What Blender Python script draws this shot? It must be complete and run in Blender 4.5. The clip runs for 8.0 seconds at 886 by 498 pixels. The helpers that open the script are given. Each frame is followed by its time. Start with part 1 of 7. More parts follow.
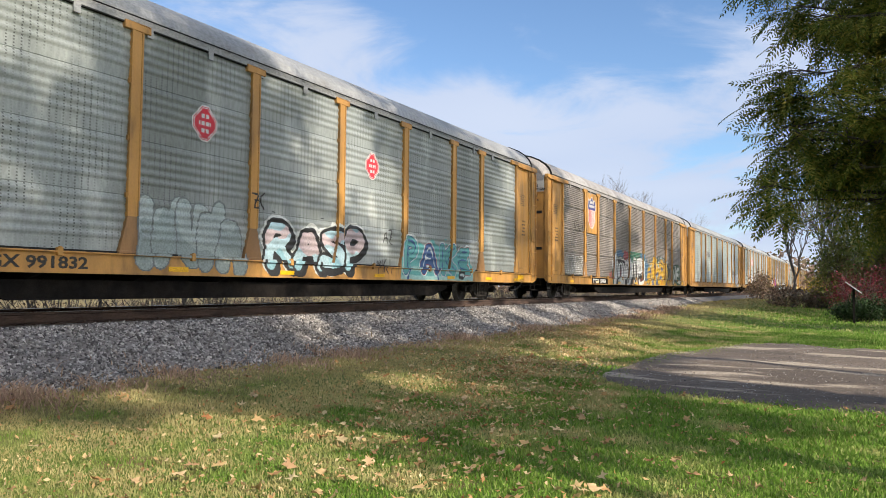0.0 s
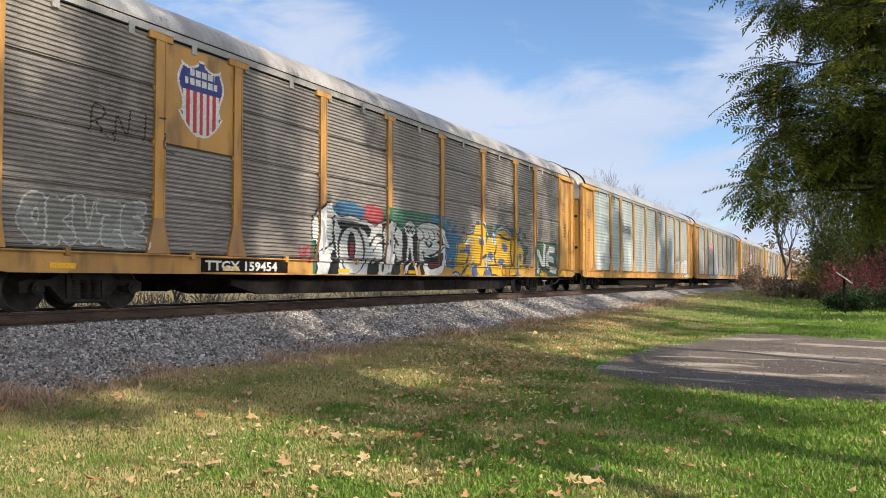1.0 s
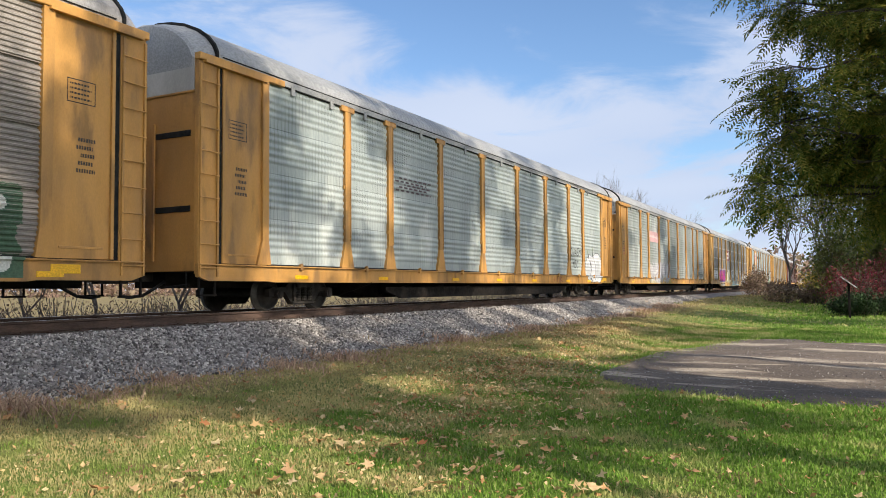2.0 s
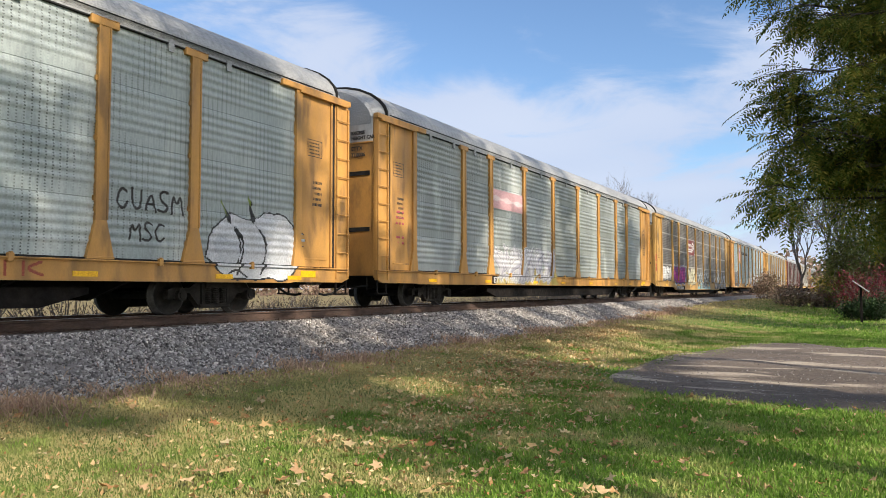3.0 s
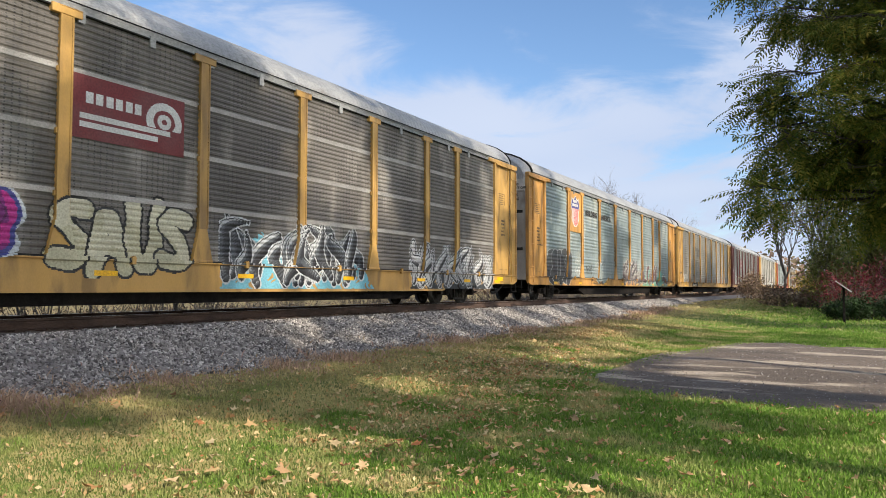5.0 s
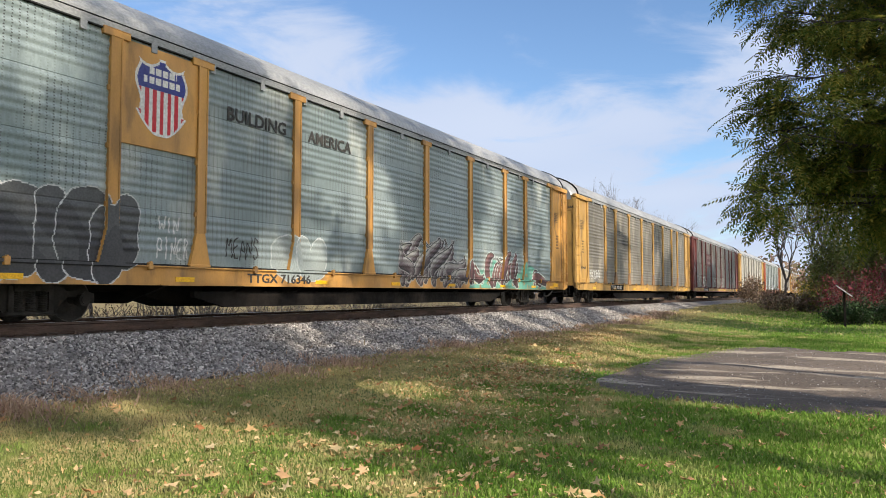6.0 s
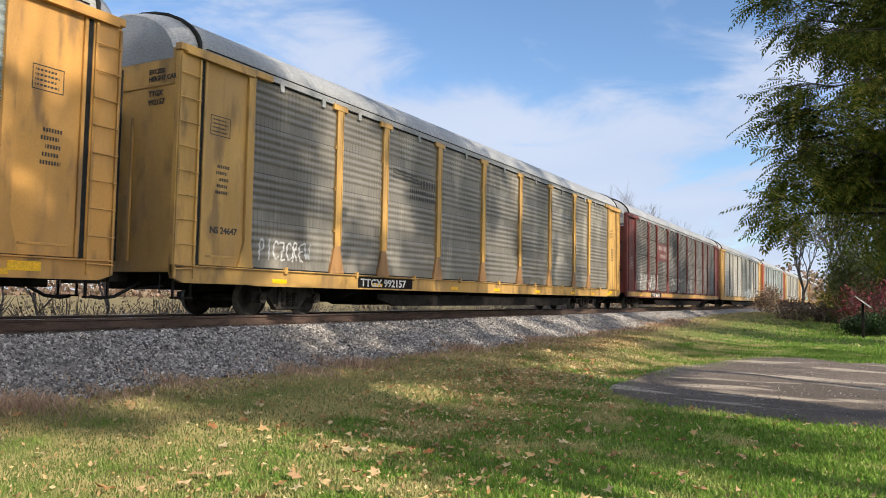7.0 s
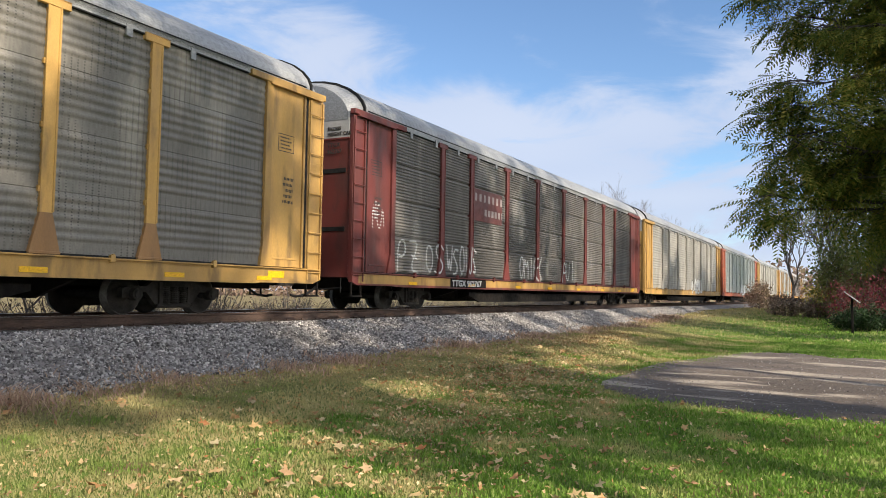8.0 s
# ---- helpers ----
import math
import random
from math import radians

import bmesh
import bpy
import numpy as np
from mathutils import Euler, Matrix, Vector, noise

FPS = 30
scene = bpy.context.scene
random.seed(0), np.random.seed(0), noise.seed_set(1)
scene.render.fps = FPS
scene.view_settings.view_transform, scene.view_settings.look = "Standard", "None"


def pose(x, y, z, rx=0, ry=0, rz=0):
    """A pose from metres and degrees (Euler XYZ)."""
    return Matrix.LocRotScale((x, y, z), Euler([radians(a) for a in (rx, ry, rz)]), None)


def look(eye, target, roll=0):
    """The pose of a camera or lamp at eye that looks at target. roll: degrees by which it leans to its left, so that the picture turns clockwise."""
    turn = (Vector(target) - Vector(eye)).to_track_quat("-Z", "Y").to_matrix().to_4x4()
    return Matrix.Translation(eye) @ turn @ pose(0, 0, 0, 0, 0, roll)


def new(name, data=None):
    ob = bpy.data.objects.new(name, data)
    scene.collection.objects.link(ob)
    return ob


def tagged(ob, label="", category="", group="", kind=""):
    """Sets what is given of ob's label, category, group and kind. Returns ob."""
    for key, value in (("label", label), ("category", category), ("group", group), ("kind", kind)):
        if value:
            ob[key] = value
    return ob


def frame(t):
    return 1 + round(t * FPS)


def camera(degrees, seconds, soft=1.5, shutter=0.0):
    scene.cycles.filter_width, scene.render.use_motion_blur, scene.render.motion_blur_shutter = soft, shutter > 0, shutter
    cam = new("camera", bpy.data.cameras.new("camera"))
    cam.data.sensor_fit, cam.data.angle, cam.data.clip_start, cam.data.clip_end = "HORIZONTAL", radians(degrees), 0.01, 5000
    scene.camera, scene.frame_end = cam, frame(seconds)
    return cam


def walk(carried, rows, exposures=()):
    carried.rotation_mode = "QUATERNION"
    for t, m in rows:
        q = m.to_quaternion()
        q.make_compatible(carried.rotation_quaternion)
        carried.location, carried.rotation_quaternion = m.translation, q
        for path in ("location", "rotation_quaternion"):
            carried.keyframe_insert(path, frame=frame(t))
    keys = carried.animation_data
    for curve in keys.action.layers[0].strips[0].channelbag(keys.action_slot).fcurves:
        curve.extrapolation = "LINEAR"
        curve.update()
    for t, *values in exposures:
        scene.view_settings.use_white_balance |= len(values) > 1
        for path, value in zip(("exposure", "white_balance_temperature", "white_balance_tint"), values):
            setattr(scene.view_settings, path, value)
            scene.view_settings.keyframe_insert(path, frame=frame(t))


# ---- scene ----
# Camera: held by hand on the lawn, standing still, swaying a little.
EYE = (0.0, 0.0, 0.46)
CENTRE = -12.0          # middle of the track; rail tops lie at z = 0
SPEED = 22.85           # metres a second, towards the viewer
PITCH = 28.4            # from car to car
cam = camera(60.0, 8.0, soft=0.5, shutter=0.02)
SWAY = (
    (0.0, 28.343, 2.767, -0.537),
    (0.5, 27.955, 2.343, -0.127),
    (1.0, 27.809, 2.394, 0.150),
    (1.5, 27.763, 2.774, 0.485),
    (3.0, 28.761, 3.015, 0.100),
    (3.5, 28.853, 3.303, 0.032),
    (4.0, 28.273, 3.256, 0.207),
    (4.5, 27.770, 2.870, 0.000),
    (6.0, 27.790, 3.315, 0.017),
    (6.5, 28.082, 3.407, -0.151),
    (7.0, 28.852, 3.555, -1.022),
    (7.5, 28.780, 3.368, -1.289),
    (8.0, 28.242, 3.298, -0.900),
)
walk(cam, [(t, pose(*EYE, 90 + pitch, roll, yaw)) for t, yaw, pitch, roll in SWAY])

# ---- light ----
SUN_TO = Vector((0.80, -0.20, 0.55)).normalized()
sun = new("sun", bpy.data.lights.new("sun", "SUN"))
sun.matrix_world = look((20, -20, 30), Vector((20, -20, 30)) - SUN_TO)
sun.data.energy, sun.data.angle, sun.data.color = 4.3, radians(0.55), (1.0, 0.90, 0.75)
scene.view_settings.exposure = 0.42


def make_world():
    w = bpy.data.worlds.new("sky")
    scene.world = w
    w.use_nodes = True
    nt = w.node_tree
    n, l = nt.nodes, nt.links
    n.clear()
    out, bg = n.new("ShaderNodeOutputWorld"), n.new("ShaderNodeBackground")
    sky = n.new("ShaderNodeTexSky")
    sky.sky_type, sky.sun_disc = "NISHITA", False
    sky.sun_elevation = math.asin(SUN_TO.z)
    sky.sun_rotation = math.atan2(SUN_TO.x, SUN_TO.y)
    sky.air_density, sky.dust_density, sky.ozone_density = 1.0, 0.3, 3.4
    deep = n.new("ShaderNodeVectorMath"); deep.operation = "MULTIPLY"; deep.inputs[1].default_value = (0.97, 1.02, 1.07)
    l.new(sky.outputs[0], deep.inputs[0])
    # broken cloud on a flat layer far overhead
    co, sep = n.new("ShaderNodeTexCoord"), n.new("ShaderNodeSeparateXYZ")
    l.new(co.outputs["Generated"], sep.inputs[0])
    up = n.new("ShaderNodeMath"); up.operation = "MAXIMUM"; up.inputs[1].default_value = 0.0
    l.new(sep.outputs["Z"], up.inputs[0])
    add = n.new("ShaderNodeMath"); add.operation = "ADD"; add.inputs[1].default_value = 0.16
    l.new(up.outputs[0], add.inputs[0])
    comb = n.new("ShaderNodeCombineXYZ")
    for axis in ("X", "Y"):
        d = n.new("ShaderNodeMath"); d.operation = "DIVIDE"
        l.new(sep.outputs[axis], d.inputs[0]); l.new(add.outputs[0], d.inputs[1]); l.new(d.outputs[0], comb.inputs[axis])
    big, fine = n.new("ShaderNodeTexNoise"), n.new("ShaderNodeTexNoise")
    big.inputs["Scale"].default_value, big.inputs["Detail"].default_value, big.inputs["Roughness"].default_value = CLOUD[0], 9, 0.60
    big.inputs["Distortion"].default_value = 0.5
    fine.inputs["Scale"].default_value, fine.inputs["Detail"].default_value = CLOUD[0] * 0.45, 2
    shift = n.new("ShaderNodeVectorMath"); shift.operation = "ADD"; shift.inputs[1].default_value = CLOUD[1]
    l.new(comb.outputs[0], shift.inputs[0])
    for t in (big, fine):
        l.new(shift.outputs[0], t.inputs["Vector"])
    both = n.new("ShaderNodeMath"); both.operation = "ADD"
    l.new(big.outputs["Fac"], both.inputs[0]); l.new(fine.outputs["Fac"], both.inputs[1])
    # paler and fuller towards the horizon
    low = n.new("ShaderNodeMapRange")
    low.inputs["From Min"].default_value, low.inputs["From Max"].default_value = 0.0, 0.45
    low.inputs["To Min"].default_value, low.inputs["To Max"].default_value = CLOUD[2], 0.0
    l.new(sep.outputs["Z"], low.inputs["Value"])
    three = n.new("ShaderNodeMath"); three.operation = "ADD"
    l.new(both.outputs[0], three.inputs[0]); l.new(low.outputs[0], three.inputs[1])
    ramp = n.new("ShaderNodeMapRange"); ramp.interpolation_type = "SMOOTHSTEP"
    ramp.inputs["From Min"].default_value, ramp.inputs["From Max"].default_value = CLOUD[3], CLOUD[4]
    ramp.inputs["To Max"].default_value = 0.92
    l.new(three.outputs[0], ramp.inputs["Value"])
    grey = n.new("ShaderNodeMix"); grey.data_type = "RGBA"
    grey.inputs["A"].default_value, grey.inputs["B"].default_value = CLOUD[5], CLOUD[6]
    l.new(fine.outputs["Fac"], grey.inputs["Factor"])
    # cloud is brighter towards the sun, as thin cloud scatters light forwards
    dot = n.new("ShaderNodeVectorMath"); dot.operation = "DOT_PRODUCT"; dot.inputs[1].default_value = SUN_TO
    l.new(co.outputs["Generated"], dot.inputs[0])
    glow = n.new("ShaderNodeMapRange"); glow.interpolation_type = "SMOOTHSTEP"
    glow.inputs["From Min"].default_value, glow.inputs["From Max"].default_value = -0.1, 1.0
    glow.inputs["To Min"].default_value, glow.inputs["To Max"].default_value = 0.0, 1.0
    l.new(dot.outputs["Value"], glow.inputs["Value"])
    white = n.new("ShaderNodeVectorMath"); white.operation = "SCALE"; white.inputs[0].default_value = (17.0, 15.6, 13.6)
    l.new(glow.outputs[0], white.inputs["Scale"])
    lit = n.new("ShaderNodeVectorMath"); lit.operation = "ADD"
    l.new(grey.outputs["Result"], lit.inputs[0]); l.new(white.outputs[0], lit.inputs[1])
    mix = n.new("ShaderNodeMix"); mix.data_type = "RGBA"
    l.new(ramp.outputs[0], mix.inputs["Factor"]); l.new(deep.outputs[0], mix.inputs["A"]); l.new(lit.outputs[0], mix.inputs["B"])
    l.new(mix.outputs["Result"], bg.inputs["Color"])
    bg.inputs["Strength"].default_value = 0.127
    l.new(bg.outputs[0], out.inputs["Surface"])


CLOUD = (1.9, (5.3, 1.4, 0.0), 0.25, 0.965, 1.22, (2.7, 3.4, 4.9, 1), (4.6, 4.95, 5.75, 1))
make_world()


# ---- materials ----
def material(name, c1, c2, scale=3.0, rough=0.8, bump=0.0, fine=40.0, stretch=(1, 1, 1), third=None, third_at=(0.62, 0.75),
             metallic=0.0, spread=(0.35, 0.65), coords="Object", vary=0.0, bump_scale=None, spec=0.5, translucent=0.0, grain=(0.78, 1.12)):
    """Two base colours mixed by noise at two scales, a third in patches, and fine relief."""
    m = bpy.data.materials.new(name)
    m.use_nodes = True
    nt = m.node_tree
    n, l = nt.nodes, nt.links
    b = n["Principled BSDF"]
    co, mp = n.new("ShaderNodeTexCoord"), n.new("ShaderNodeMapping")
    mp.inputs["Scale"].default_value = stretch
    l.new(co.outputs[coords], mp.inputs["Vector"])
    vec = mp.outputs[0]
    info = n.new("ShaderNodeObjectInfo")
    if coords == "Object":
        mul = n.new("ShaderNodeVectorMath"); mul.operation = "SCALE"; mul.inputs["Scale"].default_value = 23.0
        cx = n.new("ShaderNodeCombineXYZ")
        for i in range(3):
            l.new(info.outputs["Random"], cx.inputs[i])
        l.new(cx.outputs[0], mul.inputs[0])
        off = n.new("ShaderNodeVectorMath"); off.operation = "ADD"
        l.new(mp.outputs[0], off.inputs[0]); l.new(mul.outputs[0], off.inputs[1])
        vec = off.outputs[0]

    def noise_at(s, detail):
        t = n.new("ShaderNodeTexNoise")
        t.inputs["Scale"].default_value, t.inputs["Detail"].default_value = s, detail
        l.new(vec, t.inputs["Vector"])
        return t.outputs["Fac"]

    def ranged(value, a, z, lo=0.0, hi=1.0):
        r = n.new("ShaderNodeMapRange"); r.interpolation_type = "SMOOTHSTEP"
        for key, x in (("From Min", a), ("From Max", z), ("To Min", lo), ("To Max", hi)):
            r.inputs[key].default_value = x
        l.new(value, r.inputs["Value"])
        return r.outputs[0]

    def mixed(fac, a, z, blend="MIX"):
        x = n.new("ShaderNodeMix"); x.data_type, x.blend_type = "RGBA", blend
        for key, v in (("Factor", fac), ("A", a), ("B", z)):
            if isinstance(v, (tuple, float, int)):
                x.inputs[key].default_value = v
            else:
                l.new(v, x.inputs[key])
        return x.outputs["Result"]

    col = mixed(ranged(noise_at(scale, 6), *spread), (*c1, 1), (*c2, 1))
    small = noise_at(fine, 3)
    if third:
        col = mixed(ranged(noise_at(scale * 1.7 + 0.31, 5), *third_at), col, (*third, 1))
    dark = ranged(small, 0.3, 0.7, *grain)
    cx2 = n.new("ShaderNodeCombineXYZ")
    for i in range(3):
        l.new(dark, cx2.inputs[i])
    col = mixed(1.0, col, cx2.outputs[0], "MULTIPLY")
    if vary:
        hsv = n.new("ShaderNodeHueSaturation")
        l.new(col, hsv.inputs["Color"])
        l.new(ranged(info.outputs["Random"], 0, 1, 1 - vary, 1 + vary), hsv.inputs["Value"])
        col = hsv.outputs["Color"]
    l.new(col, b.inputs["Base Color"])
    l.new(ranged(noise_at(scale * 3, 4), 0.3, 0.7, rough - 0.1, min(1.0, rough + 0.12)), b.inputs["Roughness"])
    b.inputs["Metallic"].default_value = metallic
    b.inputs["Specular IOR Level"].default_value = spec
    if bump:
        bp = n.new("ShaderNodeBump")
        bp.inputs["Strength"].default_value, bp.inputs["Distance"].default_value = bump, bump_scale or 0.01
        l.new(small, bp.inputs["Height"]); l.new(bp.outputs[0], b.inputs["Normal"])
    if translucent:
        tr, ms, out = n.new("ShaderNodeBsdfTranslucent"), n.new("ShaderNodeMixShader"), n["Material Output"]
        ms.inputs[0].default_value = translucent
        l.new(col, tr.inputs["Color"]); l.new(b.outputs[0], ms.inputs[1]); l.new(tr.outputs[0], ms.inputs[2])
        l.new(ms.outputs[0], out.inputs["Surface"])
    return m


# ---- building helpers ----
def box(bm, x0, x1, y0, y1, z0, z1):
    vs = [bm.verts.new((x, y, z)) for x in (x0, x1) for y in (y0, y1) for z in (z0, z1)]
    for q in ((0, 1, 3, 2), (4, 6, 7, 5), (0, 4, 5, 1), (2, 3, 7, 6), (0, 2, 6, 4), (1, 5, 7, 3)):
        bm.faces.new([vs[i] for i in q])


def cbox(bm, x0, x1, y0, y1, z0, z1, c=0.01):
    """A box with its long edges chamfered, all round."""
    start = len(bm.verts)
    box(bm, x0, x1, y0, y1, z0, z1)
    bm.verts.ensure_lookup_table()
    vs = bm.verts[start:]
    edges = {e for v in vs for e in v.link_edges}
    bmesh.ops.bevel(bm, geom=list(edges), offset=c, segments=1, affect="EDGES")


def prism(bm, outline, axis, a, b):
    """A closed outline (u, v) drawn out along an axis from a to b."""
    def at(u, v, w):
        return {"x": (w, u, v), "y": (u, w, v), "z": (u, v, w)}[axis]
    lo = [bm.verts.new(at(u, v, a)) for u, v in outline]
    hi = [bm.verts.new(at(u, v, b)) for u, v in outline]
    k = len(outline)
    for i in range(k):
        j = (i + 1) % k
        bm.faces.new((lo[i], lo[j], hi[j], hi[i]))
    bm.faces.new(lo[::-1])
    bm.faces.new(hi)


def rod(bm, p, q, r, sides=8, r2=None):
    p, q = Vector(p), Vector(q)
    d = q - p
    if d.length < 1e-6:
        return
    turn = d.to_track_quat("Z", "Y").to_matrix()
    rings = []
    for c, rr in ((p, r), (q, r if r2 is None else r2)):
        rings.append([bm.verts.new(c + turn @ Vector((rr * math.cos(a), rr * math.sin(a), 0))) for a in (2 * math.pi * i / sides for i in range(sides))])
    for i in range(sides):
        j = (i + 1) % sides
        bm.faces.new((rings[0][i], rings[0][j], rings[1][j], rings[1][i]))
    bm.faces.new(rings[0][::-1])
    bm.faces.new(rings[1])


def lathe_x(bm, profile, cy, cz, sides=28):
    """A round body about an axis along x: profile of (x, radius)."""
    rings = [[bm.verts.new((x, cy + r * math.cos(2 * math.pi * i / sides), cz + r * math.sin(2 * math.pi * i / sides))) for i in range(sides)] for x, r in profile]
    for a, b in zip(rings, rings[1:]):
        for i in range(sides):
            j = (i + 1) % sides
            bm.faces.new((a[i], a[j], b[j], b[i]))
    bm.faces.new(rings[0][::-1])
    bm.faces.new(rings[-1])


def to_mesh(name, bm, smooth=False):
    bmesh.ops.recalc_face_normals(bm, faces=bm.faces)
    me = bpy.data.meshes.new(name)
    bm.to_mesh(me)
    bm.free()
    if smooth:
        for p in me.polygons:
            p.use_smooth = True
    return me


def hang(name, me, mat, parent=None, label="", at=None):
    """An object on mesh data that it may share, with its own material, under a thing."""
    if not me.materials:
        me.materials.append(mat)
    ob = new(name, me)
    if me.materials[0] is not mat:
        ob.material_slots[0].link = "OBJECT"
        ob.material_slots[0].material = mat
    if parent is not None:
        ob.parent = parent
    if at is not None:
        ob.matrix_basis = at
    if label:
        ob["label"] = label
    return ob


def part(name, bm, mat, parent, label="", smooth=False):
    return hang(name, to_mesh(name, bm, smooth), mat, parent, label)


def mesh_arrays(name, verts, faces, mat, smooth=False):
    me = bpy.data.meshes.new(name)
    verts, faces = np.asarray(verts, np.float32), np.asarray(faces, np.int32)
    me.vertices.add(len(verts))
    me.vertices.foreach_set("co", verts.ravel())
    k = faces.shape[1]
    me.loops.add(faces.size)
    me.loops.foreach_set("vertex_index", faces.ravel())
    me.polygons.add(len(faces))
    me.polygons.foreach_set("loop_start", np.arange(0, faces.size, k, dtype=np.int32))
    if smooth:
        me.polygons.foreach_set("use_smooth", np.ones(len(faces), bool))
    me.update(calc_edges=True)
    me.validate()
    me.materials.append(mat)
    return me


def words(text, size, bold=0.0, depth=0.003):
    """Lettering as a mesh that reads along +y and stands up along +z, facing +x, its lower start at the origin."""
    cu = bpy.data.curves.new("lettering", "FONT")
    cu.body, cu.size, cu.offset, cu.extrude, cu.resolution_u = text, size, bold, depth, 2
    ob = bpy.data.objects.new("lettering", cu)
    scene.collection.objects.link(ob)
    me = bpy.data.meshes.new_from_object(ob.evaluated_get(bpy.context.evaluated_depsgraph_get()))
    bpy.data.objects.remove(ob)
    me.transform(Matrix(((0, 0, 1, 0), (1, 0, 0, 0), (0, 1, 0, 0), (0, 0, 0, 1))))
    return me


# ---- the ground ----
def smooth01(a, b, v):
    t = np.clip((v - a) / (b - a), 0, 1)
    return t * t * (3 - 2 * t)


def ground_z(x, y):
    """Lawn below the viewer, rising a little to the track, level with the far field beyond."""
    x, y = np.asarray(x, float), np.asarray(y, float)
    lawn = -1.1 + 0.30 * smooth01(-3.0, -8.2, x) + 0.30 * smooth01(22, 62, y) * smooth01(1.0, -8.0, x) + 0.04 * smooth01(10, 40, y)
    lawn = lawn + 0.035 * np.sin(0.9 * x + 0.4 * y) * np.sin(0.55 * y - 0.3 * x + 1.0) + 0.012 * np.sin(2.7 * x + 1.1) * np.sin(2.3 * y)
    bank = np.where(x > CENTRE, smooth01(-9.2, -10.2, x), smooth01(-14.0, -13.2, x))
    far_side = -0.85 + 0.02 * np.minimum(0, -14 - x)
    base = np.where(x > CENTRE, lawn, far_side)
    return base * (1 - bank) + (-0.75) * bank


def ballast_z(x):
    """The bed: flat between the shoulders, a slope to the toes."""
    d = np.abs(np.asarray(x, float) - CENTRE)
    return np.where(d < 1.75, -0.2, -0.2 - (d - 1.75) * 0.325)


def grid_sheet(xs, ys, zf):
    gx, gy = np.meshgrid(xs, ys)
    v = np.stack([gx, gy, zf(gx, gy)], -1).reshape(-1, 3)
    i = np.arange(len(xs) * len(ys)).reshape(len(ys), len(xs))
    f = np.stack([i[:-1, :-1], i[:-1, 1:], i[1:, 1:], i[1:, :-1]], -1).reshape(-1, 4)
    return v, f


def lawn_material():
    m = material("lawn", (0.10, 0.165, 0.03), (0.16, 0.215, 0.048), 0.7, 0.95, 0.6, 55, third=(0.20, 0.14, 0.07), third_at=(0.55, 0.72), bump_scale=0.03, spec=0.1)
    nt = m.node_tree
    n, l = nt.nodes, nt.links
    b = n["Principled BSDF"]
    old = b.inputs["Base Color"].links[0].from_socket
    co, sep = n.new("ShaderNodeTexCoord"), n.new("ShaderNodeSeparateXYZ")
    l.new(co.outputs["Object"], sep.inputs[0])
    wob = n.new("ShaderNodeTexNoise"); wob.inputs["Scale"].default_value, wob.inputs["Detail"].default_value = 0.9, 6
    l.new(co.outputs["Object"], wob.inputs["Vector"])
    sh = n.new("ShaderNodeMath"); sh.operation = "MULTIPLY_ADD"; sh.inputs[1].default_value = 3.2
    l.new(wob.outputs["Fac"], sh.inputs[0]); l.new(sep.outputs["X"], sh.inputs[2])
    r = n.new("ShaderNodeMapRange")
    for key, v in (("From Min", -4.0), ("From Max", -6.2), ("To Min", 0.0), ("To Max", 0.85)):
        r.inputs[key].default_value = v
    l.new(sh.outputs[0], r.inputs["Value"])
    mx = n.new("ShaderNodeMix"); mx.data_type = "RGBA"
    l.new(r.outputs[0], mx.inputs["Factor"]); l.new(old, mx.inputs["A"])
    mx.inputs["B"].default_value = (0.24, 0.175, 0.095, 1)
    l.new(mx.outputs["Result"], b.inputs["Base Color"])
    return m


LAWN = lawn_material()
STONE = material("ballast", (0.14, 0.128, 0.118), (0.28, 0.258, 0.24), 9, 0.9, 0.8, 60, third=(0.10, 0.085, 0.075), bump_scale=0.02, spec=0.3)
RUST = material("rail_rust", (0.06, 0.038, 0.03), (0.11, 0.068, 0.05), 6, 0.85, 0.4, 60, stretch=(1, 0.3, 1))
SHINE = material("worn_rail_head", (0.42, 0.40, 0.38), (0.55, 0.53, 0.5), 8, 0.32, metallic=0.9)
TIE = material("tie_wood", (0.075, 0.06, 0.05), (0.13, 0.105, 0.085), 4, 0.95, 0.5, 50, stretch=(0.3, 2, 1))
# third colour: pale streaks drawn out along x
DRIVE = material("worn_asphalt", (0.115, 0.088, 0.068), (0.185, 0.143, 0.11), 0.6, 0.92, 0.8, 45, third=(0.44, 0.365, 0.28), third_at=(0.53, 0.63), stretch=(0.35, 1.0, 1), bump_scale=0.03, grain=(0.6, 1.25))


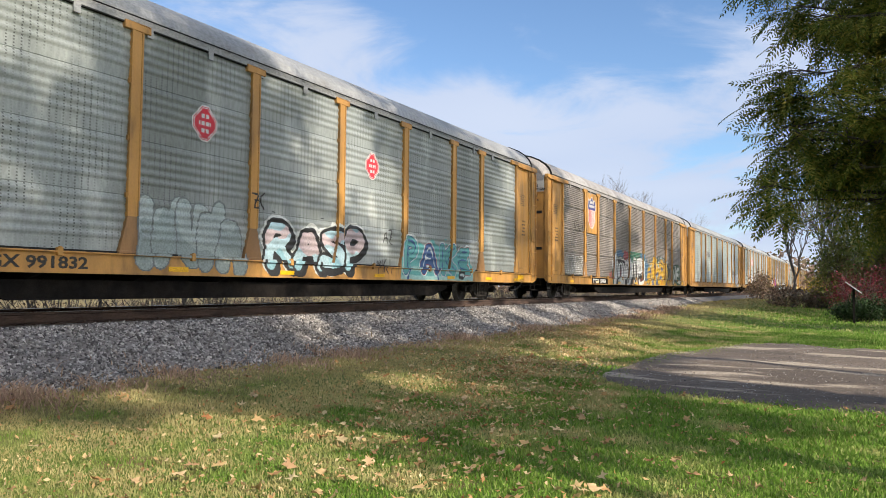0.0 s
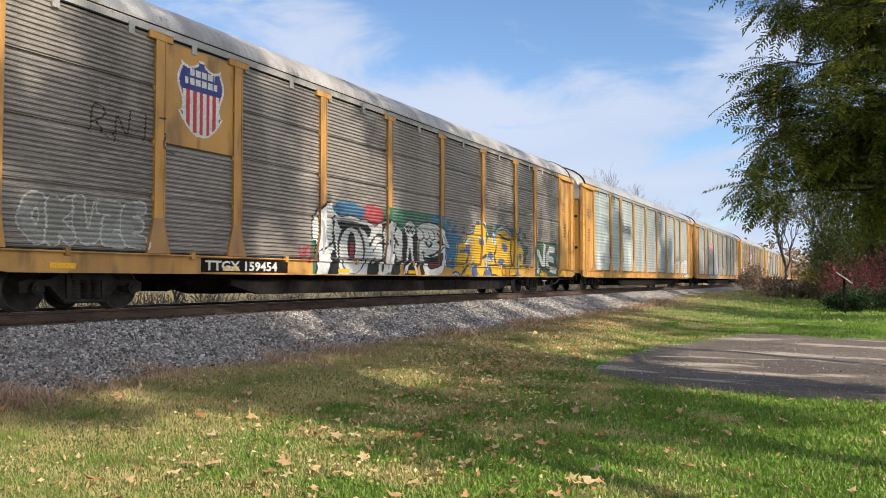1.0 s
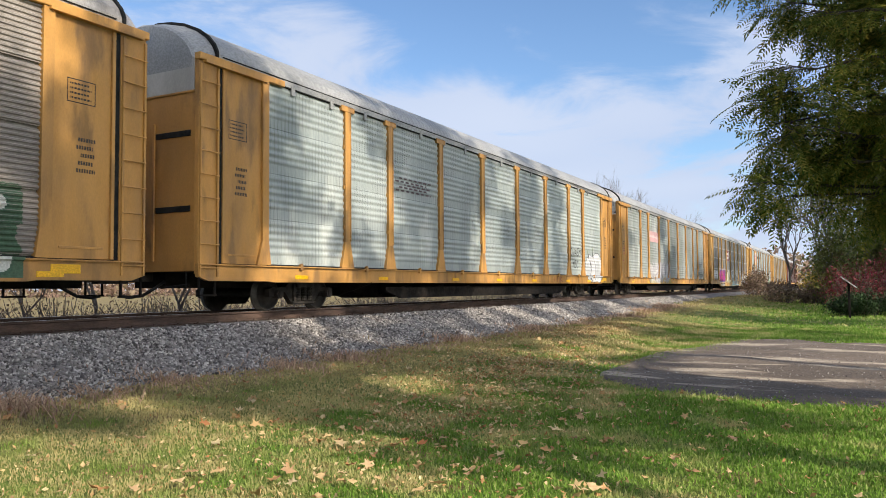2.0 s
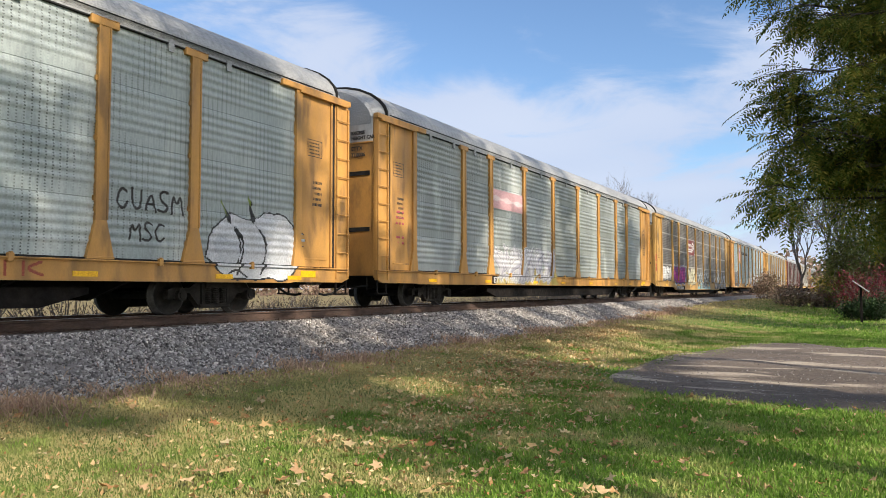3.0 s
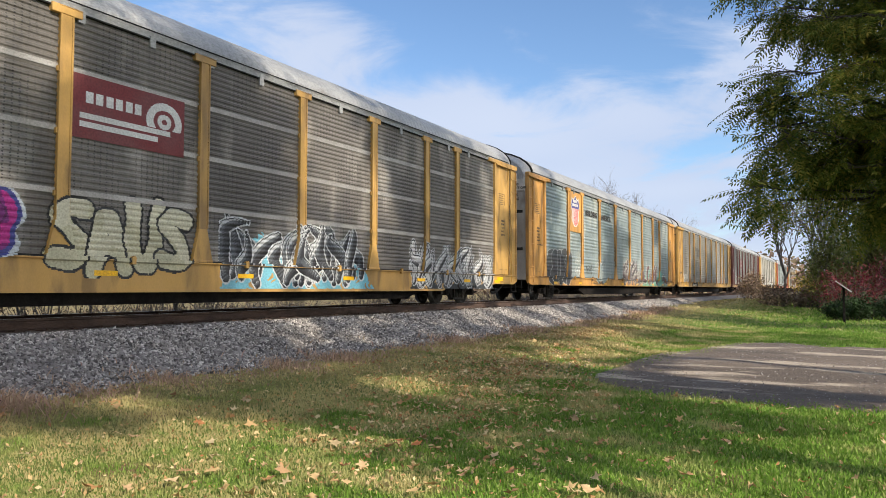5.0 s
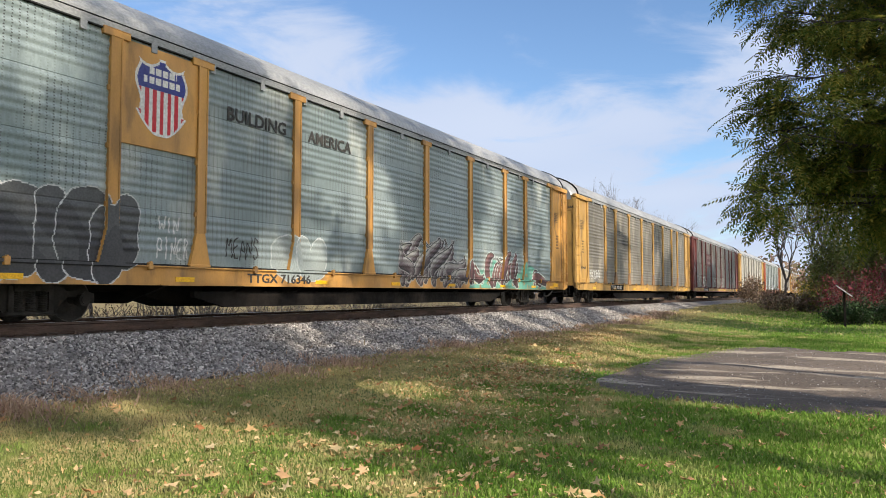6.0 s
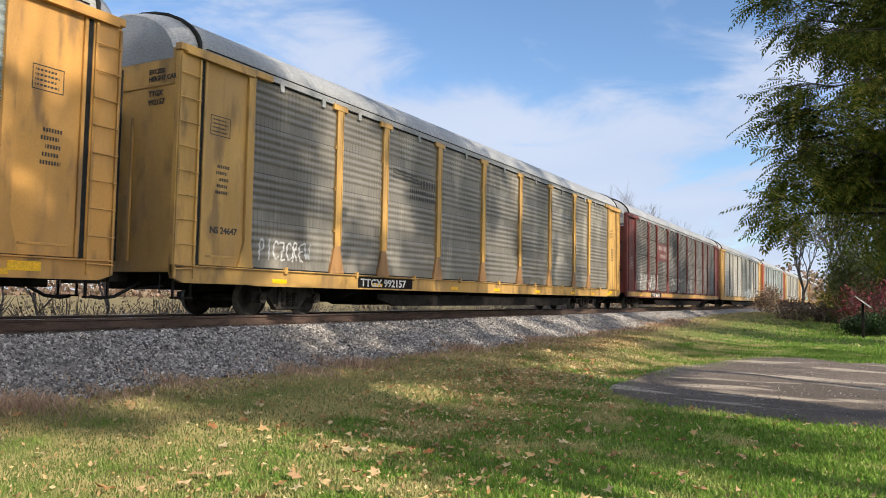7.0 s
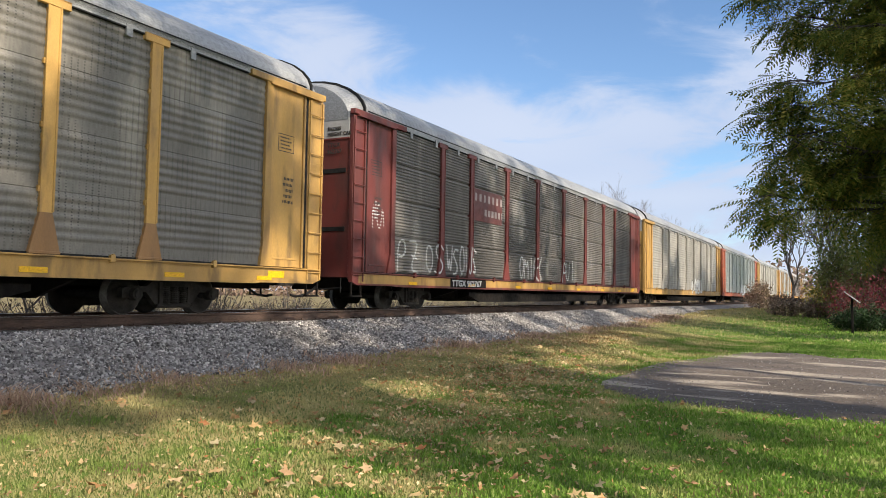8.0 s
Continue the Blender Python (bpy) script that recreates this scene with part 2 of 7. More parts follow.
def build_ground():
    xs = np.concatenate([[-1500, -600, -250, -120, -70, -45, -30, -22, -18, -16, -15], np.arange(-14.5, 6.1, 0.25), [7, 8, 10, 13, 17, 24, 36, 60, 120, 300, 1500]])
    ys = np.concatenate([[-1200, -400, -150, -70, -40, -25, -15, -10, -6, -3], np.arange(-1, 30, 0.3), np.arange(30, 80, 1.2), [85, 95, 110, 130, 170, 230, 330, 600, 2500]])
    v, f = grid_sheet(xs, ys, ground_z)
    tagged(hang("ground", mesh_arrays("ground", v, f, LAWN, True), LAWN), "autumn lawn, green with worn straw-coloured patches beside the track", "lawn", kind="structure")
    # stone bed under the track
    xs = CENTRE + np.array([-4.1, -3.4, -2.6, -1.75, -1.2, -0.6, 0, 0.6, 1.2, 1.75, 2.1, 2.5, 2.9, 3.3, 3.7, 4.0])
    ys = np.concatenate([np.arange(-60, 2, 4), np.arange(2, 30, 0.35), np.arange(30, 420, 6)])
    def bed(x, y):
        return ballast_z(x) + 0.03 * np.sin(3.1 * x + 1.7 * y) * np.sin(2.2 * y) * (np.abs(x - CENTRE) > 1.9)
    v, f = grid_sheet(xs, ys, bed)
    tagged(hang("ballast_bed", mesh_arrays("ballast_bed", v, f, STONE, True), STONE), "grey crushed-stone ballast bed under the railway track", "ballast", kind="structure")


build_ground()


def build_driveway():
    """A worn turning place of old asphalt with a rounded, ragged tip on the lawn."""
    bm = bmesh.new()
    rows = []
    rng = random.Random(5)
    wob = [[rng.uniform(-1, 1) for _ in range(70)] for _ in range(2)]
    wob = [[sum(w[max(0, i - 2):i + 3]) / 3 for i in range(70)] for w in wob]
    for i in range(61):
        u = i / 60
        x = -4.0 + 15 * u ** 1.5
        w = min(1.0, (u * 5.2) ** 0.55)
        near = 13.6 - 2.35 * w + 0.34 * wob[0][i] + 0.03 * max(0, x)
        far = 14.4 + 8.9 * w ** 1.2 + 0.8 * wob[1][i]
        row = []
        for j in range(25):
            y = near + (far - near) * j / 24
            edge = min(j, 24 - j, i)
            row.append(bm.verts.new((x, y, float(ground_z(x, y)) + (0.03 if edge else -0.02))))
        rows.append(row)
    for a, b in zip(rows, rows[1:]):
        for j in range(24):
            bm.faces.new((a[j], b[j], b[j + 1], a[j + 1]))
    tagged(part("driveway", bm, DRIVE, None, smooth=True), "worn grey asphalt turning area with pale streaks", "driveway", kind="structure")


build_driveway()


def build_track():
    track = tagged(new("railway_track"), "single railway track with rusty steel rails on stone ballast", "railway track", kind="structure")
    head = [(-0.075, -0.19), (0.075, -0.19), (0.075, -0.178), (0.012, -0.16), (0.012, -0.05), (0.036, -0.038), (0.036, -0.004), (-0.036, -0.004), (-0.036, -0.038), (-0.012, -0.05), (-0.012, -0.16), (-0.075, -0.178)]
    for side in (-1, 1):
        bm = bmesh.new()
        prism(bm, [(CENTRE + side * 0.755 + u, v) for u, v in head], "y", -80, 420)
        rail = part("rail", bm, RUST, track)
        bm = bmesh.new()
        cbox(bm, CENTRE + side * 0.755 - 0.03, CENTRE + side * 0.755 + 0.03, -80, 420, -0.003, 0.0, 0.001)
        part("running_surface", bm, SHINE, rail, "polished strip on the rail head")
    bm = bmesh.new()
    cbox(bm, -1.3, 1.3, -0.115, 0.115, -0.12, 0, 0.012)
    tie = to_mesh("tie", bm)
    bm = bmesh.new()
    for side in (-1, 1):
        cbox(bm, side * 0.755 - 0.18, side * 0.755 + 0.18, -0.09, 0.09, 0.0, 0.012, 0.003)
        for k in (-0.13, 0.13):
            cbox(bm, side * 0.755 + k - 0.012, side * 0.755 + k + 0.012, -0.05, -0.02, 0.01, 0.035, 0.003)
    plate = to_mesh("tie_plate", bm)
    for i in range(200):
        y = -8 + 0.51 * i
        o = hang("tie", tie, TIE, track, at=pose(CENTRE + random.uniform(-0.03, 0.03), y, -0.188, 0, 0, random.uniform(-0.6, 0.6)))
        hang("tie_plate", plate, RUST, o)


build_track()


# ---- the train ----
LENGTH = 27.2
POSTS = (4.65, 6.55, 9.3, 12.15, 15.05, 17.9, 20.65, 22.55)
SIDE, POST_X = 1.525, 1.60
LOW, HIGH = 0.95, 4.72
ROWS = 4
ROW = (HIGH - LOW) / ROWS


def paint(name, c, dirt=(0.095, 0.06, 0.036), rough=0.55):
    c2 = tuple(0.64 * a + 0.36 * b for a, b in zip(c, dirt))
    return material(name, c, c2, 0.9, rough, 0.15, 45, stretch=(1, 1.6, 0.45), third=tuple(0.35 * a + 0.65 * b for a, b in zip(c, dirt)), third_at=(0.50, 0.70), vary=0.06, grain=(0.93, 1.05))


def sheet(name, c, c2, stain_and_sun, holes=True):
    """Weathered ridged steel sheet with rows of small holes; pale blotches paint run-down stains and sun patches."""
    m = material(name, c, c2, 0.55, 0.5, 0.12, 30, stretch=(1, 0.85, 0.32), third=stain_and_sun, third_at=(0.52, 0.70), metallic=0.0, vary=0.10, grain=(0.86, 1.08))
    if not holes:
        # dust and scale lie along the ridges
        nt = m.node_tree
        n, l = nt.nodes, nt.links
        b = n["Principled BSDF"]
        old = b.inputs["Base Color"].links[0].from_socket
        co, mp, ns = n.new("ShaderNodeTexCoord"), n.new("ShaderNodeMapping"), n.new("ShaderNodeTexNoise")
        mp.inputs["Scale"].default_value = (1, 2.2, 30)
        ns.inputs["Scale"].default_value, ns.inputs["Detail"].default_value = 1.5, 6
        l.new(co.outputs["Object"], mp.inputs["Vector"]); l.new(mp.outputs[0], ns.inputs["Vector"])
        r = n.new("ShaderNodeMapRange")
        for key, v in (("From Min", 0.5), ("From Max", 0.68), ("To Min", 0.0), ("To Max", 0.55)):
            r.inputs[key].default_value = v
        l.new(ns.outputs["Fac"], r.inputs["Value"])
        mx = n.new("ShaderNodeMix"); mx.data_type = "RGBA"
        l.new(r.outputs[0], mx.inputs["Factor"]); l.new(old, mx.inputs["A"])
        mx.inputs["B"].default_value = (0.40, 0.365, 0.33, 1)
        l.new(mx.outputs["Result"], b.inputs["Base Color"])
        return m
    nt = m.node_tree
    n, l = nt.nodes, nt.links
    b = n["Principled BSDF"]
    old = b.inputs["Base Color"].links[0].from_socket
    co, sep = n.new("ShaderNodeTexCoord"), n.new("ShaderNodeSeparateXYZ")
    l.new(co.outputs["Object"], sep.inputs[0])

    def cell(axis, size, width):
        a = n.new("ShaderNodeMath"); a.operation = "PINGPONG"; a.inputs[1].default_value = size / 2
        l.new(sep.outputs[axis], a.inputs[0])
        g = n.new("ShaderNodeMath"); g.operation = "LESS_THAN"; g.inputs[1].default_value = width
        l.new(a.outputs[0], g.inputs[0])
        return g.outputs[0]

    k = n.new("ShaderNodeMath"); k.operation = "MULTIPLY"
    l.new(cell("Y", 0.115, 0.013), k.inputs[0]); l.new(cell("Z", 0.047, 0.011), k.inputs[1])
    rust = n.new("ShaderNodeTexNoise"); rust.inputs["Scale"].default_value, rust.inputs["Detail"].default_value = 1.4, 3
    l.new(co.outputs["Object"], rust.inputs["Vector"])
    open_at = n.new("ShaderNodeMapRange")
    for key, v in (("From Min", 0.42), ("From Max", 0.60), ("To Min", 0.12), ("To Max", 0.85)):
        open_at.inputs[key].default_value = v
    l.new(rust.outputs["Fac"], open_at.inputs["Value"])
    k2 = n.new("ShaderNodeMath"); k2.operation = "MULTIPLY"
    l.new(k.outputs[0], k2.inputs[0]); l.new(open_at.outputs[0], k2.inputs[1])
    mx = n.new("ShaderNodeMix"); mx.data_type = "RGBA"
    l.new(k2.outputs[0], mx.inputs["Factor"]); l.new(old, mx.inputs["A"])
    mx.inputs["B"].default_value = (0.02, 0.02, 0.02, 1)
    l.new(mx.outputs["Result"], b.inputs["Base Color"])
    return m


YELLOW = paint("yellow_frame_paint", (0.56, 0.285, 0.068))
LEMON = paint("lemon_frame_paint", (0.54, 0.315, 0.085))
RED = paint("red_frame_paint", (0.16, 0.032, 0.026), (0.05, 0.032, 0.027))
ORANGE = paint("orange_frame_paint", (0.40, 0.085, 0.03))
FOOT = paint("rusty_gusset_paint", (0.36, 0.19, 0.07), (0.09, 0.05, 0.03))
TAN = paint("tan_frame_paint", (0.52, 0.33, 0.12))
ROOF = material("galvanised_roof", (0.27, 0.275, 0.275), (0.36, 0.36, 0.355), 0.8, 0.5, 0.1, 30, stretch=(1, 0.5, 1), third=(0.23, 0.22, 0.21), metallic=0.2)
ROOF_BROWN = material("weathered_roof", (0.30, 0.275, 0.255), (0.42, 0.40, 0.38), 0.8, 0.6, 0.1, 30, stretch=(1, 2, 1), third=(0.2, 0.16, 0.13), metallic=0.2)
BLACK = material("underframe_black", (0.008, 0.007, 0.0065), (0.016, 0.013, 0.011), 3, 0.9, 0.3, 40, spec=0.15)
STEEL = material("grimy_cast_steel", (0.018, 0.016, 0.014), (0.038, 0.033, 0.029), 4, 0.8, 0.4, 50, third=(0.045, 0.03, 0.022), spec=0.25)
TREAD = material("worn_wheel_tread", (0.07, 0.066, 0.062), (0.11, 0.105, 0.10), 6, 0.5, metallic=0.6)
RUBBER_AND_GAP = material("black_rubber_and_gap", (0.014, 0.014, 0.014), (0.024, 0.024, 0.024), 5, 0.85, spec=0.2)
CREAM = paint("off_white_hood", (0.52, 0.52, 0.50))
DARKSTEN = material("dark_stencil_paint", (0.03, 0.028, 0.026), (0.05, 0.045, 0.04), 8, 0.7)
WHITE = material("white_stencil_paint", (0.66, 0.66, 0.64), (0.52, 0.51, 0.49), 9, 0.65)
REFLECT = material("yellow_reflector_tape", (0.85, 0.48, 0.0), (0.78, 0.42, 0.0), 9, 0.4)


def profile(style):
    """The sheet's section: (height, how far it stands out)."""
    pts = []
    for r in range(ROWS):
        z = LOW + r * ROW
        if style == "ribs":
            pts += [(z, -0.006), (z + 0.008, 0.004), (z + 0.19, 0.004)]
            for k in range(5):
                a = z + 0.20 + 0.146 * k
                pts += [(a, 0.004), (a + 0.02, 0.009), (a + 0.045, 0.019), (a + 0.066, 0.022), (a + 0.088, 0.019), (a + 0.112, 0.009), (a + 0.132, 0.004)]
        elif style == "fine":
            pts += [(z, -0.036), (z + 0.042, -0.036), (z + 0.043, 0.012)]
            k = 11
            for i in range(k):
                a = z + 0.05 + (ROW - 0.06) / k * i
                s = (ROW - 0.06) / k
                pts += [(a + 0.1 * s, 0.004), (a + 0.3 * s, 0.028), (a + 0.6 * s, 0.028), (a + 0.8 * s, 0.004)]
            pts += [(z + ROW - 0.004, 0.0)]
        else:
            pts += [(z, 0.012), (z + 0.09, 0.012), (z + 0.10, 0.0)]
            for k in range(8):
                a = z + 0.12 + 0.1 * k
                pts += [(a, 0.0), (a + 0.02, 0.016), (a + 0.055, 0.016), (a + 0.075, 0.0)]
    pts += [(HIGH, 0.0)]
    return pts


PROFILE = {s: profile(s) for s in ("ribs", "fine", "flat")}
CACHE = {}


def sheet_mesh(style, width):
    key = (style, round(width, 3))
    if key not in CACHE:
        bm = bmesh.new()
        outline = [(SIDE + d, z) for z, d in PROFILE[style]] + [(SIDE - 0.045, HIGH), (SIDE - 0.045, LOW)]
        prism(bm, outline, "y", 0, width)
        CACHE[key] = to_mesh("side_panel", bm)
    return CACHE[key]


def cached(key, build, smooth=False):
    if key not in CACHE:
        bm = bmesh.new()
        build(bm)
        CACHE[key] = to_mesh(key, bm, smooth)
    return CACHE[key]


def post_mesh(bm):
    """An upright channel with a wide cap and a flared foot; y runs about its middle."""
    prism(bm, [(-0.1, 1.55), (-0.1, HIGH), (0.1, HIGH), (0.1, 1.55)], "x", SIDE - 0.03, POST_X)
    cbox(bm, SIDE - 0.03, POST_X + 0.012, -0.26, 0.26, HIGH - 0.10, HIGH + 0.035, 0.006)
    cbox(bm, POST_X - 0.004, POST_X + 0.012, -0.115, -0.085, 1.56, HIGH - 0.10, 0.003)
    cbox(bm, POST_X - 0.004, POST_X + 0.012, 0.085, 0.115, 1.56, HIGH - 0.10, 0.003)
    for z in (LOW + ROW, LOW + 2 * ROW, LOW + 3 * ROW):
        cbox(bm, SIDE + 0.02, SIDE + 0.06, -0.135, -0.1, z - 0.04, z + 0.04, 0.004)
        cbox(bm, SIDE + 0.02, SIDE + 0.06, 0.1, 0.135, z - 0.04, z + 0.04, 0.004)


def foot_mesh(bm):
    """The flared gusset at a post's foot."""
    prism(bm, [(-0.1, 1.549), (0.1, 1.549), (0.245, 0.955), (-0.245, 0.955)], "x", SIDE - 0.03, POST_X)
    cbox(bm, SIDE, POST_X + 0.01, -0.25, 0.25, 0.94, 0.985, 0.006)


def roof_section(k=0.0):
    pts = [(1.56, 4.74), (1.555, 4.92), (1.48, 5.08), (1.32, 5.26), (1.06, 5.44), (0.72, 5.59), (0.36, 5.68), (0.0, 5.72)]
    return [(x - k * (x > 0) * x / 1.56, z - k) for x, z in pts]


def roof_mesh(bm):
    """Arched sheet with shallow ridges across it every 0.2 m."""
    sec = roof_section()
    full = sec + [(-x, z) for x, z in sec[-2::-1]]
    ys, lift = [], []
    y = 0.55
    while y < LENGTH - 0.55:
        for d, k in ((0, 0), (0.06, 0), (0.085, 0.007), (0.15, 0.007), (0.175, 0)):
            ys.append(y + d); lift.append(k)
        y += 0.2
    rings = []
    for y, k in zip(ys, lift):
        ring = []
        for x, z in full:
            n = Vector((x * 1.2, 0, max(0.0, z - 4.7))).normalized() * k
            ring.append(bm.verts.new((x + n.x, y, z + n.z)))
        rings.append(ring)
    for a, b in zip(rings, rings[1:]):
        for i in range(len(full) - 1):
            bm.faces.new((a[i], a[i + 1], b[i + 1], b[i]))
    bm.faces.new(rings[0]); bm.faces.new(rings[-1][::-1])


def hood_mesh(bm):
    """The roof's end piece: it runs in a little towards the end, with the gable closed."""
    rings = []
    for y, k in ((0.55, 0.0), (0.3, 0.05), (0.05, 0.13), (0.0, 0.17)):
        sec = roof_section(k)
        rings.append([bm.verts.new((x, y, z)) for x, z in sec + [(-x, z) for x, z in sec[-2::-1]]])
    for a, b in zip(rings, rings[1:]):
        for i in range(len(a) - 1):
            bm.faces.new((a[i], a[i + 1], b[i + 1], b[i]))
    bm.faces.new(rings[-1])
    bm.faces.new(rings[0][::-1])


def seal_mesh(bm):
    """A rubber band that follows the roof's arch."""
    outer, inner = roof_section(-0.03), roof_section(0.02)
    o = outer + [(-x, z) for x, z in outer[-2::-1]]
    i = inner + [(-x, z) for x, z in inner[-2::-1]]
    rings = [[bm.verts.new((p[0], y, p[1])) for y, p in ((0.42, a), (0.48, a), (0.48, b), (0.42, b))] for a, b in zip(o, i)]
    for a, b in zip(rings, rings[1:]):
        for k in range(4):
            bm.faces.new((a[k], a[(k + 1) % 4], b[(k + 1) % 4], b[k]))
    bm.faces.new(rings[0])
    bm.faces.new(rings[-1][::-1])


def end_panel_mesh(bm):
    """The closed plate at a car's end, with pressed ridges."""
    cbox(bm, SIDE - 0.06, SIDE + 0.02, 0.665, 1.70, LOW, HIGH - 0.05, 0.006)


def ridge_mesh(bm):
    cbox(bm, SIDE + 0.016, SIDE + 0.03, 0.78, 1.55, LOW + 0.15, LOW + 0.19, 0.004)


def ladder_plate_mesh(bm):
    cbox(bm, SIDE - 0.06, SIDE + 0.045, 0.0, 0.50, LOW - 0.2, HIGH - 0.02, 0.008)


def hinge_mesh(bm):
    cbox(bm, SIDE - 0.06, SIDE + 0.055, 0.60, 0.66, LOW, HIGH - 0.05, 0.006)


def end_post_mesh(bm):
    prism(bm, [(1.70, 1.45), (1.70, HIGH + 0.03), (1.88, HIGH + 0.03), (1.88, 1.45), (1.95, LOW), (1.55, LOW)], "x", SIDE - 0.03, POST_X)


def head_rail_mesh(bm):
    cbox(bm, SIDE - 0.05, POST_X + 0.025, -0.03, 2.35, HIGH - 0.03, HIGH + 0.10, 0.01)
    cbox(bm, SIDE - 0.05, POST_X + 0.05, 0.1, 1.8, HIGH - 0.07, HIGH - 0.025, 0.006)


def eave_mesh(bm):
    cbox(bm, SIDE - 0.04, SIDE + 0.05, 2.35, LENGTH - 2.35, HIGH + 0.0, HIGH + 0.14, 0.008)
    y = 2.6
    while y < LENGTH - 2.8:
        cbox(bm, SIDE + 0.03, SIDE + 0.065, y, y + 0.12, HIGH - 0.14, HIGH + 0.05, 0.006)
        y += 1.38


def slot_mesh(bm):
    cbox(bm, SIDE - 0.03, SIDE + 0.056, 2.4, LENGTH - 2.4, HIGH - 0.012, HIGH + 0.012, 0.002)


def roof_edge_mesh(bm):
    cbox(bm, 1.5, 1.582, 0.6, LENGTH - 0.6, HIGH + 0.142, HIGH + 0.158, 0.002)


def foot_gap_mesh(bm):
    """The dark joint between the side sheets and the sill."""
    cbox(bm, SIDE, SIDE + 0.036, 1.9, LENGTH - 1.9, 0.936, 0.968, 0.002)


def door_gap_mesh(bm):
    """A dark bar drawing the shade of the open slot beside the ladder plate."""
    cbox(bm, SIDE - 0.05, SIDE + 0.03, 0.502, 0.598, LOW, HIGH - 0.06, 0.004)


def stile_mesh(bm):
    cbox(bm, SIDE + 0.045, SIDE + 0.085, -0.022, 0.022, LOW - 0.25, HIGH - 0.1, 0.005)


def rung_mesh(bm):
    rod(bm, (POST_X + 0.015, 0.0, 0), (POST_X + 0.015, 0.47, 0), 0.013, 6)
    for y in (0.015, 0.455):
        rod(bm, (SIDE + 0.04, y, 0), (POST_X + 0.02, y, 0), 0.012, 6)


def sill_mesh(bm, deep=False):
    """The flat car's side sill: a channel with lips; the deep kind is cut up over the bogies."""
    z0, z1 = (0.40 if deep else 0.60), 0.935
    rise = 0.60
    bot = [(0.25, 0.62), (1.9, 0.62), (2.05, rise), (5.0, rise), (5.6, z0), (LENGTH - 5.6, z0), (LENGTH - 5.0, rise), (LENGTH - 2.05, rise), (LENGTH - 1.9, 0.62), (LENGTH - 0.25, 0.62)]
    prism(bm, [(0.0, 0.70)] + bot + [(LENGTH, 0.70), (LENGTH, z1), (0.0, z1)], "x", 1.50, 1.585)
    cbox(bm, 1.47, 1.63, 0.02, LENGTH - 0.02, z1 - 0.03, z1, 0.005)
    cbox(bm, 1.47, 1.605, 5.65, LENGTH - 5.65, z0, z0 + 0.025, 0.005)


def deep_sill_mesh(bm):
    sill_mesh(bm, True)


def lug_mesh(bm):
    cbox(bm, 1.58, 1.645, -0.045, 0.045, 0.86, 0.985, 0.008)
    rod(bm, (1.60, 0, 0.985), (1.65, 0, 0.985), 0.018, 8)


def under_mesh(bm):
    """Deck, deep centre sill and cross-bearers."""
    cbox(bm, -1.47, 1.47, 0.05, LENGTH - 0.05, 0.80, 0.90, 0.01)
    prism(bm, [(0.3, 0.5), (6.0, 0.5), (7.2, 0.21), (LENGTH - 7.2, 0.21), (LENGTH - 6.0, 0.5), (LENGTH - 0.3, 0.5), (LENGTH - 0.3, 0.82), (0.3, 0.82)], "x", -0.42, 0.42)
    for k in range(9):
        y = 5.9 + k * (LENGTH - 11.8) / 8
        prism(bm, [(-1.48, 0.80), (-1.48, 0.60), (-0.42, 0.28), (0.42, 0.28), (1.48, 0.60), (1.48, 0.80)], "y", y - 0.04, y + 0.04)
    prism(bm, [(6.6, 0.40), (7.4, 0.20), (LENGTH - 7.4, 0.20), (LENGTH - 6.6, 0.40), (LENGTH - 6.6, 0.5), (6.6, 0.5)], "x", 1.30, 1.40)


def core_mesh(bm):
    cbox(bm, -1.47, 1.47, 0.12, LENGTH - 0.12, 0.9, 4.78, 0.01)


def end_door_mesh(bm):
    """One of two leaves that meet at the car's end."""
    cbox(bm, 0.006, 1.46, 0.02, 0.115, 0.80, 4.72, 0.01)


def door_rib_mesh(bm):
    cbox(bm, 0.37, 0.43, -0.012, 0.03, 1.0, 3.6, 0.008)


def door_band_mesh(bm):
    cbox(bm, 0.05, 1.44, 0.0, 0.03, 4.10, 4.14, 0.006)


def lock_rod_mesh(bm):
    rod(bm, (0.1, -0.01, 1.0), (0.1, -0.01, 4.5), 0.018, 8)


def end_board_mesh(bm):
    cbox(bm, -1.44, 1.44, 0.004, 0.03, 4.14, 4.76, 0.006)


def end_slot_mesh(bm):
    cbox(bm, 0.45, 1.35, 0.004, 0.03, -0.055, 0.055, 0.004)


def wheelset_mesh():
    """An axle with two pressed wheels, rim, dished web, hub and flange; the treads are bright."""
    if "wheelset" in CACHE:
        return CACHE["wheelset"]
    disc = [(0.075, 0.075), (0.075, 0.11), (0.035, 0.13), (0.02, 0.28), (0.05, 0.315), (0.065, 0.345), (0.065, 0.36), (-0.05, 0.37), (-0.055, 0.395), (-0.075, 0.395), (-0.075, 0.31), (-0.03, 0.28), (-0.015, 0.13), (-0.06, 0.1), (-0.06, 0.08)]
    bm = bmesh.new()
    for side in (1, -1):
        lathe_x(bm, [(side * (0.745 + x), r) for x, r in disc], 0, 0)
    rod(bm, (-1.08, 0, 0), (1.08, 0, 0), 0.075, 12)
    bmesh.ops.recalc_face_normals(bm, faces=bm.faces)
    for f in bm.faces:
        c = f.calc_center_median()
        if math.hypot(c.y, c.z) > 0.335 and 0.69 < abs(c.x) < 0.815:
            f.material_index = 1
    me = to_mesh("wheelset", bm, True)
    me.materials.append(STEEL)
    me.materials.append(TREAD)
    CACHE["wheelset"] = me
    return me


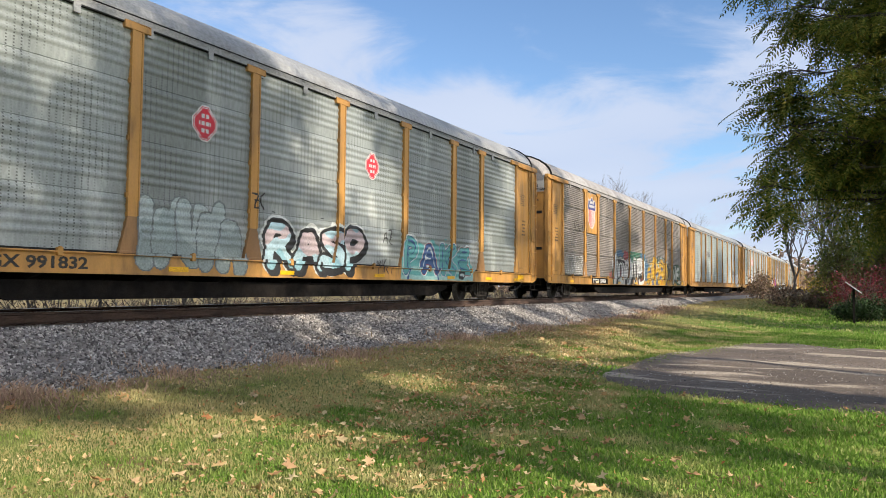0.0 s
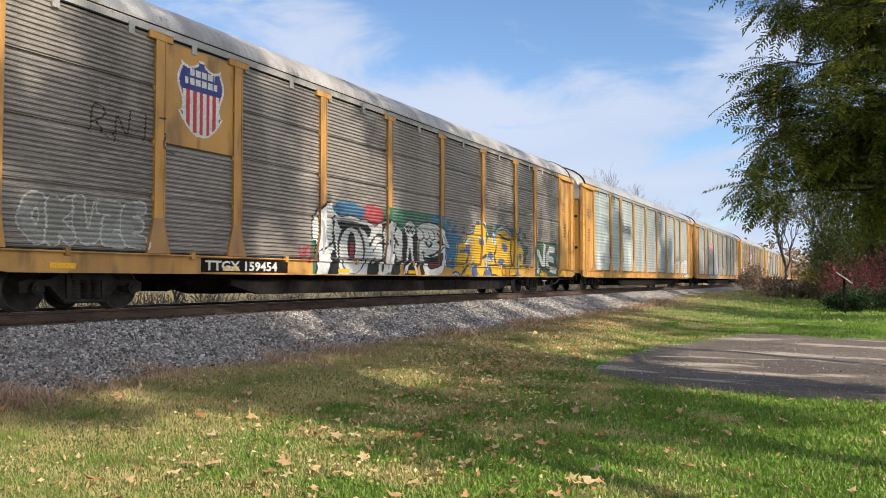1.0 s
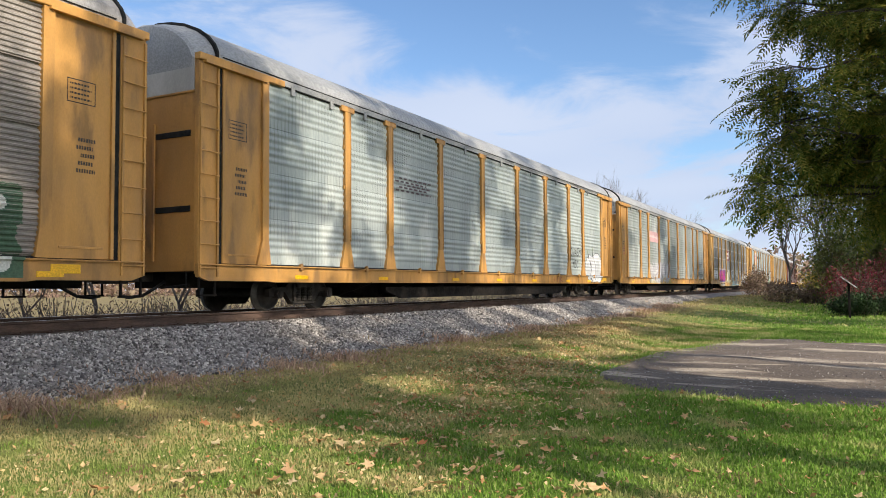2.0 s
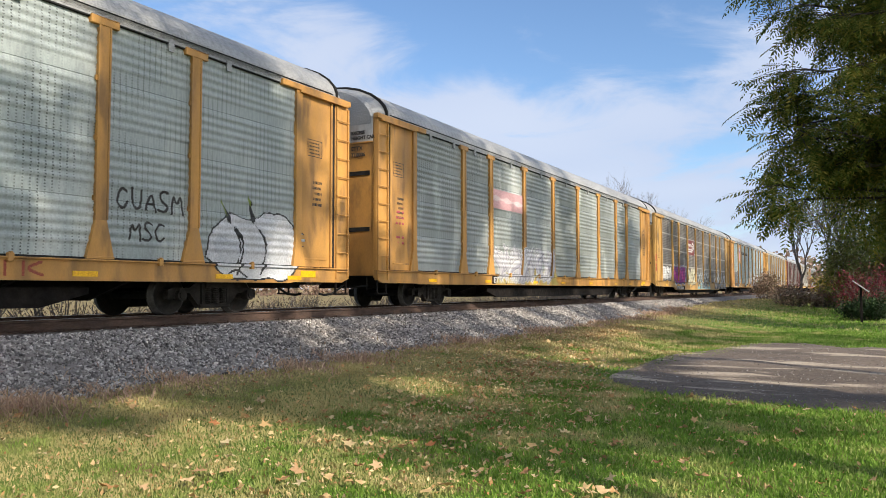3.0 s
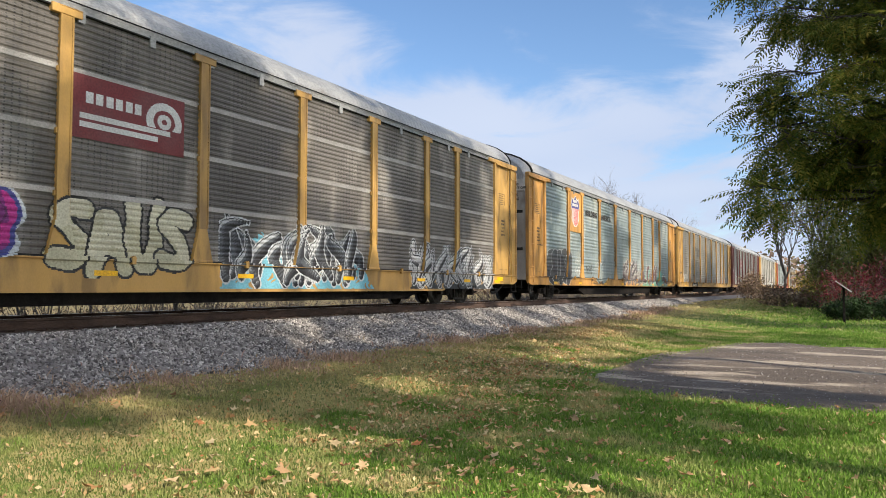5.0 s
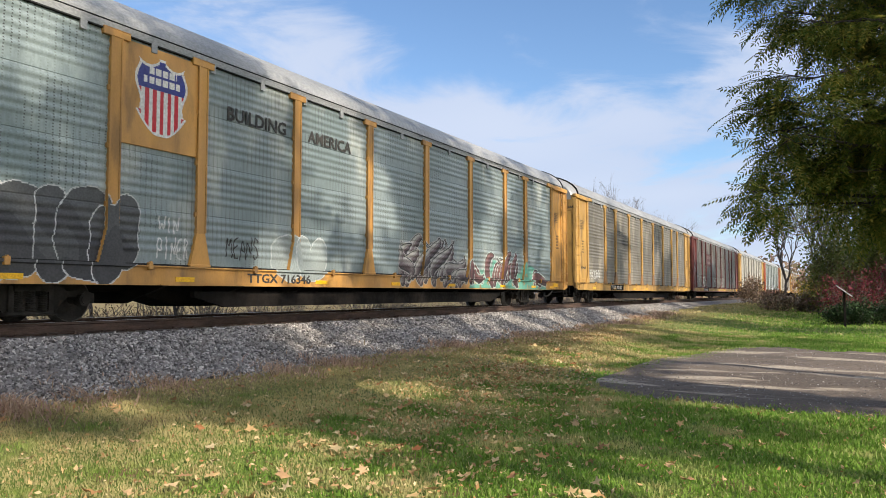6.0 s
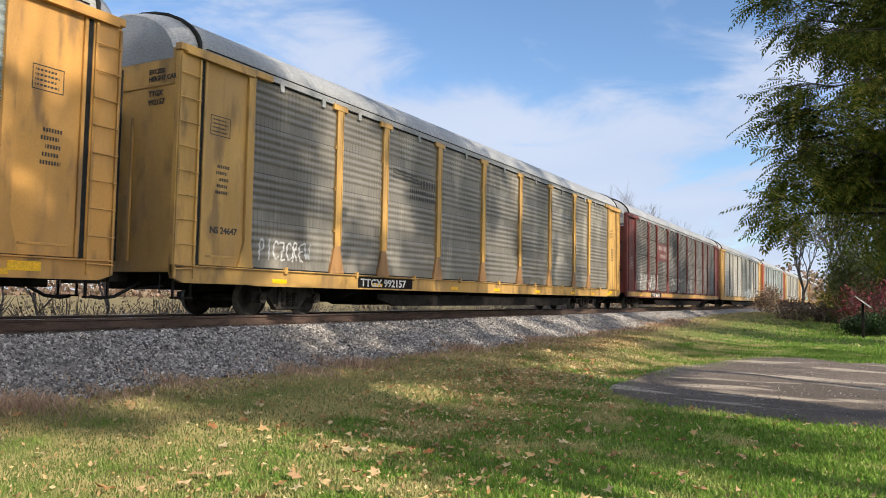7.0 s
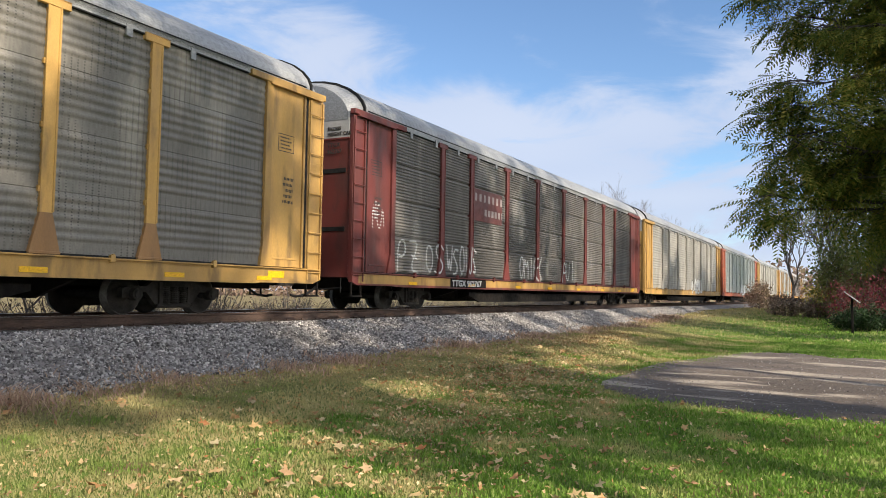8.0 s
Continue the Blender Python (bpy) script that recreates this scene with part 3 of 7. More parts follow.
def frame_mesh(bm):
    """A cast bogie side frame with its bolster opening, on the side at x = 1.0."""
    top = [(-1.12, 0.30), (-1.12, 0.46), (-0.98, 0.50), (-0.62, 0.50), (-0.42, 0.62), (0.42, 0.62), (0.62, 0.50), (0.98, 0.50), (1.12, 0.46), (1.12, 0.30), (0.92, 0.30), (0.78, 0.40), (0.62, 0.40), (0.36, 0.12), (-0.36, 0.12), (-0.62, 0.40), (-0.78, 0.40), (-0.92, 0.30)]
    prism(bm, top, "x", 0.94, 1.07)
    cbox(bm, 1.05, 1.12, -0.40, 0.40, 0.12, 0.20, 0.015)
    cbox(bm, 1.05, 1.12, -0.36, -0.28, 0.18, 0.58, 0.015)
    cbox(bm, 1.05, 1.12, 0.28, 0.36, 0.18, 0.58, 0.015)
    cbox(bm, 1.0, 1.16, -0.3, 0.3, 0.50, 0.60, 0.02)
    for y in (-0.875, 0.875):
        rod(bm, (1.0, y, 0.362), (1.17, y, 0.362), 0.105, 14)
        rod(bm, (1.16, y, 0.362), (1.19, y, 0.362), 0.07, 10)


def spring_mesh(bm):
    """A stack of coils as one ringed column."""
    rings = []
    for k in range(9):
        for dz, r in ((0.0, 0.055), (0.006, 0.072), (0.022, 0.072), (0.028, 0.055)):
            z = 0.2 + 0.034 * k + dz
            rings.append([bm.verts.new((1.09 + r * math.cos(a * 0.6283), r * math.sin(a * 0.6283), z)) for a in range(10)])
    for a, b in zip(rings, rings[1:]):
        for i in range(10):
            bm.faces.new((a[i], a[(i + 1) % 10], b[(i + 1) % 10], b[i]))
    bm.faces.new(rings[0][::-1])
    bm.faces.new(rings[-1])


def bolster_mesh(bm):
    cbox(bm, -1.12, 1.12, -0.19, 0.19, 0.42, 0.62, 0.03)
    rod(bm, (0, 0, 0.6), (0, 0, 0.82), 0.3, 16)
    cbox(bm, -0.9, 0.9, -0.58, -0.5, 0.28, 0.40, 0.02)
    cbox(bm, -0.9, 0.9, 0.5, 0.58, 0.28, 0.40, 0.02)


def coupler_mesh(bm):
    cbox(bm, -0.08, 0.08, -0.32, 0.7, 0.62, 0.80, 0.02)
    prism(bm, [(-0.14, -0.60), (0.06, -0.60), (0.14, -0.48), (0.12, -0.30), (-0.12, -0.30), (-0.18, -0.45)], "z", 0.58, 0.84)


def hose_mesh(bm):
    pts = [Vector((0.45, 0.25, 0.62)), Vector((0.43, 0.05, 0.50)), Vector((0.38, -0.2, 0.36)), Vector((0.33, -0.45, 0.33)), Vector((0.3, -0.62, 0.36))]
    for a, b in zip(pts, pts[1:]):
        rod(bm, a, b, 0.03, 8)
    rod(bm, (1.25, 0.1, 0.56), (0.5, 0.12, 0.50), 0.02, 6)
    rod(bm, (1.3, -0.02, 0.78), (1.3, -0.02, 0.44), 0.012, 6)


def step_mesh(bm):
    for y in (0.03, 0.42):
        cbox(bm, 1.53, 1.57, y, y + 0.035, 0.36, 0.74, 0.004)
    cbox(bm, 1.50, 1.60, 0.03, 0.455, 0.34, 0.375, 0.004)


FLIP = Matrix.Diagonal((-1, 1, 1, 1))
SPIN = pose(0, 0, 0, 0, 0, 180)


WHEELSETS = []


def bogie(car, y):
    truck = hang("bogie", cached("bolster", bolster_mesh), BLACK, car, "dark cast-steel bogie", pose(0, y, 0))
    for turn in (pose(0, 0, 0), SPIN):
        hang("side_frame", cached("side_frame", frame_mesh), STEEL, truck, "grimy cast-steel side frame", turn)
        for dy in (-0.2, 0.0, 0.2):
            hang("spring", cached("spring", spring_mesh), STEEL, truck, at=turn @ pose(0, dy, 0))
    for dy in (-0.875, 0.875):
        ws = hang("wheelset", wheelset_mesh(), STEEL, truck, "pair of dark steel wheels with worn treads on an axle", pose(0, dy, 0.362))
        WHEELSETS.append((ws, dy))


def autorack(label, style, frame_mat, sheet_mat, roof_mat, spec=None):
    """A covered car-carrier wagon; y = 0 is its leading end, the track's middle is x = 0."""
    spec = spec or {}
    car = tagged(new("autorack_car"), label, "freight car", "cars of the train")
    posts = [y + spec.get("shift", 0.0) for y in POSTS]
    # solid core, coloured near-black for the shade inside the hollow car
    hang("shell", cached("shell", core_mesh), BLACK, car, "solid near-black core in place of the shaded inside")
    hang("underframe", cached("underframe", under_mesh), BLACK, car, "black underframe with deep centre sill")
    edges = [1.88] + list(posts) + [LENGTH - 1.88]
    for near in (True, False):
        turn = pose(0, 0, 0) if near else pose(0, LENGTH, 0, 0, 0, 180)
        for i in range(len(edges) - 1):
            a, b = edges[i] + 0.0, edges[i + 1] + 0.0
            m = spec.get("bays", {}).get(i, sheet_mat) if near else sheet_mat
            hang("side_panel", sheet_mesh(style, b - a), m, car, at=turn @ pose(0, a, 0))
        if spec.get("strips") and near:
            for i in range(len(edges) - 1):
                wide = edges[i + 1] - edges[i]
                bm_key = ("strip", round(wide, 3))
                if bm_key not in CACHE:
                    bm = bmesh.new()
                    cbox(bm, SIDE, SIDE + 0.021, 0.02, wide - 0.02, 0.0, 0.085, 0.003)
                    CACHE[bm_key] = to_mesh("seam_strip", bm)
                for r in (1, 2, 3):
                    hang("seam_strip", CACHE[bm_key], spec["strips"], car, "pale metal seam strip", pose(0, edges[i], LOW + r * ROW))
        for y in posts:
            hang("post", cached("post", post_mesh), spec.get("posts", frame_mat), car, at=turn @ pose(0, y, 0))
            hang("post_foot", cached("post_foot", foot_mesh), spec.get("feet", spec.get("posts", frame_mat)), car, at=turn @ pose(0, y, 0))
        hang("eave_rail", cached("eave_rail", eave_mesh), roof_mat, car, at=turn.copy())
        hang("roof_edge", cached("roof_edge", roof_edge_mesh), RUBBER_AND_GAP, car, "dark seam along the roof edge", turn.copy())
        hang("eave_gap", cached("eave_gap", slot_mesh), RUBBER_AND_GAP, car, "dark gap under the roof edge", turn.copy())
        hang("foot_gap", cached("foot_gap", foot_gap_mesh), RUBBER_AND_GAP, car, "dark joint above the sill", turn.copy())
        hang("side_sill", cached("deep_sill", deep_sill_mesh) if spec.get("deep") else cached("side_sill", sill_mesh), frame_mat, car, at=turn.copy())
        for y in (2.9, 5.4, 8.0, 10.6, 13.3, 16.4, 19.2, 21.8, 24.0):
            hang("lug", cached("lug", lug_mesh), frame_mat, car, at=turn @ pose(0, y, 0))
    for end in (0, 1):
        turn = pose(0, 0, 0) if not end else pose(0, LENGTH, 0, 0, 0, 180)
        for mirror in (False, True):
            mm = turn @ (FLIP if mirror else Matrix())
            key = "mirrored " if mirror else ""
            def side(name, build):
                if mirror:
                    def flipped(bm, b=build):
                        b(bm)
                        bmesh.ops.transform(bm, matrix=FLIP, verts=bm.verts)
                    return cached(key + name, flipped)
                return cached(name, build)
            hang("end_panel", side("end_panel", end_panel_mesh), frame_mat, car, at=turn.copy())
            hang("ladder_plate", side("ladder_plate", ladder_plate_mesh), frame_mat, car, at=turn.copy())
            hang("hinge_column", side("hinge_column", hinge_mesh), frame_mat, car, at=turn.copy())
            hang("door_gap", side("door_gap", door_gap_mesh), RUBBER_AND_GAP, car, "dark bar for the shaded slot beside the ladder", turn.copy())
            hang("ridge", side("ridge", ridge_mesh), frame_mat, car, at=turn.copy())
            hang("end_post", side("end_post", end_post_mesh), frame_mat, car, at=turn.copy())
            hang("head_rail", side("head_rail", head_rail_mesh), frame_mat, car, at=turn.copy())
            for y in (0.03, 0.46):
                hang("ladder_stile", side("ladder_stile", stile_mesh), frame_mat, car, at=turn @ pose(0, y, 0))
            for k in range(9):
                hang("ladder_rung", side("ladder_rung", rung_mesh), frame_mat, car, at=turn @ pose(0, 0.01, 0.86 + 0.43 * k))
            hang("step", side("step", step_mesh), BLACK, car, at=turn.copy())
        hang("roof_hood", cached("roof_hood", hood_mesh), roof_mat, car, at=turn.copy())
        hang("roof_seal", cached("roof_seal", seal_mesh), RUBBER_AND_GAP, car, "black rubber seal", turn.copy())
        for mirror in (False, True):
            def leaf(name, build):
                if mirror:
                    def flipped(bm, b=build):
                        b(bm)
                        bmesh.ops.transform(bm, matrix=FLIP, verts=bm.verts)
                    return cached("mirrored " + name, flipped)
                return cached(name, build)
            door = hang("end_door", leaf("end_door", end_door_mesh), spec.get("end", frame_mat), car, at=turn.copy())
            hang("rib", leaf("door_rib", door_rib_mesh), spec.get("end", frame_mat), door)
            hang("band", leaf("door_band", door_band_mesh), spec.get("end", frame_mat), door)
            hang("lock_rod", leaf("lock_rod", lock_rod_mesh), STEEL, door)
            for z in () if spec.get("plain") else (3.35, 1.95):
                hang("slot", leaf("slot", end_slot_mesh), RUBBER_AND_GAP, door, "dark viewing slot", pose(0, 0, z))
        hang("end_board", cached("end_board", end_board_mesh), spec.get("board", CREAM), car, "off-white upper part of the end", turn.copy())
        hang("coupler", cached("coupler", coupler_mesh), STEEL, car, at=turn.copy())
        hang("air_hose", cached("air_hose", hose_mesh), RUBBER_AND_GAP, car, at=turn.copy())
    hang("roof", cached("roof", roof_mesh), roof_mat, car, "ridged grey steel roof")
    for y in (3.63, LENGTH - 3.63):
        bogie(car, y)
    return car


GREY = sheet("grey_green_sheet", (0.20, 0.22, 0.205), (0.29, 0.315, 0.307), (0.42, 0.44, 0.42))
PALE = sheet("pale_blue_grey_sheet", (0.26, 0.30, 0.295), (0.35, 0.385, 0.375), (0.46, 0.49, 0.46))
TEAL = sheet("blue_green_sheet", (0.175, 0.22, 0.222), (0.255, 0.30, 0.30), (0.40, 0.42, 0.385))
BROWN = sheet("brown_grey_sheet", (0.15, 0.13, 0.118), (0.215, 0.19, 0.172), (0.30, 0.265, 0.235), False)
DARK = sheet("dark_grey_sheet", (0.095, 0.086, 0.077), (0.145, 0.132, 0.118), (0.27, 0.25, 0.222))
STRIP = material("bare_metal_strip", (0.30, 0.285, 0.265), (0.42, 0.40, 0.375), 1.2, 0.5, metallic=0.3)
SLATE = sheet("slate_sheet", (0.125, 0.114, 0.096), (0.185, 0.17, 0.145), (0.27, 0.245, 0.20))
SAND = sheet("sand_grey_sheet", (0.27, 0.25, 0.215), (0.36, 0.335, 0.29), (0.44, 0.40, 0.33))

GREY_END = paint("grey_end_paint", (0.33, 0.325, 0.315))
FIRST = 27.27 - PITCH   # where the leading end of the first car is at the start
TRAIN = [
    ("grey-sheeted autorack car with orange-yellow posts and large spray-painted letters", "ribs", YELLOW, GREY, ROOF, {"feet": FOOT}),
    ("brown-grey ridged autorack car with shield panel and bright spray-painted pieces", "fine", YELLOW, BROWN, ROOF_BROWN, {"feet": FOOT}),
    ("pale blue-green autorack car with white sprayed bubble shapes", "ribs", YELLOW, PALE, ROOF, {}),
    ("grey autorack car with a pink patch and silver spray-painted letters", "ribs", YELLOW, GREY, ROOF, {}),
    ("dark brown-grey autorack car covered with magenta, silver and blue sprayed pieces", "flat", LEMON, DARK, ROOF, {"deep": True, "strips": STRIP}),
    ("grey-blue autorack car with red, white and blue shield panel", "ribs", YELLOW, TEAL, ROOF, {"end": GREY_END}),
    ("dark grey autorack car with lemon-yellow posts and ends", "ribs", LEMON, SLATE, ROOF, {"feet": FOOT, "board": LEMON, "plain": True}),
    ("dark grey autorack car with dull red posts and ends", "fine", RED, DARK, ROOF, {"shift": -0.2}),
    ("sand-grey autorack car with yellow ends and pale stains", "ribs", LEMON, SAND, ROOF, {"posts": SAND}),
    ("grey autorack car with orange-red ends and sill", "fine", ORANGE, GREY, ROOF, {"posts": GREY}),
    ("sand-grey autorack car with tan ends", "ribs", TAN, SAND, ROOF, {"posts": SAND}),
    ("grey-green autorack car with yellow posts", "ribs", YELLOW, GREY, ROOF),
    ("brown autorack car with orange-yellow ends", "fine", YELLOW, BROWN, ROOF_BROWN, {"posts": BROWN}),
    ("sand-coloured autorack car with tan ends", "ribs", TAN, SAND, ROOF, {"posts": SAND}),
]
CARS = [autorack(*row) for row in TRAIN]


# ---- sprayed paint, emblems and lettering on the cars ----
GLYPHS = {
    "R": [[(.1, 0), (.1, 1), (.65, .97), (.78, .72), (.15, .5)], [(.35, .5), (.85, 0)]],
    "A": [[(0, 0), (.45, 1), (.9, 0)], [(.2, .36), (.72, .36)]],
    "S": [[(.85, .88), (.4, 1), (.1, .78), (.5, .52), (.85, .28), (.55, 0), (.05, .1)]],
    "P": [[(.12, 0), (.12, 1), (.65, .97), (.82, .7), (.5, .46), (.15, .45)]],
    "O": [[(.5, 0), (.1, .3), (.12, .75), (.5, 1), (.88, .75), (.9, .3), (.5, 0)]],
    "N": [[(.1, 0), (.15, 1), (.8, 0), (.88, 1)]],
    "E": [[(.85, .98), (.12, .9), (.1, .1), (.88, 0)], [(.12, .5), (.7, .52)]],
    "U": [[(.1, 1), (.15, .25), (.5, 0), (.85, .25), (.9, 1)]],
    "K": [[(.12, 0), (.12, 1)], [(.85, 1), (.15, .48), (.9, 0)]],
    "C": [[(.88, .85), (.45, 1), (.1, .6), (.2, .15), (.6, 0), (.9, .2)]],
    "M": [[(.02, 0), (.15, 1), (.5, .4), (.85, 1), (.98, 0)]],
    "I": [[(.5, 0), (.5, 1)]],
    "W": [[(.02, 1), (.2, 0), (.5, .65), (.8, 0), (.98, 1)]],
    "Z": [[(.05, .95), (.9, 1), (.1, .05), (.95, 0)], [(.3, .5), (.75, .5)]],
    "b": [[(.5, .1), (.5, .35)], [(.5, .55), (.5, .95)]],
}
SPRAY = {}


def spray(c):
    if c not in SPRAY:
        SPRAY[c] = material("spray_paint", c, tuple(0.82 * v + 0.02 for v in c), 1.6, 0.55, 0.0, 30, stretch=(1, 1, 1), spec=0.35)
    return SPRAY[c]


def face_x(style, z, on_post):
    """How far the car's side stands out at a height, on a post or between."""
    sill = np.where((z > 0.90) & (z < 0.945), 1.634, 1.589)
    prof = PROFILE[style]
    side = SIDE + np.interp(z, [p[0] for p in prof], [p[1] for p in prof]) + 0.0045
    return np.where(z < 0.947, sill, np.where(on_post, POST_X + 0.016, side))


def lay(car, name, label, style, posts, s0, s1, z0, z1, colours, pick, flat=None, cell=0.02):
    """A thin coat of paint over the ridges, posts and sill: pick(u, v) gives a colour's number or -1 at each spot (metres)."""
    if s0 > 1.9 and s1 < LENGTH - 1.6:
        s0, s1 = s0 - DRIFT.get(car.name, 0.0), s1 - DRIFT.get(car.name, 0.0)
    ny, nz = max(2, round((s1 - s0) / cell)), max(2, round((z1 - z0) / cell))
    sy, sz = s0 + (np.arange(ny) + 0.5) * (s1 - s0) / ny, z0 + (np.arange(nz) + 0.5) * (z1 - z0) / nz
    gy, gz = np.meshgrid(sy, sz)
    idx = pick(gy - s0, gz - z0).astype(int)
    half = np.interp(gz, [0.95, 1.55], [0.25, 0.105])
    band = np.zeros(gy.shape, bool)
    if flat is None:
        for p in posts:
            band |= np.abs(gy - p) < half
    key = np.where(idx < 0, -1, idx * 2 + band)
    verts, faces, mats = [], [], []
    dy, dz = (s1 - s0) / ny, (z1 - z0) / nz
    for r in range(nz):
        row = key[r]
        cuts = np.flatnonzero(np.diff(row)) + 1
        lo = np.concatenate([[0], cuts]); hi = np.concatenate([cuts, [ny]])
        za, zb = z0 + r * dz, z0 + (r + 1) * dz
        for a, b in zip(lo, hi):
            k = row[a]
            if k < 0:
                continue
            if flat is None:
                xa, xb = float(face_x(style, np.float64(za), k % 2)), float(face_x(style, np.float64(zb - 1e-4), k % 2))
                if za < 0.947 < zb:
                    xb = xa
            else:
                xa = xb = flat
            y0, y1 = s0 + a * dy, s0 + b * dy
            n = len(verts)
            verts += [(xa, y0, za), (xa, y1, za), (xb, y1, zb), (xb, y0, zb)]
            faces.append((n, n + 1, n + 2, n + 3)); mats.append(k // 2)
    if not faces:
        return None
    me = mesh_arrays(name, verts, faces, spray(colours[0]))
    for c in colours[1:]:
        me.materials.append(spray(c))
    me.polygons.foreach_set("material_index", np.array(mats, np.int32))
    me.update()
    ob = new(name, me)
    ob.parent = car
    ob["label"] = label
    return ob


def near(gy, gz, pts):
    """Distance to a crooked line."""
    best = np.full(gy.shape, 9.0)
    for (ax, ay), (bx, by) in zip(pts, pts[1:]):
        dx, dy = bx - ax, by - ay
        t = np.clip(((gy - ax) * dx + (gz - ay) * dy) / (dx * dx + dy * dy + 1e-9), 0, 1)
        best = np.minimum(best, np.hypot(gy - ax - t * dx, gz - ay - t * dy))
    return best


def rounded(pts, n=3):
    """The line with its corners cut smooth."""
    for _ in range(n - 1):
        out = [pts[0]]
        for p, q in zip(pts, pts[1:]):
            out += [(0.75 * p[0] + 0.25 * q[0], 0.75 * p[1] + 0.25 * q[1]), (0.25 * p[0] + 0.75 * q[0], 0.25 * p[1] + 0.75 * q[1])]
        pts = out + [pts[-1]]
    return pts


def piece(car, cfg, label, s0, s1, z0, z1, glyphs, fills, line, halo=None, r=0.13, w=0.05, h=0.06, seed=1, core=None, drop=None, wild=0.10, back=None, soft=2):
    """A row of fat sprayed letters: cloud or halo, drop shade, outline, fill in bands, and thin inner strokes."""
    rng = random.Random(seed)
    W, H = s1 - s0, z1 - z0
    colours = list(fills) + [line] + [c for c in (halo, core, drop, back) if c]
    at = {"line": len(fills)}
    for nm, c in (("halo", halo), ("core", core), ("drop", drop), ("back", back)):
        if c:
            at[nm] = len(fills) + 1 + len([x for x in at if x != "line"])

    def pick(u, v):
        out = np.full(u.shape, -1)
        n = len(glyphs)
        pad = r + w + (h if halo else 0)
        wob = 0.02 * np.sin(7 * u + 3 * np.sin(5 * v)) + 0.015 * np.sin(13 * v + 5 * u)
        mottle = np.sin(3.1 * u + 2 * np.sin(2.3 * v + seed)) + np.sin(4.7 * v + 1.7 * np.sin(3.3 * u)) + 0.6 * np.sin(11 * u + 7 * v)
        letters = []
        for i, g in enumerate(glyphs):
            cw = (W - 2 * pad) / n
            ox = pad + i * cw + rng.uniform(-0.04, 0.04) * cw
            hh = (H - 2 * pad) * rng.uniform(0.86, 1.0)
            oz = pad + rng.uniform(0, 1) * (H - 2 * pad - hh)
            lines = [rounded([(ox + cw * (0.02 + 0.96 * x + rng.gauss(0, wild * 0.25)), oz + hh * (y + rng.gauss(0, wild * 0.3))) for x, y in stroke], soft) for stroke in GLYPHS[g]]
            letters.append(np.min([near(u, v, l) for l in lines], axis=0) + wob * 0.6)
        every = np.min(letters, axis=0)
        if back:
            out[every + 0.8 * wob + 0.03 * mottle < r + w + 0.22] = at["back"]
        if halo:
            out[every + wob < r + w + h] = at["halo"]
        if drop:
            sh = np.min([np.roll(np.roll(d, 4, axis=1), -4, axis=0) for d in letters], axis=0)
            out[sh < r + w] = at["drop"]
        for d in letters:
            out[d < r + w] = at["line"]
            inner = d < r
            tone = np.clip(((v / H) * len(fills) + 0.35 * mottle).astype(int), 0, len(fills) - 1)
            out[inner] = tone[inner]
            if core:
                out[(np.abs(d - r * 0.5) < 0.018) & (mottle > 0.1)] = at["core"]
        return out

    return lay(car, "graffiti", label, cfg[0], cfg[1], s0, s1, z0, z1, colours, pick)


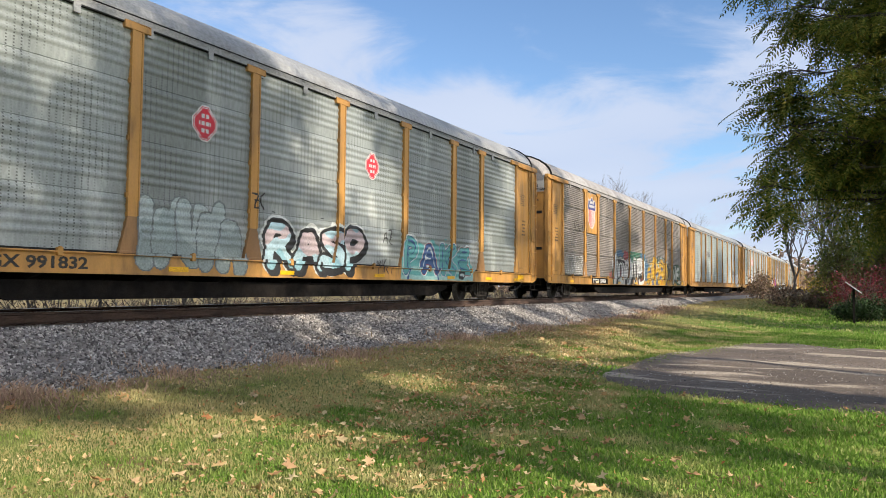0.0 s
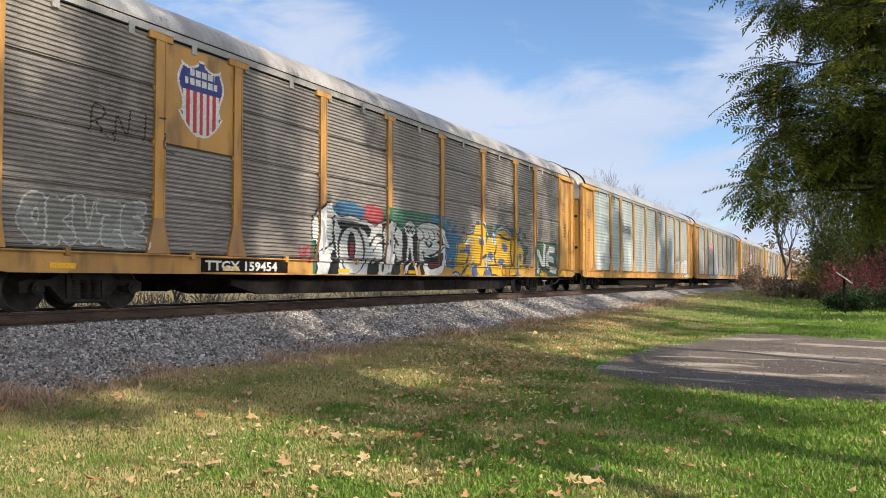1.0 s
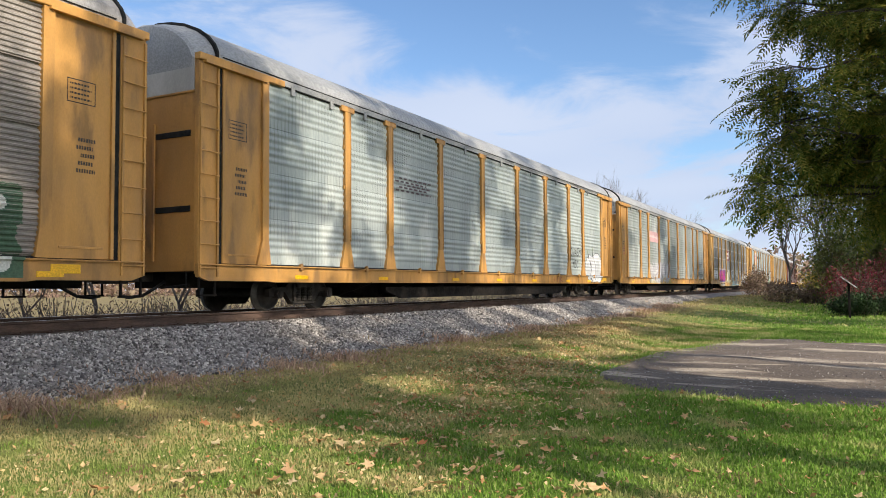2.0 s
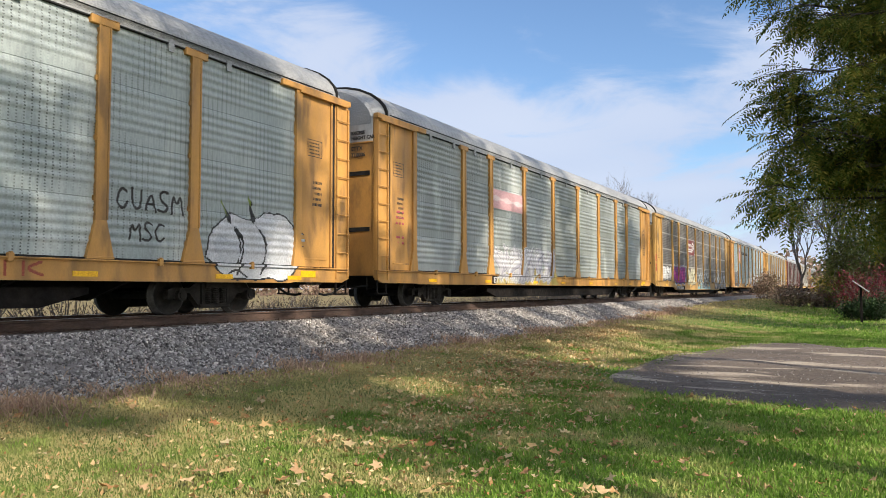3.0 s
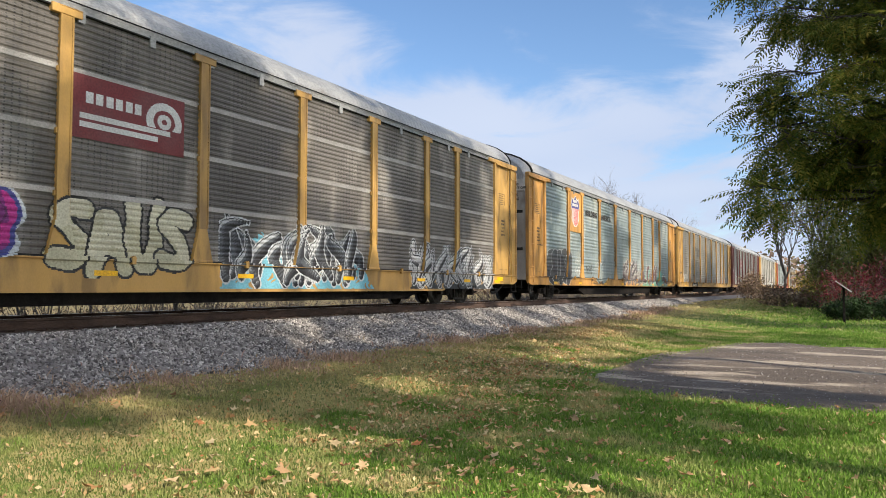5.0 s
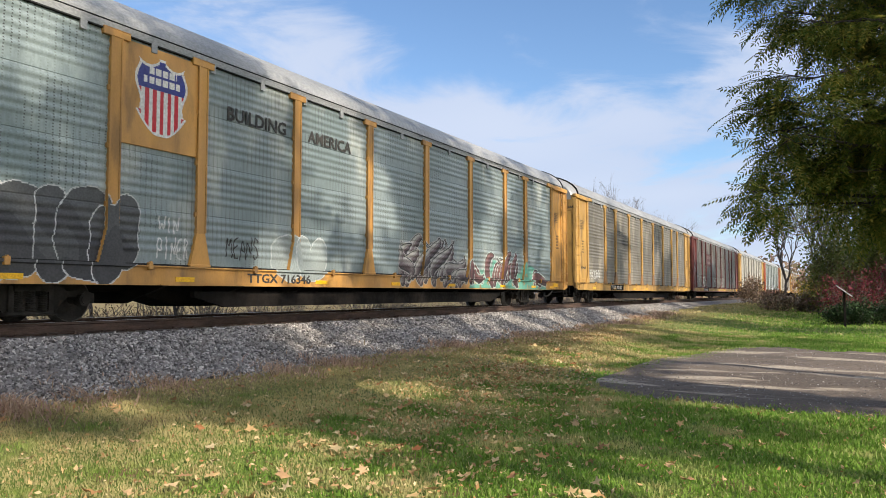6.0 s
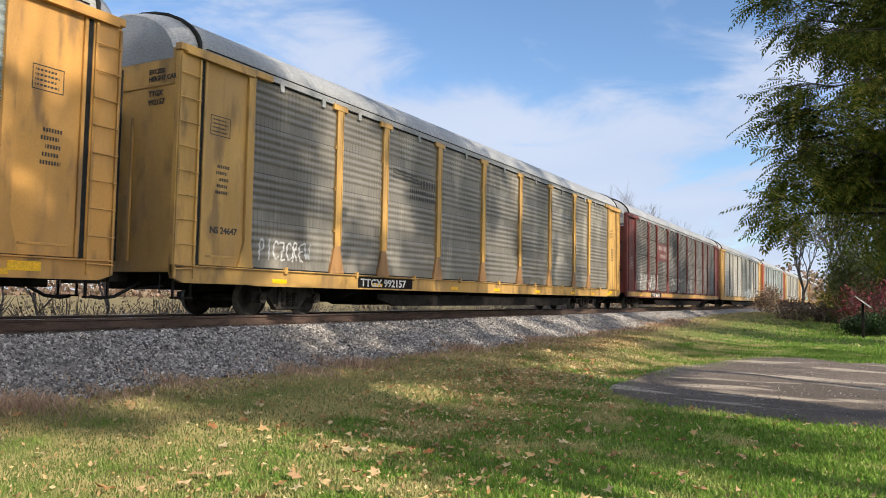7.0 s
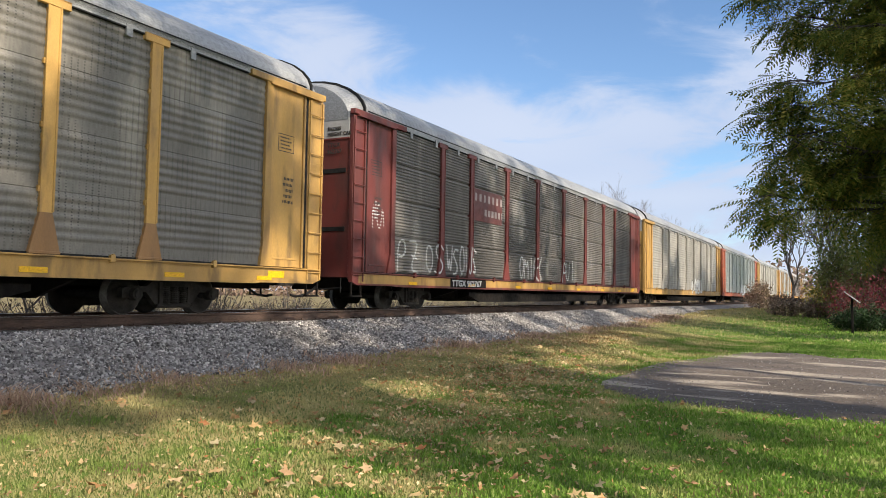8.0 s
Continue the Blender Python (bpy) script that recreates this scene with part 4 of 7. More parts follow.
def tangle(car, cfg, label, s0, s1, z0, z1, n, fills, line, edge, seed, r=0.13, w=0.03, h=0.03, back=None, slant=0.5, crest=None):
    """A knot of tapered, curling ribbons, shaded along their length like tubes."""
    rng = random.Random(seed)
    W, H = s1 - s0, z1 - z0
    colours = list(fills) + [line, edge] + ([back] if back else [])

    def pick(u, v):
        out = np.full(u.shape, -1)
        if back:
            rim = (0.5 * H + 0.14 * H * np.sin(2.2 * u + seed) + 0.07 * H * np.sin(7 * u)) * np.clip(np.minimum(u, W - u) / 0.7, 0, 1)
            rag = np.sin(9 * u + 5 * v) * np.sin(13 * v - 3 * u) + 0.5 * np.sin(31 * u + 4 * np.sin(17 * v))
            out[(v < rim + 0.06 * rag) & (rag > -0.75)] = len(fills) + 2
        order = sorted(rng.random() for _ in range(n))
        rng.shuffle(order)
        for f in order:
            top = H * (0.97 if crest is None else np.interp(f, [0, 0.35, 0.7, 1], crest))
            x, lean = r + 0.05 + f * (W - 2 * r - 0.1), slant * rng.choice((-1, 1, 1))
            a = np.array((x - 0.5 * lean * H * rng.random(), r * 0.6 + 0.02 + 0.15 * H * rng.random()))
            d = np.array((x + 0.6 * lean * H * rng.random(), top - r * 0.4 - 0.25 * H * rng.random()))
            b = a + np.array((rng.uniform(-0.5, 0.5), rng.uniform(0.2, 0.6))) * H
            c = d + np.array((rng.uniform(-0.6, 0.6), rng.uniform(-0.5, 0.1))) * H
            best, across = np.full(u.shape, 9.0), np.zeros(u.shape)
            for i in range(26):
                t = i / 25
                p = (1 - t) ** 3 * a + 3 * (1 - t) ** 2 * t * b + 3 * (1 - t) * t * t * c + t ** 3 * d
                rr = r * (0.12 + math.sin(math.pi * min(1.0, 0.12 + t * 0.9)) ** 0.8)
                px, pz = min(max(p[0], r), W - r), min(max(p[1], r * 0.7), H - 0.03)
                dist = np.hypot(u - px, v - pz) - rr
                side = ((v - pz) - 0.6 * (u - px)) / (rr + 0.01)
                closer = dist < best
                best = np.where(closer, dist, best)
                across = np.where(closer, side, across)
            out[best < w + h] = len(fills) + 1
            out[best < w] = len(fills)
            tone = np.clip(((across + 1.0) * 0.5 * len(fills)).astype(int), 0, len(fills) - 1)
            inner = best < 0
            out[inner] = tone[inner]
        return out

    return lay(car, "graffiti", label, cfg[0], cfg[1], s0, s1, z0, z1, colours, pick)


def inside(gy, gz, pts):
    """Which spots lie within a closed outline."""
    hit = np.zeros(gy.shape, bool)
    for (ax, ay), (bx, by) in zip(pts, pts[1:] + pts[:1]):
        if ay != by:
            hit ^= ((ay > gz) != (by > gz)) & (gy < (bx - ax) * (gz - ay) / (by - ay) + ax)
    return hit


def mural(car, cfg, label, s0, s1, z0, z1, strokes):
    """A painted picture in layers: ("fill", colour, outline), ("line", colour, points, half width), ("oval", colour, (u, v, ru, rv))."""
    colours = []
    for k in strokes:
        if k[1] not in colours:
            colours.append(k[1])

    def pick(u, v):
        out = np.full(u.shape, -1)
        fuzz = 0.012 * np.sin(9 * u + 4 * np.sin(6 * v)) + 0.008 * np.sin(23 * v + 11 * u)
        for k in strokes:
            if k[0] == "fill":
                where = inside(u + fuzz, v + fuzz, rounded(k[2] + k[2][:1], 2)[:-1])
            elif k[0] == "line":
                where = near(u, v, rounded(k[2], 3)) + fuzz < k[3]
            elif k[0] == "smear":
                uu, vv, ru, rv = k[2]
                rr = np.hypot((u - uu) / ru, (v - vv) / rv) + 0.22 * np.sin(8 * u + 3 * v) * np.sin(11 * v - 2 * u) + 0.12 * np.sin(41 * v) * np.sin(3 * u)
                where = rr < 0.9
            else:
                uu, vv, ru, rv = k[2]
                where = np.hypot((u - uu) / ru, (v - vv) / rv) < 1
            out[where] = colours.index(k[1])
        return out

    return lay(car, "graffiti", label, cfg[0], cfg[1], s0, s1, z0, z1, colours, pick)


def monster_strokes():
    """Silver letters that end in a laughing face with a fringe of hair."""
    W, K, G = (0.62, 0.62, 0.61), (0.012, 0.012, 0.014), (0.36, 0.36, 0.37)
    green, blue, red, lip = (0.03, 0.15, 0.09), (0.04, 0.16, 0.30), (0.36, 0.05, 0.06), (0.17, 0.03, 0.035)
    o = [("smear", green, (4.6, 1.45, 2.3, 0.42)), ("smear", blue, (1.6, 1.45, 1.0, 0.30)), ("smear", red, (2.55, 1.5, 0.5, 0.34)), ("smear", green, (0.1, 0.35, 0.5, 0.5)),
         ("smear", blue, (6.45, 0.9, 0.45, 0.75)), ("smear", blue, (5.9, 1.6, 0.4, 0.18)), ("smear", blue, (3.0, 0.3, 0.5, 0.35))]
    body = [(0.15, 0.0), (0.2, 0.75), (0.02, 0.8), (0.05, 1.3), (0.75, 1.74), (0.85, 1.35), (1.6, 1.40), (2.4, 1.30), (2.6, 1.2), (3.1, 1.42), (3.7, 1.36), (3.95, 1.0), (3.9, 0.5), (3.6, 0.0)]
    o += [("fill", K, [(u * 1.02 - 0.06, v * 1.03 + 0.0) for u, v in body]), ("fill", W, body)]
    # the counters and folds of the letters
    o += [("oval", K, (1.55, 0.62, 0.58, 0.60)), ("oval", W, (1.55, 0.58, 0.50, 0.55)), ("oval", K, (1.55, 0.68, 0.17, 0.36)), ("oval", lip, (1.57, 0.58, 0.09, 0.22)),
          ("fill", K, [(0.95, 1.28), (1.1, 1.0), (1.5, 1.22), (2.1, 1.12), (2.3, 0.85), (2.45, 1.2), (1.6, 1.30)]),
          ("fill", K, [(0.55, 0.0), (0.75, 0.55), (0.95, 0.6), (0.95, 0.3), (1.05, 0.0)]), ("fill", K, [(2.15, 0.0), (2.2, 0.5), (2.35, 0.2), (2.6, 0.55), (2.75, 0.0)]),
          ("line", K, [(0.85, 1.35), (0.8, 0.9), (0.9, 0.6)], 0.035), ("line", K, [(0.1, 0.5), (0.5, 0.62), (0.8, 0.75)], 0.03),
          ("line", K, [(2.35, 0.75), (2.6, 1.0), (2.95, 1.02)], 0.03), ("line", K, [(2.5, 0.6), (2.75, 0.85), (3.1, 0.8)], 0.025), ("line", G, [(0.3, 1.2), (0.4, 0.9), (0.35, 0.5)], 0.05),
          ("line", K, [(2.85, 0.1), (3.0, 0.7), (2.9, 1.2), (3.2, 1.38)], 0.04), ("line", K, [(3.2, 0.9), (3.35, 0.5), (3.6, 0.9)], 0.035),
          ("fill", K, [(3.25, 0.0), (3.45, 0.55), (3.6, 0.6), (3.7, 0.3), (3.75, 0.0)]), ("line", G, [(3.15, 0.2), (3.3, 0.7), (3.25, 1.1)], 0.05), ("line", K, [(3.6, 1.25), (3.45, 1.0), (3.7, 0.8)], 0.03)]
    # a small bird-like figure between letters and face
    o += [("fill", K, [(3.9, 0.0), (3.95, 1.5), (4.7, 1.5), (4.75, 0.0)]), ("oval", W, (4.32, 1.26, 0.27, 0.22)), ("oval", K, (4.22, 1.24, 0.09, 0.11)), ("oval", K, (4.43, 1.24, 0.09, 0.11)),
          ("oval", W, (4.22, 1.25, 0.035, 0.05)), ("oval", W, (4.43, 1.25, 0.035, 0.05)), ("fill", W, [(4.15, 1.05), (4.5, 1.05), (4.42, 0.80), (4.32, 0.72), (4.2, 0.85)]),
          ("line", W, [(4.22, 0.8), (4.18, 0.45), (4.05, 0.1)], 0.05), ("line", W, [(4.40, 0.8), (4.45, 0.4), (4.62, 0.06)], 0.05), ("line", W, [(4.05, 0.25), (3.95, 0.08)], 0.04)]
    # the face
    face = [(4.85, 0.95), (4.8, 0.35), (5.05, 0.0), (6.0, 0.0), (6.3, 0.35), (6.35, 0.95), (6.0, 1.3), (5.2, 1.3)]
    o += [("fill", K, [(5.55 + (u - 5.55) * 1.06, v * 1.03) for u, v in face]), ("fill", W, face), ("fill", K, [(4.78, 0.75), (4.88, 0.3), (5.12, 0.02), (4.78, 0.02)])]
    o += [("fill", K, [(5.0, 0.62), (5.25, 0.5), (5.8, 0.55), (6.12, 0.75), (6.1, 0.4), (5.85, 0.2), (5.4, 0.18), (5.12, 0.32)]), ("fill", lip, [(5.15, 0.42), (5.4, 0.36), (5.85, 0.40), (6.0, 0.48), (5.8, 0.24), (5.4, 0.22)]),
          ("line", K, [(4.98, 0.66), (5.35, 0.56), (5.8, 0.62), (6.16, 0.84)], 0.025), ("fill", K, [(5.1, 0.95), (5.3, 0.8), (5.55, 0.82), (5.62, 0.98)]), ("oval", W, (5.37, 0.91, 0.10, 0.05)),
          ("fill", K, [(5.85, 1.0), (6.0, 0.86), (6.2, 0.92), (6.22, 1.05)]), ("line", K, [(6.2, 0.85), (6.3, 0.6), (6.15, 0.3)], 0.02)]
    hair = [(4.7, 1.05), (4.8, 1.45), (5.4, 1.52), (6.0, 1.42), (6.45, 1.15), (6.68, 0.78), (6.4, 0.86), (6.3, 0.98), (6.15, 0.92), (6.05, 1.06), (5.85, 0.98), (5.75, 1.1), (5.55, 1.0), (5.42, 1.12), (5.22, 1.0), (5.1, 1.12), (4.92, 0.98)]
    o += [("fill", K, [(u + 0.02, v - 0.04) for u, v in hair] + [(4.66, 1.0)]), ("fill", W, hair), ("line", K, [(4.75, 1.42), (5.4, 1.55), (6.05, 1.45), (6.5, 1.15)], 0.022)]
    for u, v in ((5.1, 1.15), (5.42, 1.16), (5.75, 1.15), (6.05, 1.1), (6.3, 1.02)):
        o.append(("line", K, [(u, v - 0.06), (u - 0.06, v + 0.06), (u - 0.18, v + 0.14)], 0.018))
    return o


def gold_strokes():
    """Blocky golden letters between two arrow heads, with lilac holes and pale blue edges."""
    Y, D, E, P = (0.58, 0.35, 0.02), (0.035, 0.03, 0.06), (0.34, 0.50, 0.62), (0.07, 0.09, 0.22)
    o = [("smear", (0.03, 0.06, 0.05), (3.6, 0.95, 3.0, 0.85)), ("smear", (0.04, 0.15, 0.26), (0.2, 0.7, 0.45, 0.9)), ("smear", (0.05, 0.10, 0.18), (2.9, 0.25, 2.9, 0.35))]
    arrow = [(0.0, 0.12), (0.45, 0.62), (0.42, 1.0), (1.0, 1.02), (1.05, 1.3), (1.45, 1.3), (1.65, 1.42), (1.7, 1.7), (2.25, 1.62), (2.6, 1.3), (2.5, 0.75), (2.2, 0.62), (2.3, 0.02), (1.75, 0.02), (1.55, 0.6), (1.15, 0.02), (0.55, 0.02), (0.35, 0.15)]
    middle = [(2.45, 0.3), (2.5, 1.25), (2.9, 1.3), (3.1, 1.05), (3.2, 1.25), (3.55, 1.6), (4.35, 1.55), (4.6, 1.3), (4.75, 1.42), (5.05, 1.35), (5.0, 0.35), (5.0, 0.02), (2.9, 0.02), (2.75, 0.3)]
    tail = [(5.1, 0.95), (5.25, 1.2), (5.6, 1.05), (5.75, 0.8), (5.7, 0.4), (5.85, 0.2), (5.75, 0.02), (5.25, 0.02), (5.35, 0.5), (5.15, 0.45)]
    for shape in (arrow, middle, tail):
        cu, cv = sum(p[0] for p in shape) / len(shape), sum(p[1] for p in shape) / len(shape)
        o.append(("fill", E, [(cu + (u - cu) * 1.10, cv + (v - cv) * 1.15) for u, v in shape]))
        o.append(("fill", D, [(cu + (u - cu) * 1.06, cv + (v - cv) * 1.09) for u, v in shape]))
        o.append(("fill", Y, shape))
    o += [("fill", P, [(1.95, 1.25), (2.2, 1.22), (2.25, 1.02), (1.98, 0.98)]), ("line", E, [(1.95, 1.25), (2.2, 1.22), (2.25, 1.02)], 0.032), ("fill", P, [(0.95, 0.98), (1.3, 1.0), (1.35, 0.72), (1.15, 0.6)]),
          ("line", E, [(1.0, 1.0), (1.35, 1.25), (1.5, 1.0)], 0.040), ("oval", P, (2.85, 0.65, 0.22, 0.17)), ("line", E, [(2.7, 0.58), (2.85, 0.5), (3.0, 0.6)], 0.029), ("oval", P, (3.75, 0.45, 0.32, 0.16)),
          ("line", E, [(3.5, 0.42), (3.75, 0.34), (4.0, 0.45)], 0.029), ("fill", P, [(3.75, 1.1), (4.2, 1.15), (4.3, 0.9), (4.0, 0.82)]), ("line", D, [(3.2, 1.25), (3.35, 0.9), (3.1, 0.7), (3.3, 0.4)], 0.048),
          ("line", D, [(3.4, 1.45), (4.1, 1.3), (4.6, 1.25)], 0.032), ("line", D, [(4.6, 1.3), (4.55, 0.8), (4.7, 0.3)], 0.056), ("line", D, [(2.1, 0.6), (2.5, 0.7)], 0.048), ("line", D, [(1.15, 0.6), (0.9, 0.25), (0.6, 0.05)], 0.048),
          ("fill", P, [(1.25, 0.02), (1.5, 0.5), (1.65, 0.3), (1.72, 0.02)]), ("line", E, [(1.2, 0.05), (1.5, 0.62)], 0.040), ("fill", P, [(2.3, 0.05), (2.45, 0.6), (2.6, 0.3), (2.85, 0.05)]), ("line", E, [(2.48, 0.75), (2.52, 0.25)], 0.048),
          ("oval", P, (5.45, 0.7, 0.12, 0.14)), ("fill", P, [(4.95, 0.02), (5.1, 0.35), (5.25, 0.02)]), ("line", E, [(3.0, 1.15), (3.12, 1.5), (3.25, 1.1)], 0.048), ("line", P, [(0.6, 0.75), (1.05, 0.8)], 0.048)]
    for k in range(3):
        o.append(("line", (0.34, 0.07, 0.02), [(3.7 + 0.32 * k, 0.28), (3.72 + 0.32 * k, 0.04)], 0.048))
    return o


def teal_strokes():
    """Four block letters in teal and navy over a pale mint base."""
    T, N, M, X, R = (0.12, 0.38, 0.37), (0.04, 0.10, 0.26), (0.30, 0.52, 0.50), (0.56, 0.62, 0.61), (0.30, 0.05, 0.06)
    o = [("smear", T, (2.1, 0.45, 2.4, 0.62)), ("fill", M, [(0.0, 0.0), (0.0, 0.33), (0.02, 0.36), (4.2, 0.36), (4.25, 0.33), (4.25, 0.0), (4.2, 0.0), (0.05, 0.0)]), ("line", T, [(0.1, 0.18), (4.1, 0.16)], 0.05)]
    for k, g in enumerate("PAKE"):
        u0, top = 0.1 + 1.03 * k, (1.12, 1.14, 1.0, 0.96)[k]
        lines = [[(u0 + 0.08 + 0.8 * x, 0.30 + (top - 0.38) * y) for x, y in stroke] for stroke in GLYPHS[g]]
        for c, w in ((X, 0.20), (R if k % 2 else N, 0.165), (N if k == 1 else T, 0.145)):
            o += [("line", c, p, w) for p in lines]
        o += [("line", X if k == 1 else N, [(u + 0.02, v + 0.02) for u, v in p], 0.018) for p in lines]
    o += [("fill", (0.02, 0.02, 0.02), [(3.3, 0.06), (3.3, 0.26), (3.32, 0.28), (3.68, 0.28), (3.7, 0.26), (3.7, 0.06)]), ("line", X, [(3.38, 0.17), (3.62, 0.17)], 0.03), ("line", N, [(0.5, 0.3), (0.35, 0.02)], 0.03), ("line", N, [(1.9, 0.3), (2.05, 0.02)], 0.03)]
    return o


def bubble_strokes():
    """Two fat white apple shapes with spiky green stalks."""
    W, V, K, G = (0.60, 0.61, 0.63), (0.50, 0.52, 0.55), (0.015, 0.015, 0.015), (0.16, 0.22, 0.03)
    body = [(0.05, 0.45), (0.12, 0.9), (0.45, 1.15), (0.62, 1.3), (0.95, 1.2), (1.35, 1.22), (1.6, 1.38), (2.1, 1.38), (2.5, 1.1), (2.62, 0.6), (2.4, 0.15), (1.95, 0.0), (1.75, 0.1), (1.3, 0.06), (0.9, 0.06), (0.45, 0.12)]
    o = [("fill", K, [(1.3 + (u - 1.3) * 1.03, 0.7 + (v - 0.7) * 1.05) for u, v in body]), ("fill", W, body), ("smear", V, (0.6, 0.55, 0.4, 0.4)), ("smear", V, (2.0, 0.6, 0.4, 0.5))]
    for c in (0.78, 1.42):
        o.append(("line", K, [(c - 0.2, 1.18), (c + 0.18, 0.9), (c + 0.22, 0.5), (c, 0.15)], 0.018))
    o += [("line", K, [(0.7, 1.1), (0.95, 0.7), (0.85, 0.35)], 0.014), ("fill", K, [(0.42, 1.5), (0.6, 1.1), (0.72, 1.12)]), ("fill", K, [(1.12, 1.68), (1.2, 1.15), (1.34, 1.2)]),
          ("line", G, [(0.4, 1.5), (0.55, 1.25)], 0.016), ("line", G, [(1.1, 1.68), (1.2, 1.4)], 0.016), ("oval", K, (2.72, 0.9, 0.13, 0.15)), ("oval", V, (2.72, 0.9, 0.11, 0.13)), ("line", K, [(0.5, 0.12), (0.75, 0.25), (1.05, 0.1)], 0.016)]
    return o


def scrawl(car, cfg, label, s0, s1, z0, z1, glyphs, c, w=0.022, seed=2, wild=0.14):
    """A quick tag in one thin line."""
    rng = random.Random(seed)
    W, H = s1 - s0, z1 - z0

    def pick(u, v):
        d = np.full(u.shape, 9.0)
        n = len(glyphs)
        for i, g in enumerate(glyphs):
            for stroke in GLYPHS[g]:
                pts = [(W * (0.03 + 0.94 * (i + 0.08 + 0.9 * x) / n + rng.gauss(0, wild * 0.06)), H * (0.06 + 0.88 * y + rng.gauss(0, wild * 0.35))) for x, y in stroke]
                d = np.minimum(d, near(u, v, rounded(pts, 3)))
        return np.where(d < w, 0, -1)

    return lay(car, "tag", label, cfg[0], cfg[1], s0, s1, z0, z1, [c], pick, cell=0.014)


def emblem(car, name, label, s0, s1, z0, z1, colours, pick, flat):
    W, H = s1 - s0, z1 - z0
    return lay(car, name, label, "ribs", (), s0, s1, z0, z1, colours, lambda u, v: pick(u / W, v / H), flat, 0.015)


def shield(u, v):
    """White-edged shield: blue chief with two rows of white bars, red and white stripes below."""
    x = np.abs(u - 0.5)
    half = np.where(v > 0.86, 0.40 + 0.5 * (v - 0.86) * 0.6, np.where(v > 0.3, 0.44 + 0.05 * np.sin(np.pi * (0.86 - v) / 0.56 * 2 - 0.5), 0.49 * np.sqrt(np.clip(v / 0.3, 0, 1)) * 0.96))
    top = 0.97 - 0.10 * np.abs(np.sin(np.pi * (u - 0.5) * 2)) * (x > 0.06)
    inside = (x < half) & (v < top) & (v > 0.01)
    inner = (x < half - 0.045) & (v < top - 0.035) & (v > 0.045 + 0.3 * x ** 2)
    out = np.full(u.shape, -1)
    out[inside] = 0
    out[inner & (v > 0.57)] = 1
    out[inner & (v <= 0.57)] = np.where(((u - 0.06) / 0.068).astype(int) % 2 == 0, 2, 0)[inner & (v <= 0.57)]
    for zc in (0.80, 0.68):
        bar = (np.abs(v - zc) < 0.04) & (x < (0.27 if zc > 0.7 else 0.34)) & (np.mod(u * 21 + 0.3, 2.6) > 0.55)
        out[inner & bar] = 0
    return out


def badge(u, v):
    """A red plate with cut corners, a white edge and white marks."""
    x, y = np.abs(u - 0.5), np.abs(v - 0.5)
    d = np.maximum(np.maximum(x, y), (x + y) * 0.80)
    out = np.full(u.shape, -1)
    out[d < 0.5] = 1
    out[d < 0.46] = 0
    out[(d < 0.43) & (d > 0.40)] = 1
    for zc, hw in ((0.70, 0.16), (0.5, 0.22), (0.30, 0.15)):
        out[(np.abs(v - zc) < 0.05) & (x < hw) & (np.mod(u * 14, 2.3) > 0.5)] = 1
    return out


def freight_mark(u, v):
    """A dark red plate with a row of pale bars, a wheel-like arc and two long strokes."""
    out = np.zeros(u.shape, int)
    out[(np.abs(v - 0.66) < 0.09) & (u > 0.08) & (u < 0.60) & (np.mod(u * 15, 1.25) > 0.32)] = 1
    rr = np.hypot((u - 0.80) * 1.9, v - 0.55)
    out[(rr < 0.33) & (rr > 0.20) & (v > 0.42)] = 1
    out[(rr < 0.13) & (rr > 0.05)] = 1
    for zc, e in ((0.36, 0.86), (0.22, 0.74)):
        out[(np.abs(v - zc) < 0.045) & (u > 0.06) & (u < e)] = 1
    return out


def stencil(u, v):
    """A ruled box with rows of small unreadable writing."""
    out = np.full(u.shape, -1)
    out[(u < 0.04) | (u > 0.96) | (v < 0.05) | (v > 0.95)] = 0
    for k in range(4):
        zc = 0.2 + 0.2 * k
        out[(np.abs(v - zc) < 0.05) & (u > 0.1) & (u < 0.86 - 0.1 * (k % 2)) & (np.mod(u * 9 + k, 1.0) > 0.3)] = 0
    return out


def small_rows(u, v):
    out = np.full(u.shape, -1)
    for k in range(5):
        zc = 0.1 + 0.2 * k
        out[(np.abs(v - zc) < 0.055) & (u > 0.12 * (k % 3)) & (u < 0.95 - 0.13 * (k % 2)) & (np.mod(u * 8 + 0.37 * k, 1.0) > 0.34)] = 0
    return out


def patch(u, v):
    return np.zeros(u.shape, int)


DRIFT = {CARS[0].name: 0.4, CARS[1].name: 0.22, CARS[2].name: 0.12, CARS[3].name: 0.1}
INK, CHALK = (0.03, 0.027, 0.025), (0.62, 0.62, 0.60)


def lettering(car, text, s, z, size, mat, x=1.5905, bold=0.006, stretch=1.0, label=""):
    s -= DRIFT.get(car.name, 0.0)
    me = words(text, size, bold)
    me.transform(Matrix.Diagonal((1, stretch, 1, 1)))
    return hang("lettering", me, mat, car, label or "stencilled lettering", pose(x, s, z))


def end_words(car, text, x, z, size, mat, stretch=1.0):
    me = words(text, size, 0.004)
    me.transform(Matrix.Diagonal((1, stretch, 1, 1)))
    return hang("lettering", me, mat, car, "stencilled lettering on the end", Matrix.Translation((x, -0.002, z)) @ pose(0, 0, 0, 0, 0, -90))


def plate(car, name, s0, s1, z0, z1, x0, x1, mat, label):
    bm = bmesh.new()
    cbox(bm, x0, x1, s0, s1, z0, z1, 0.004)
    return part(name, bm, mat, car, label)


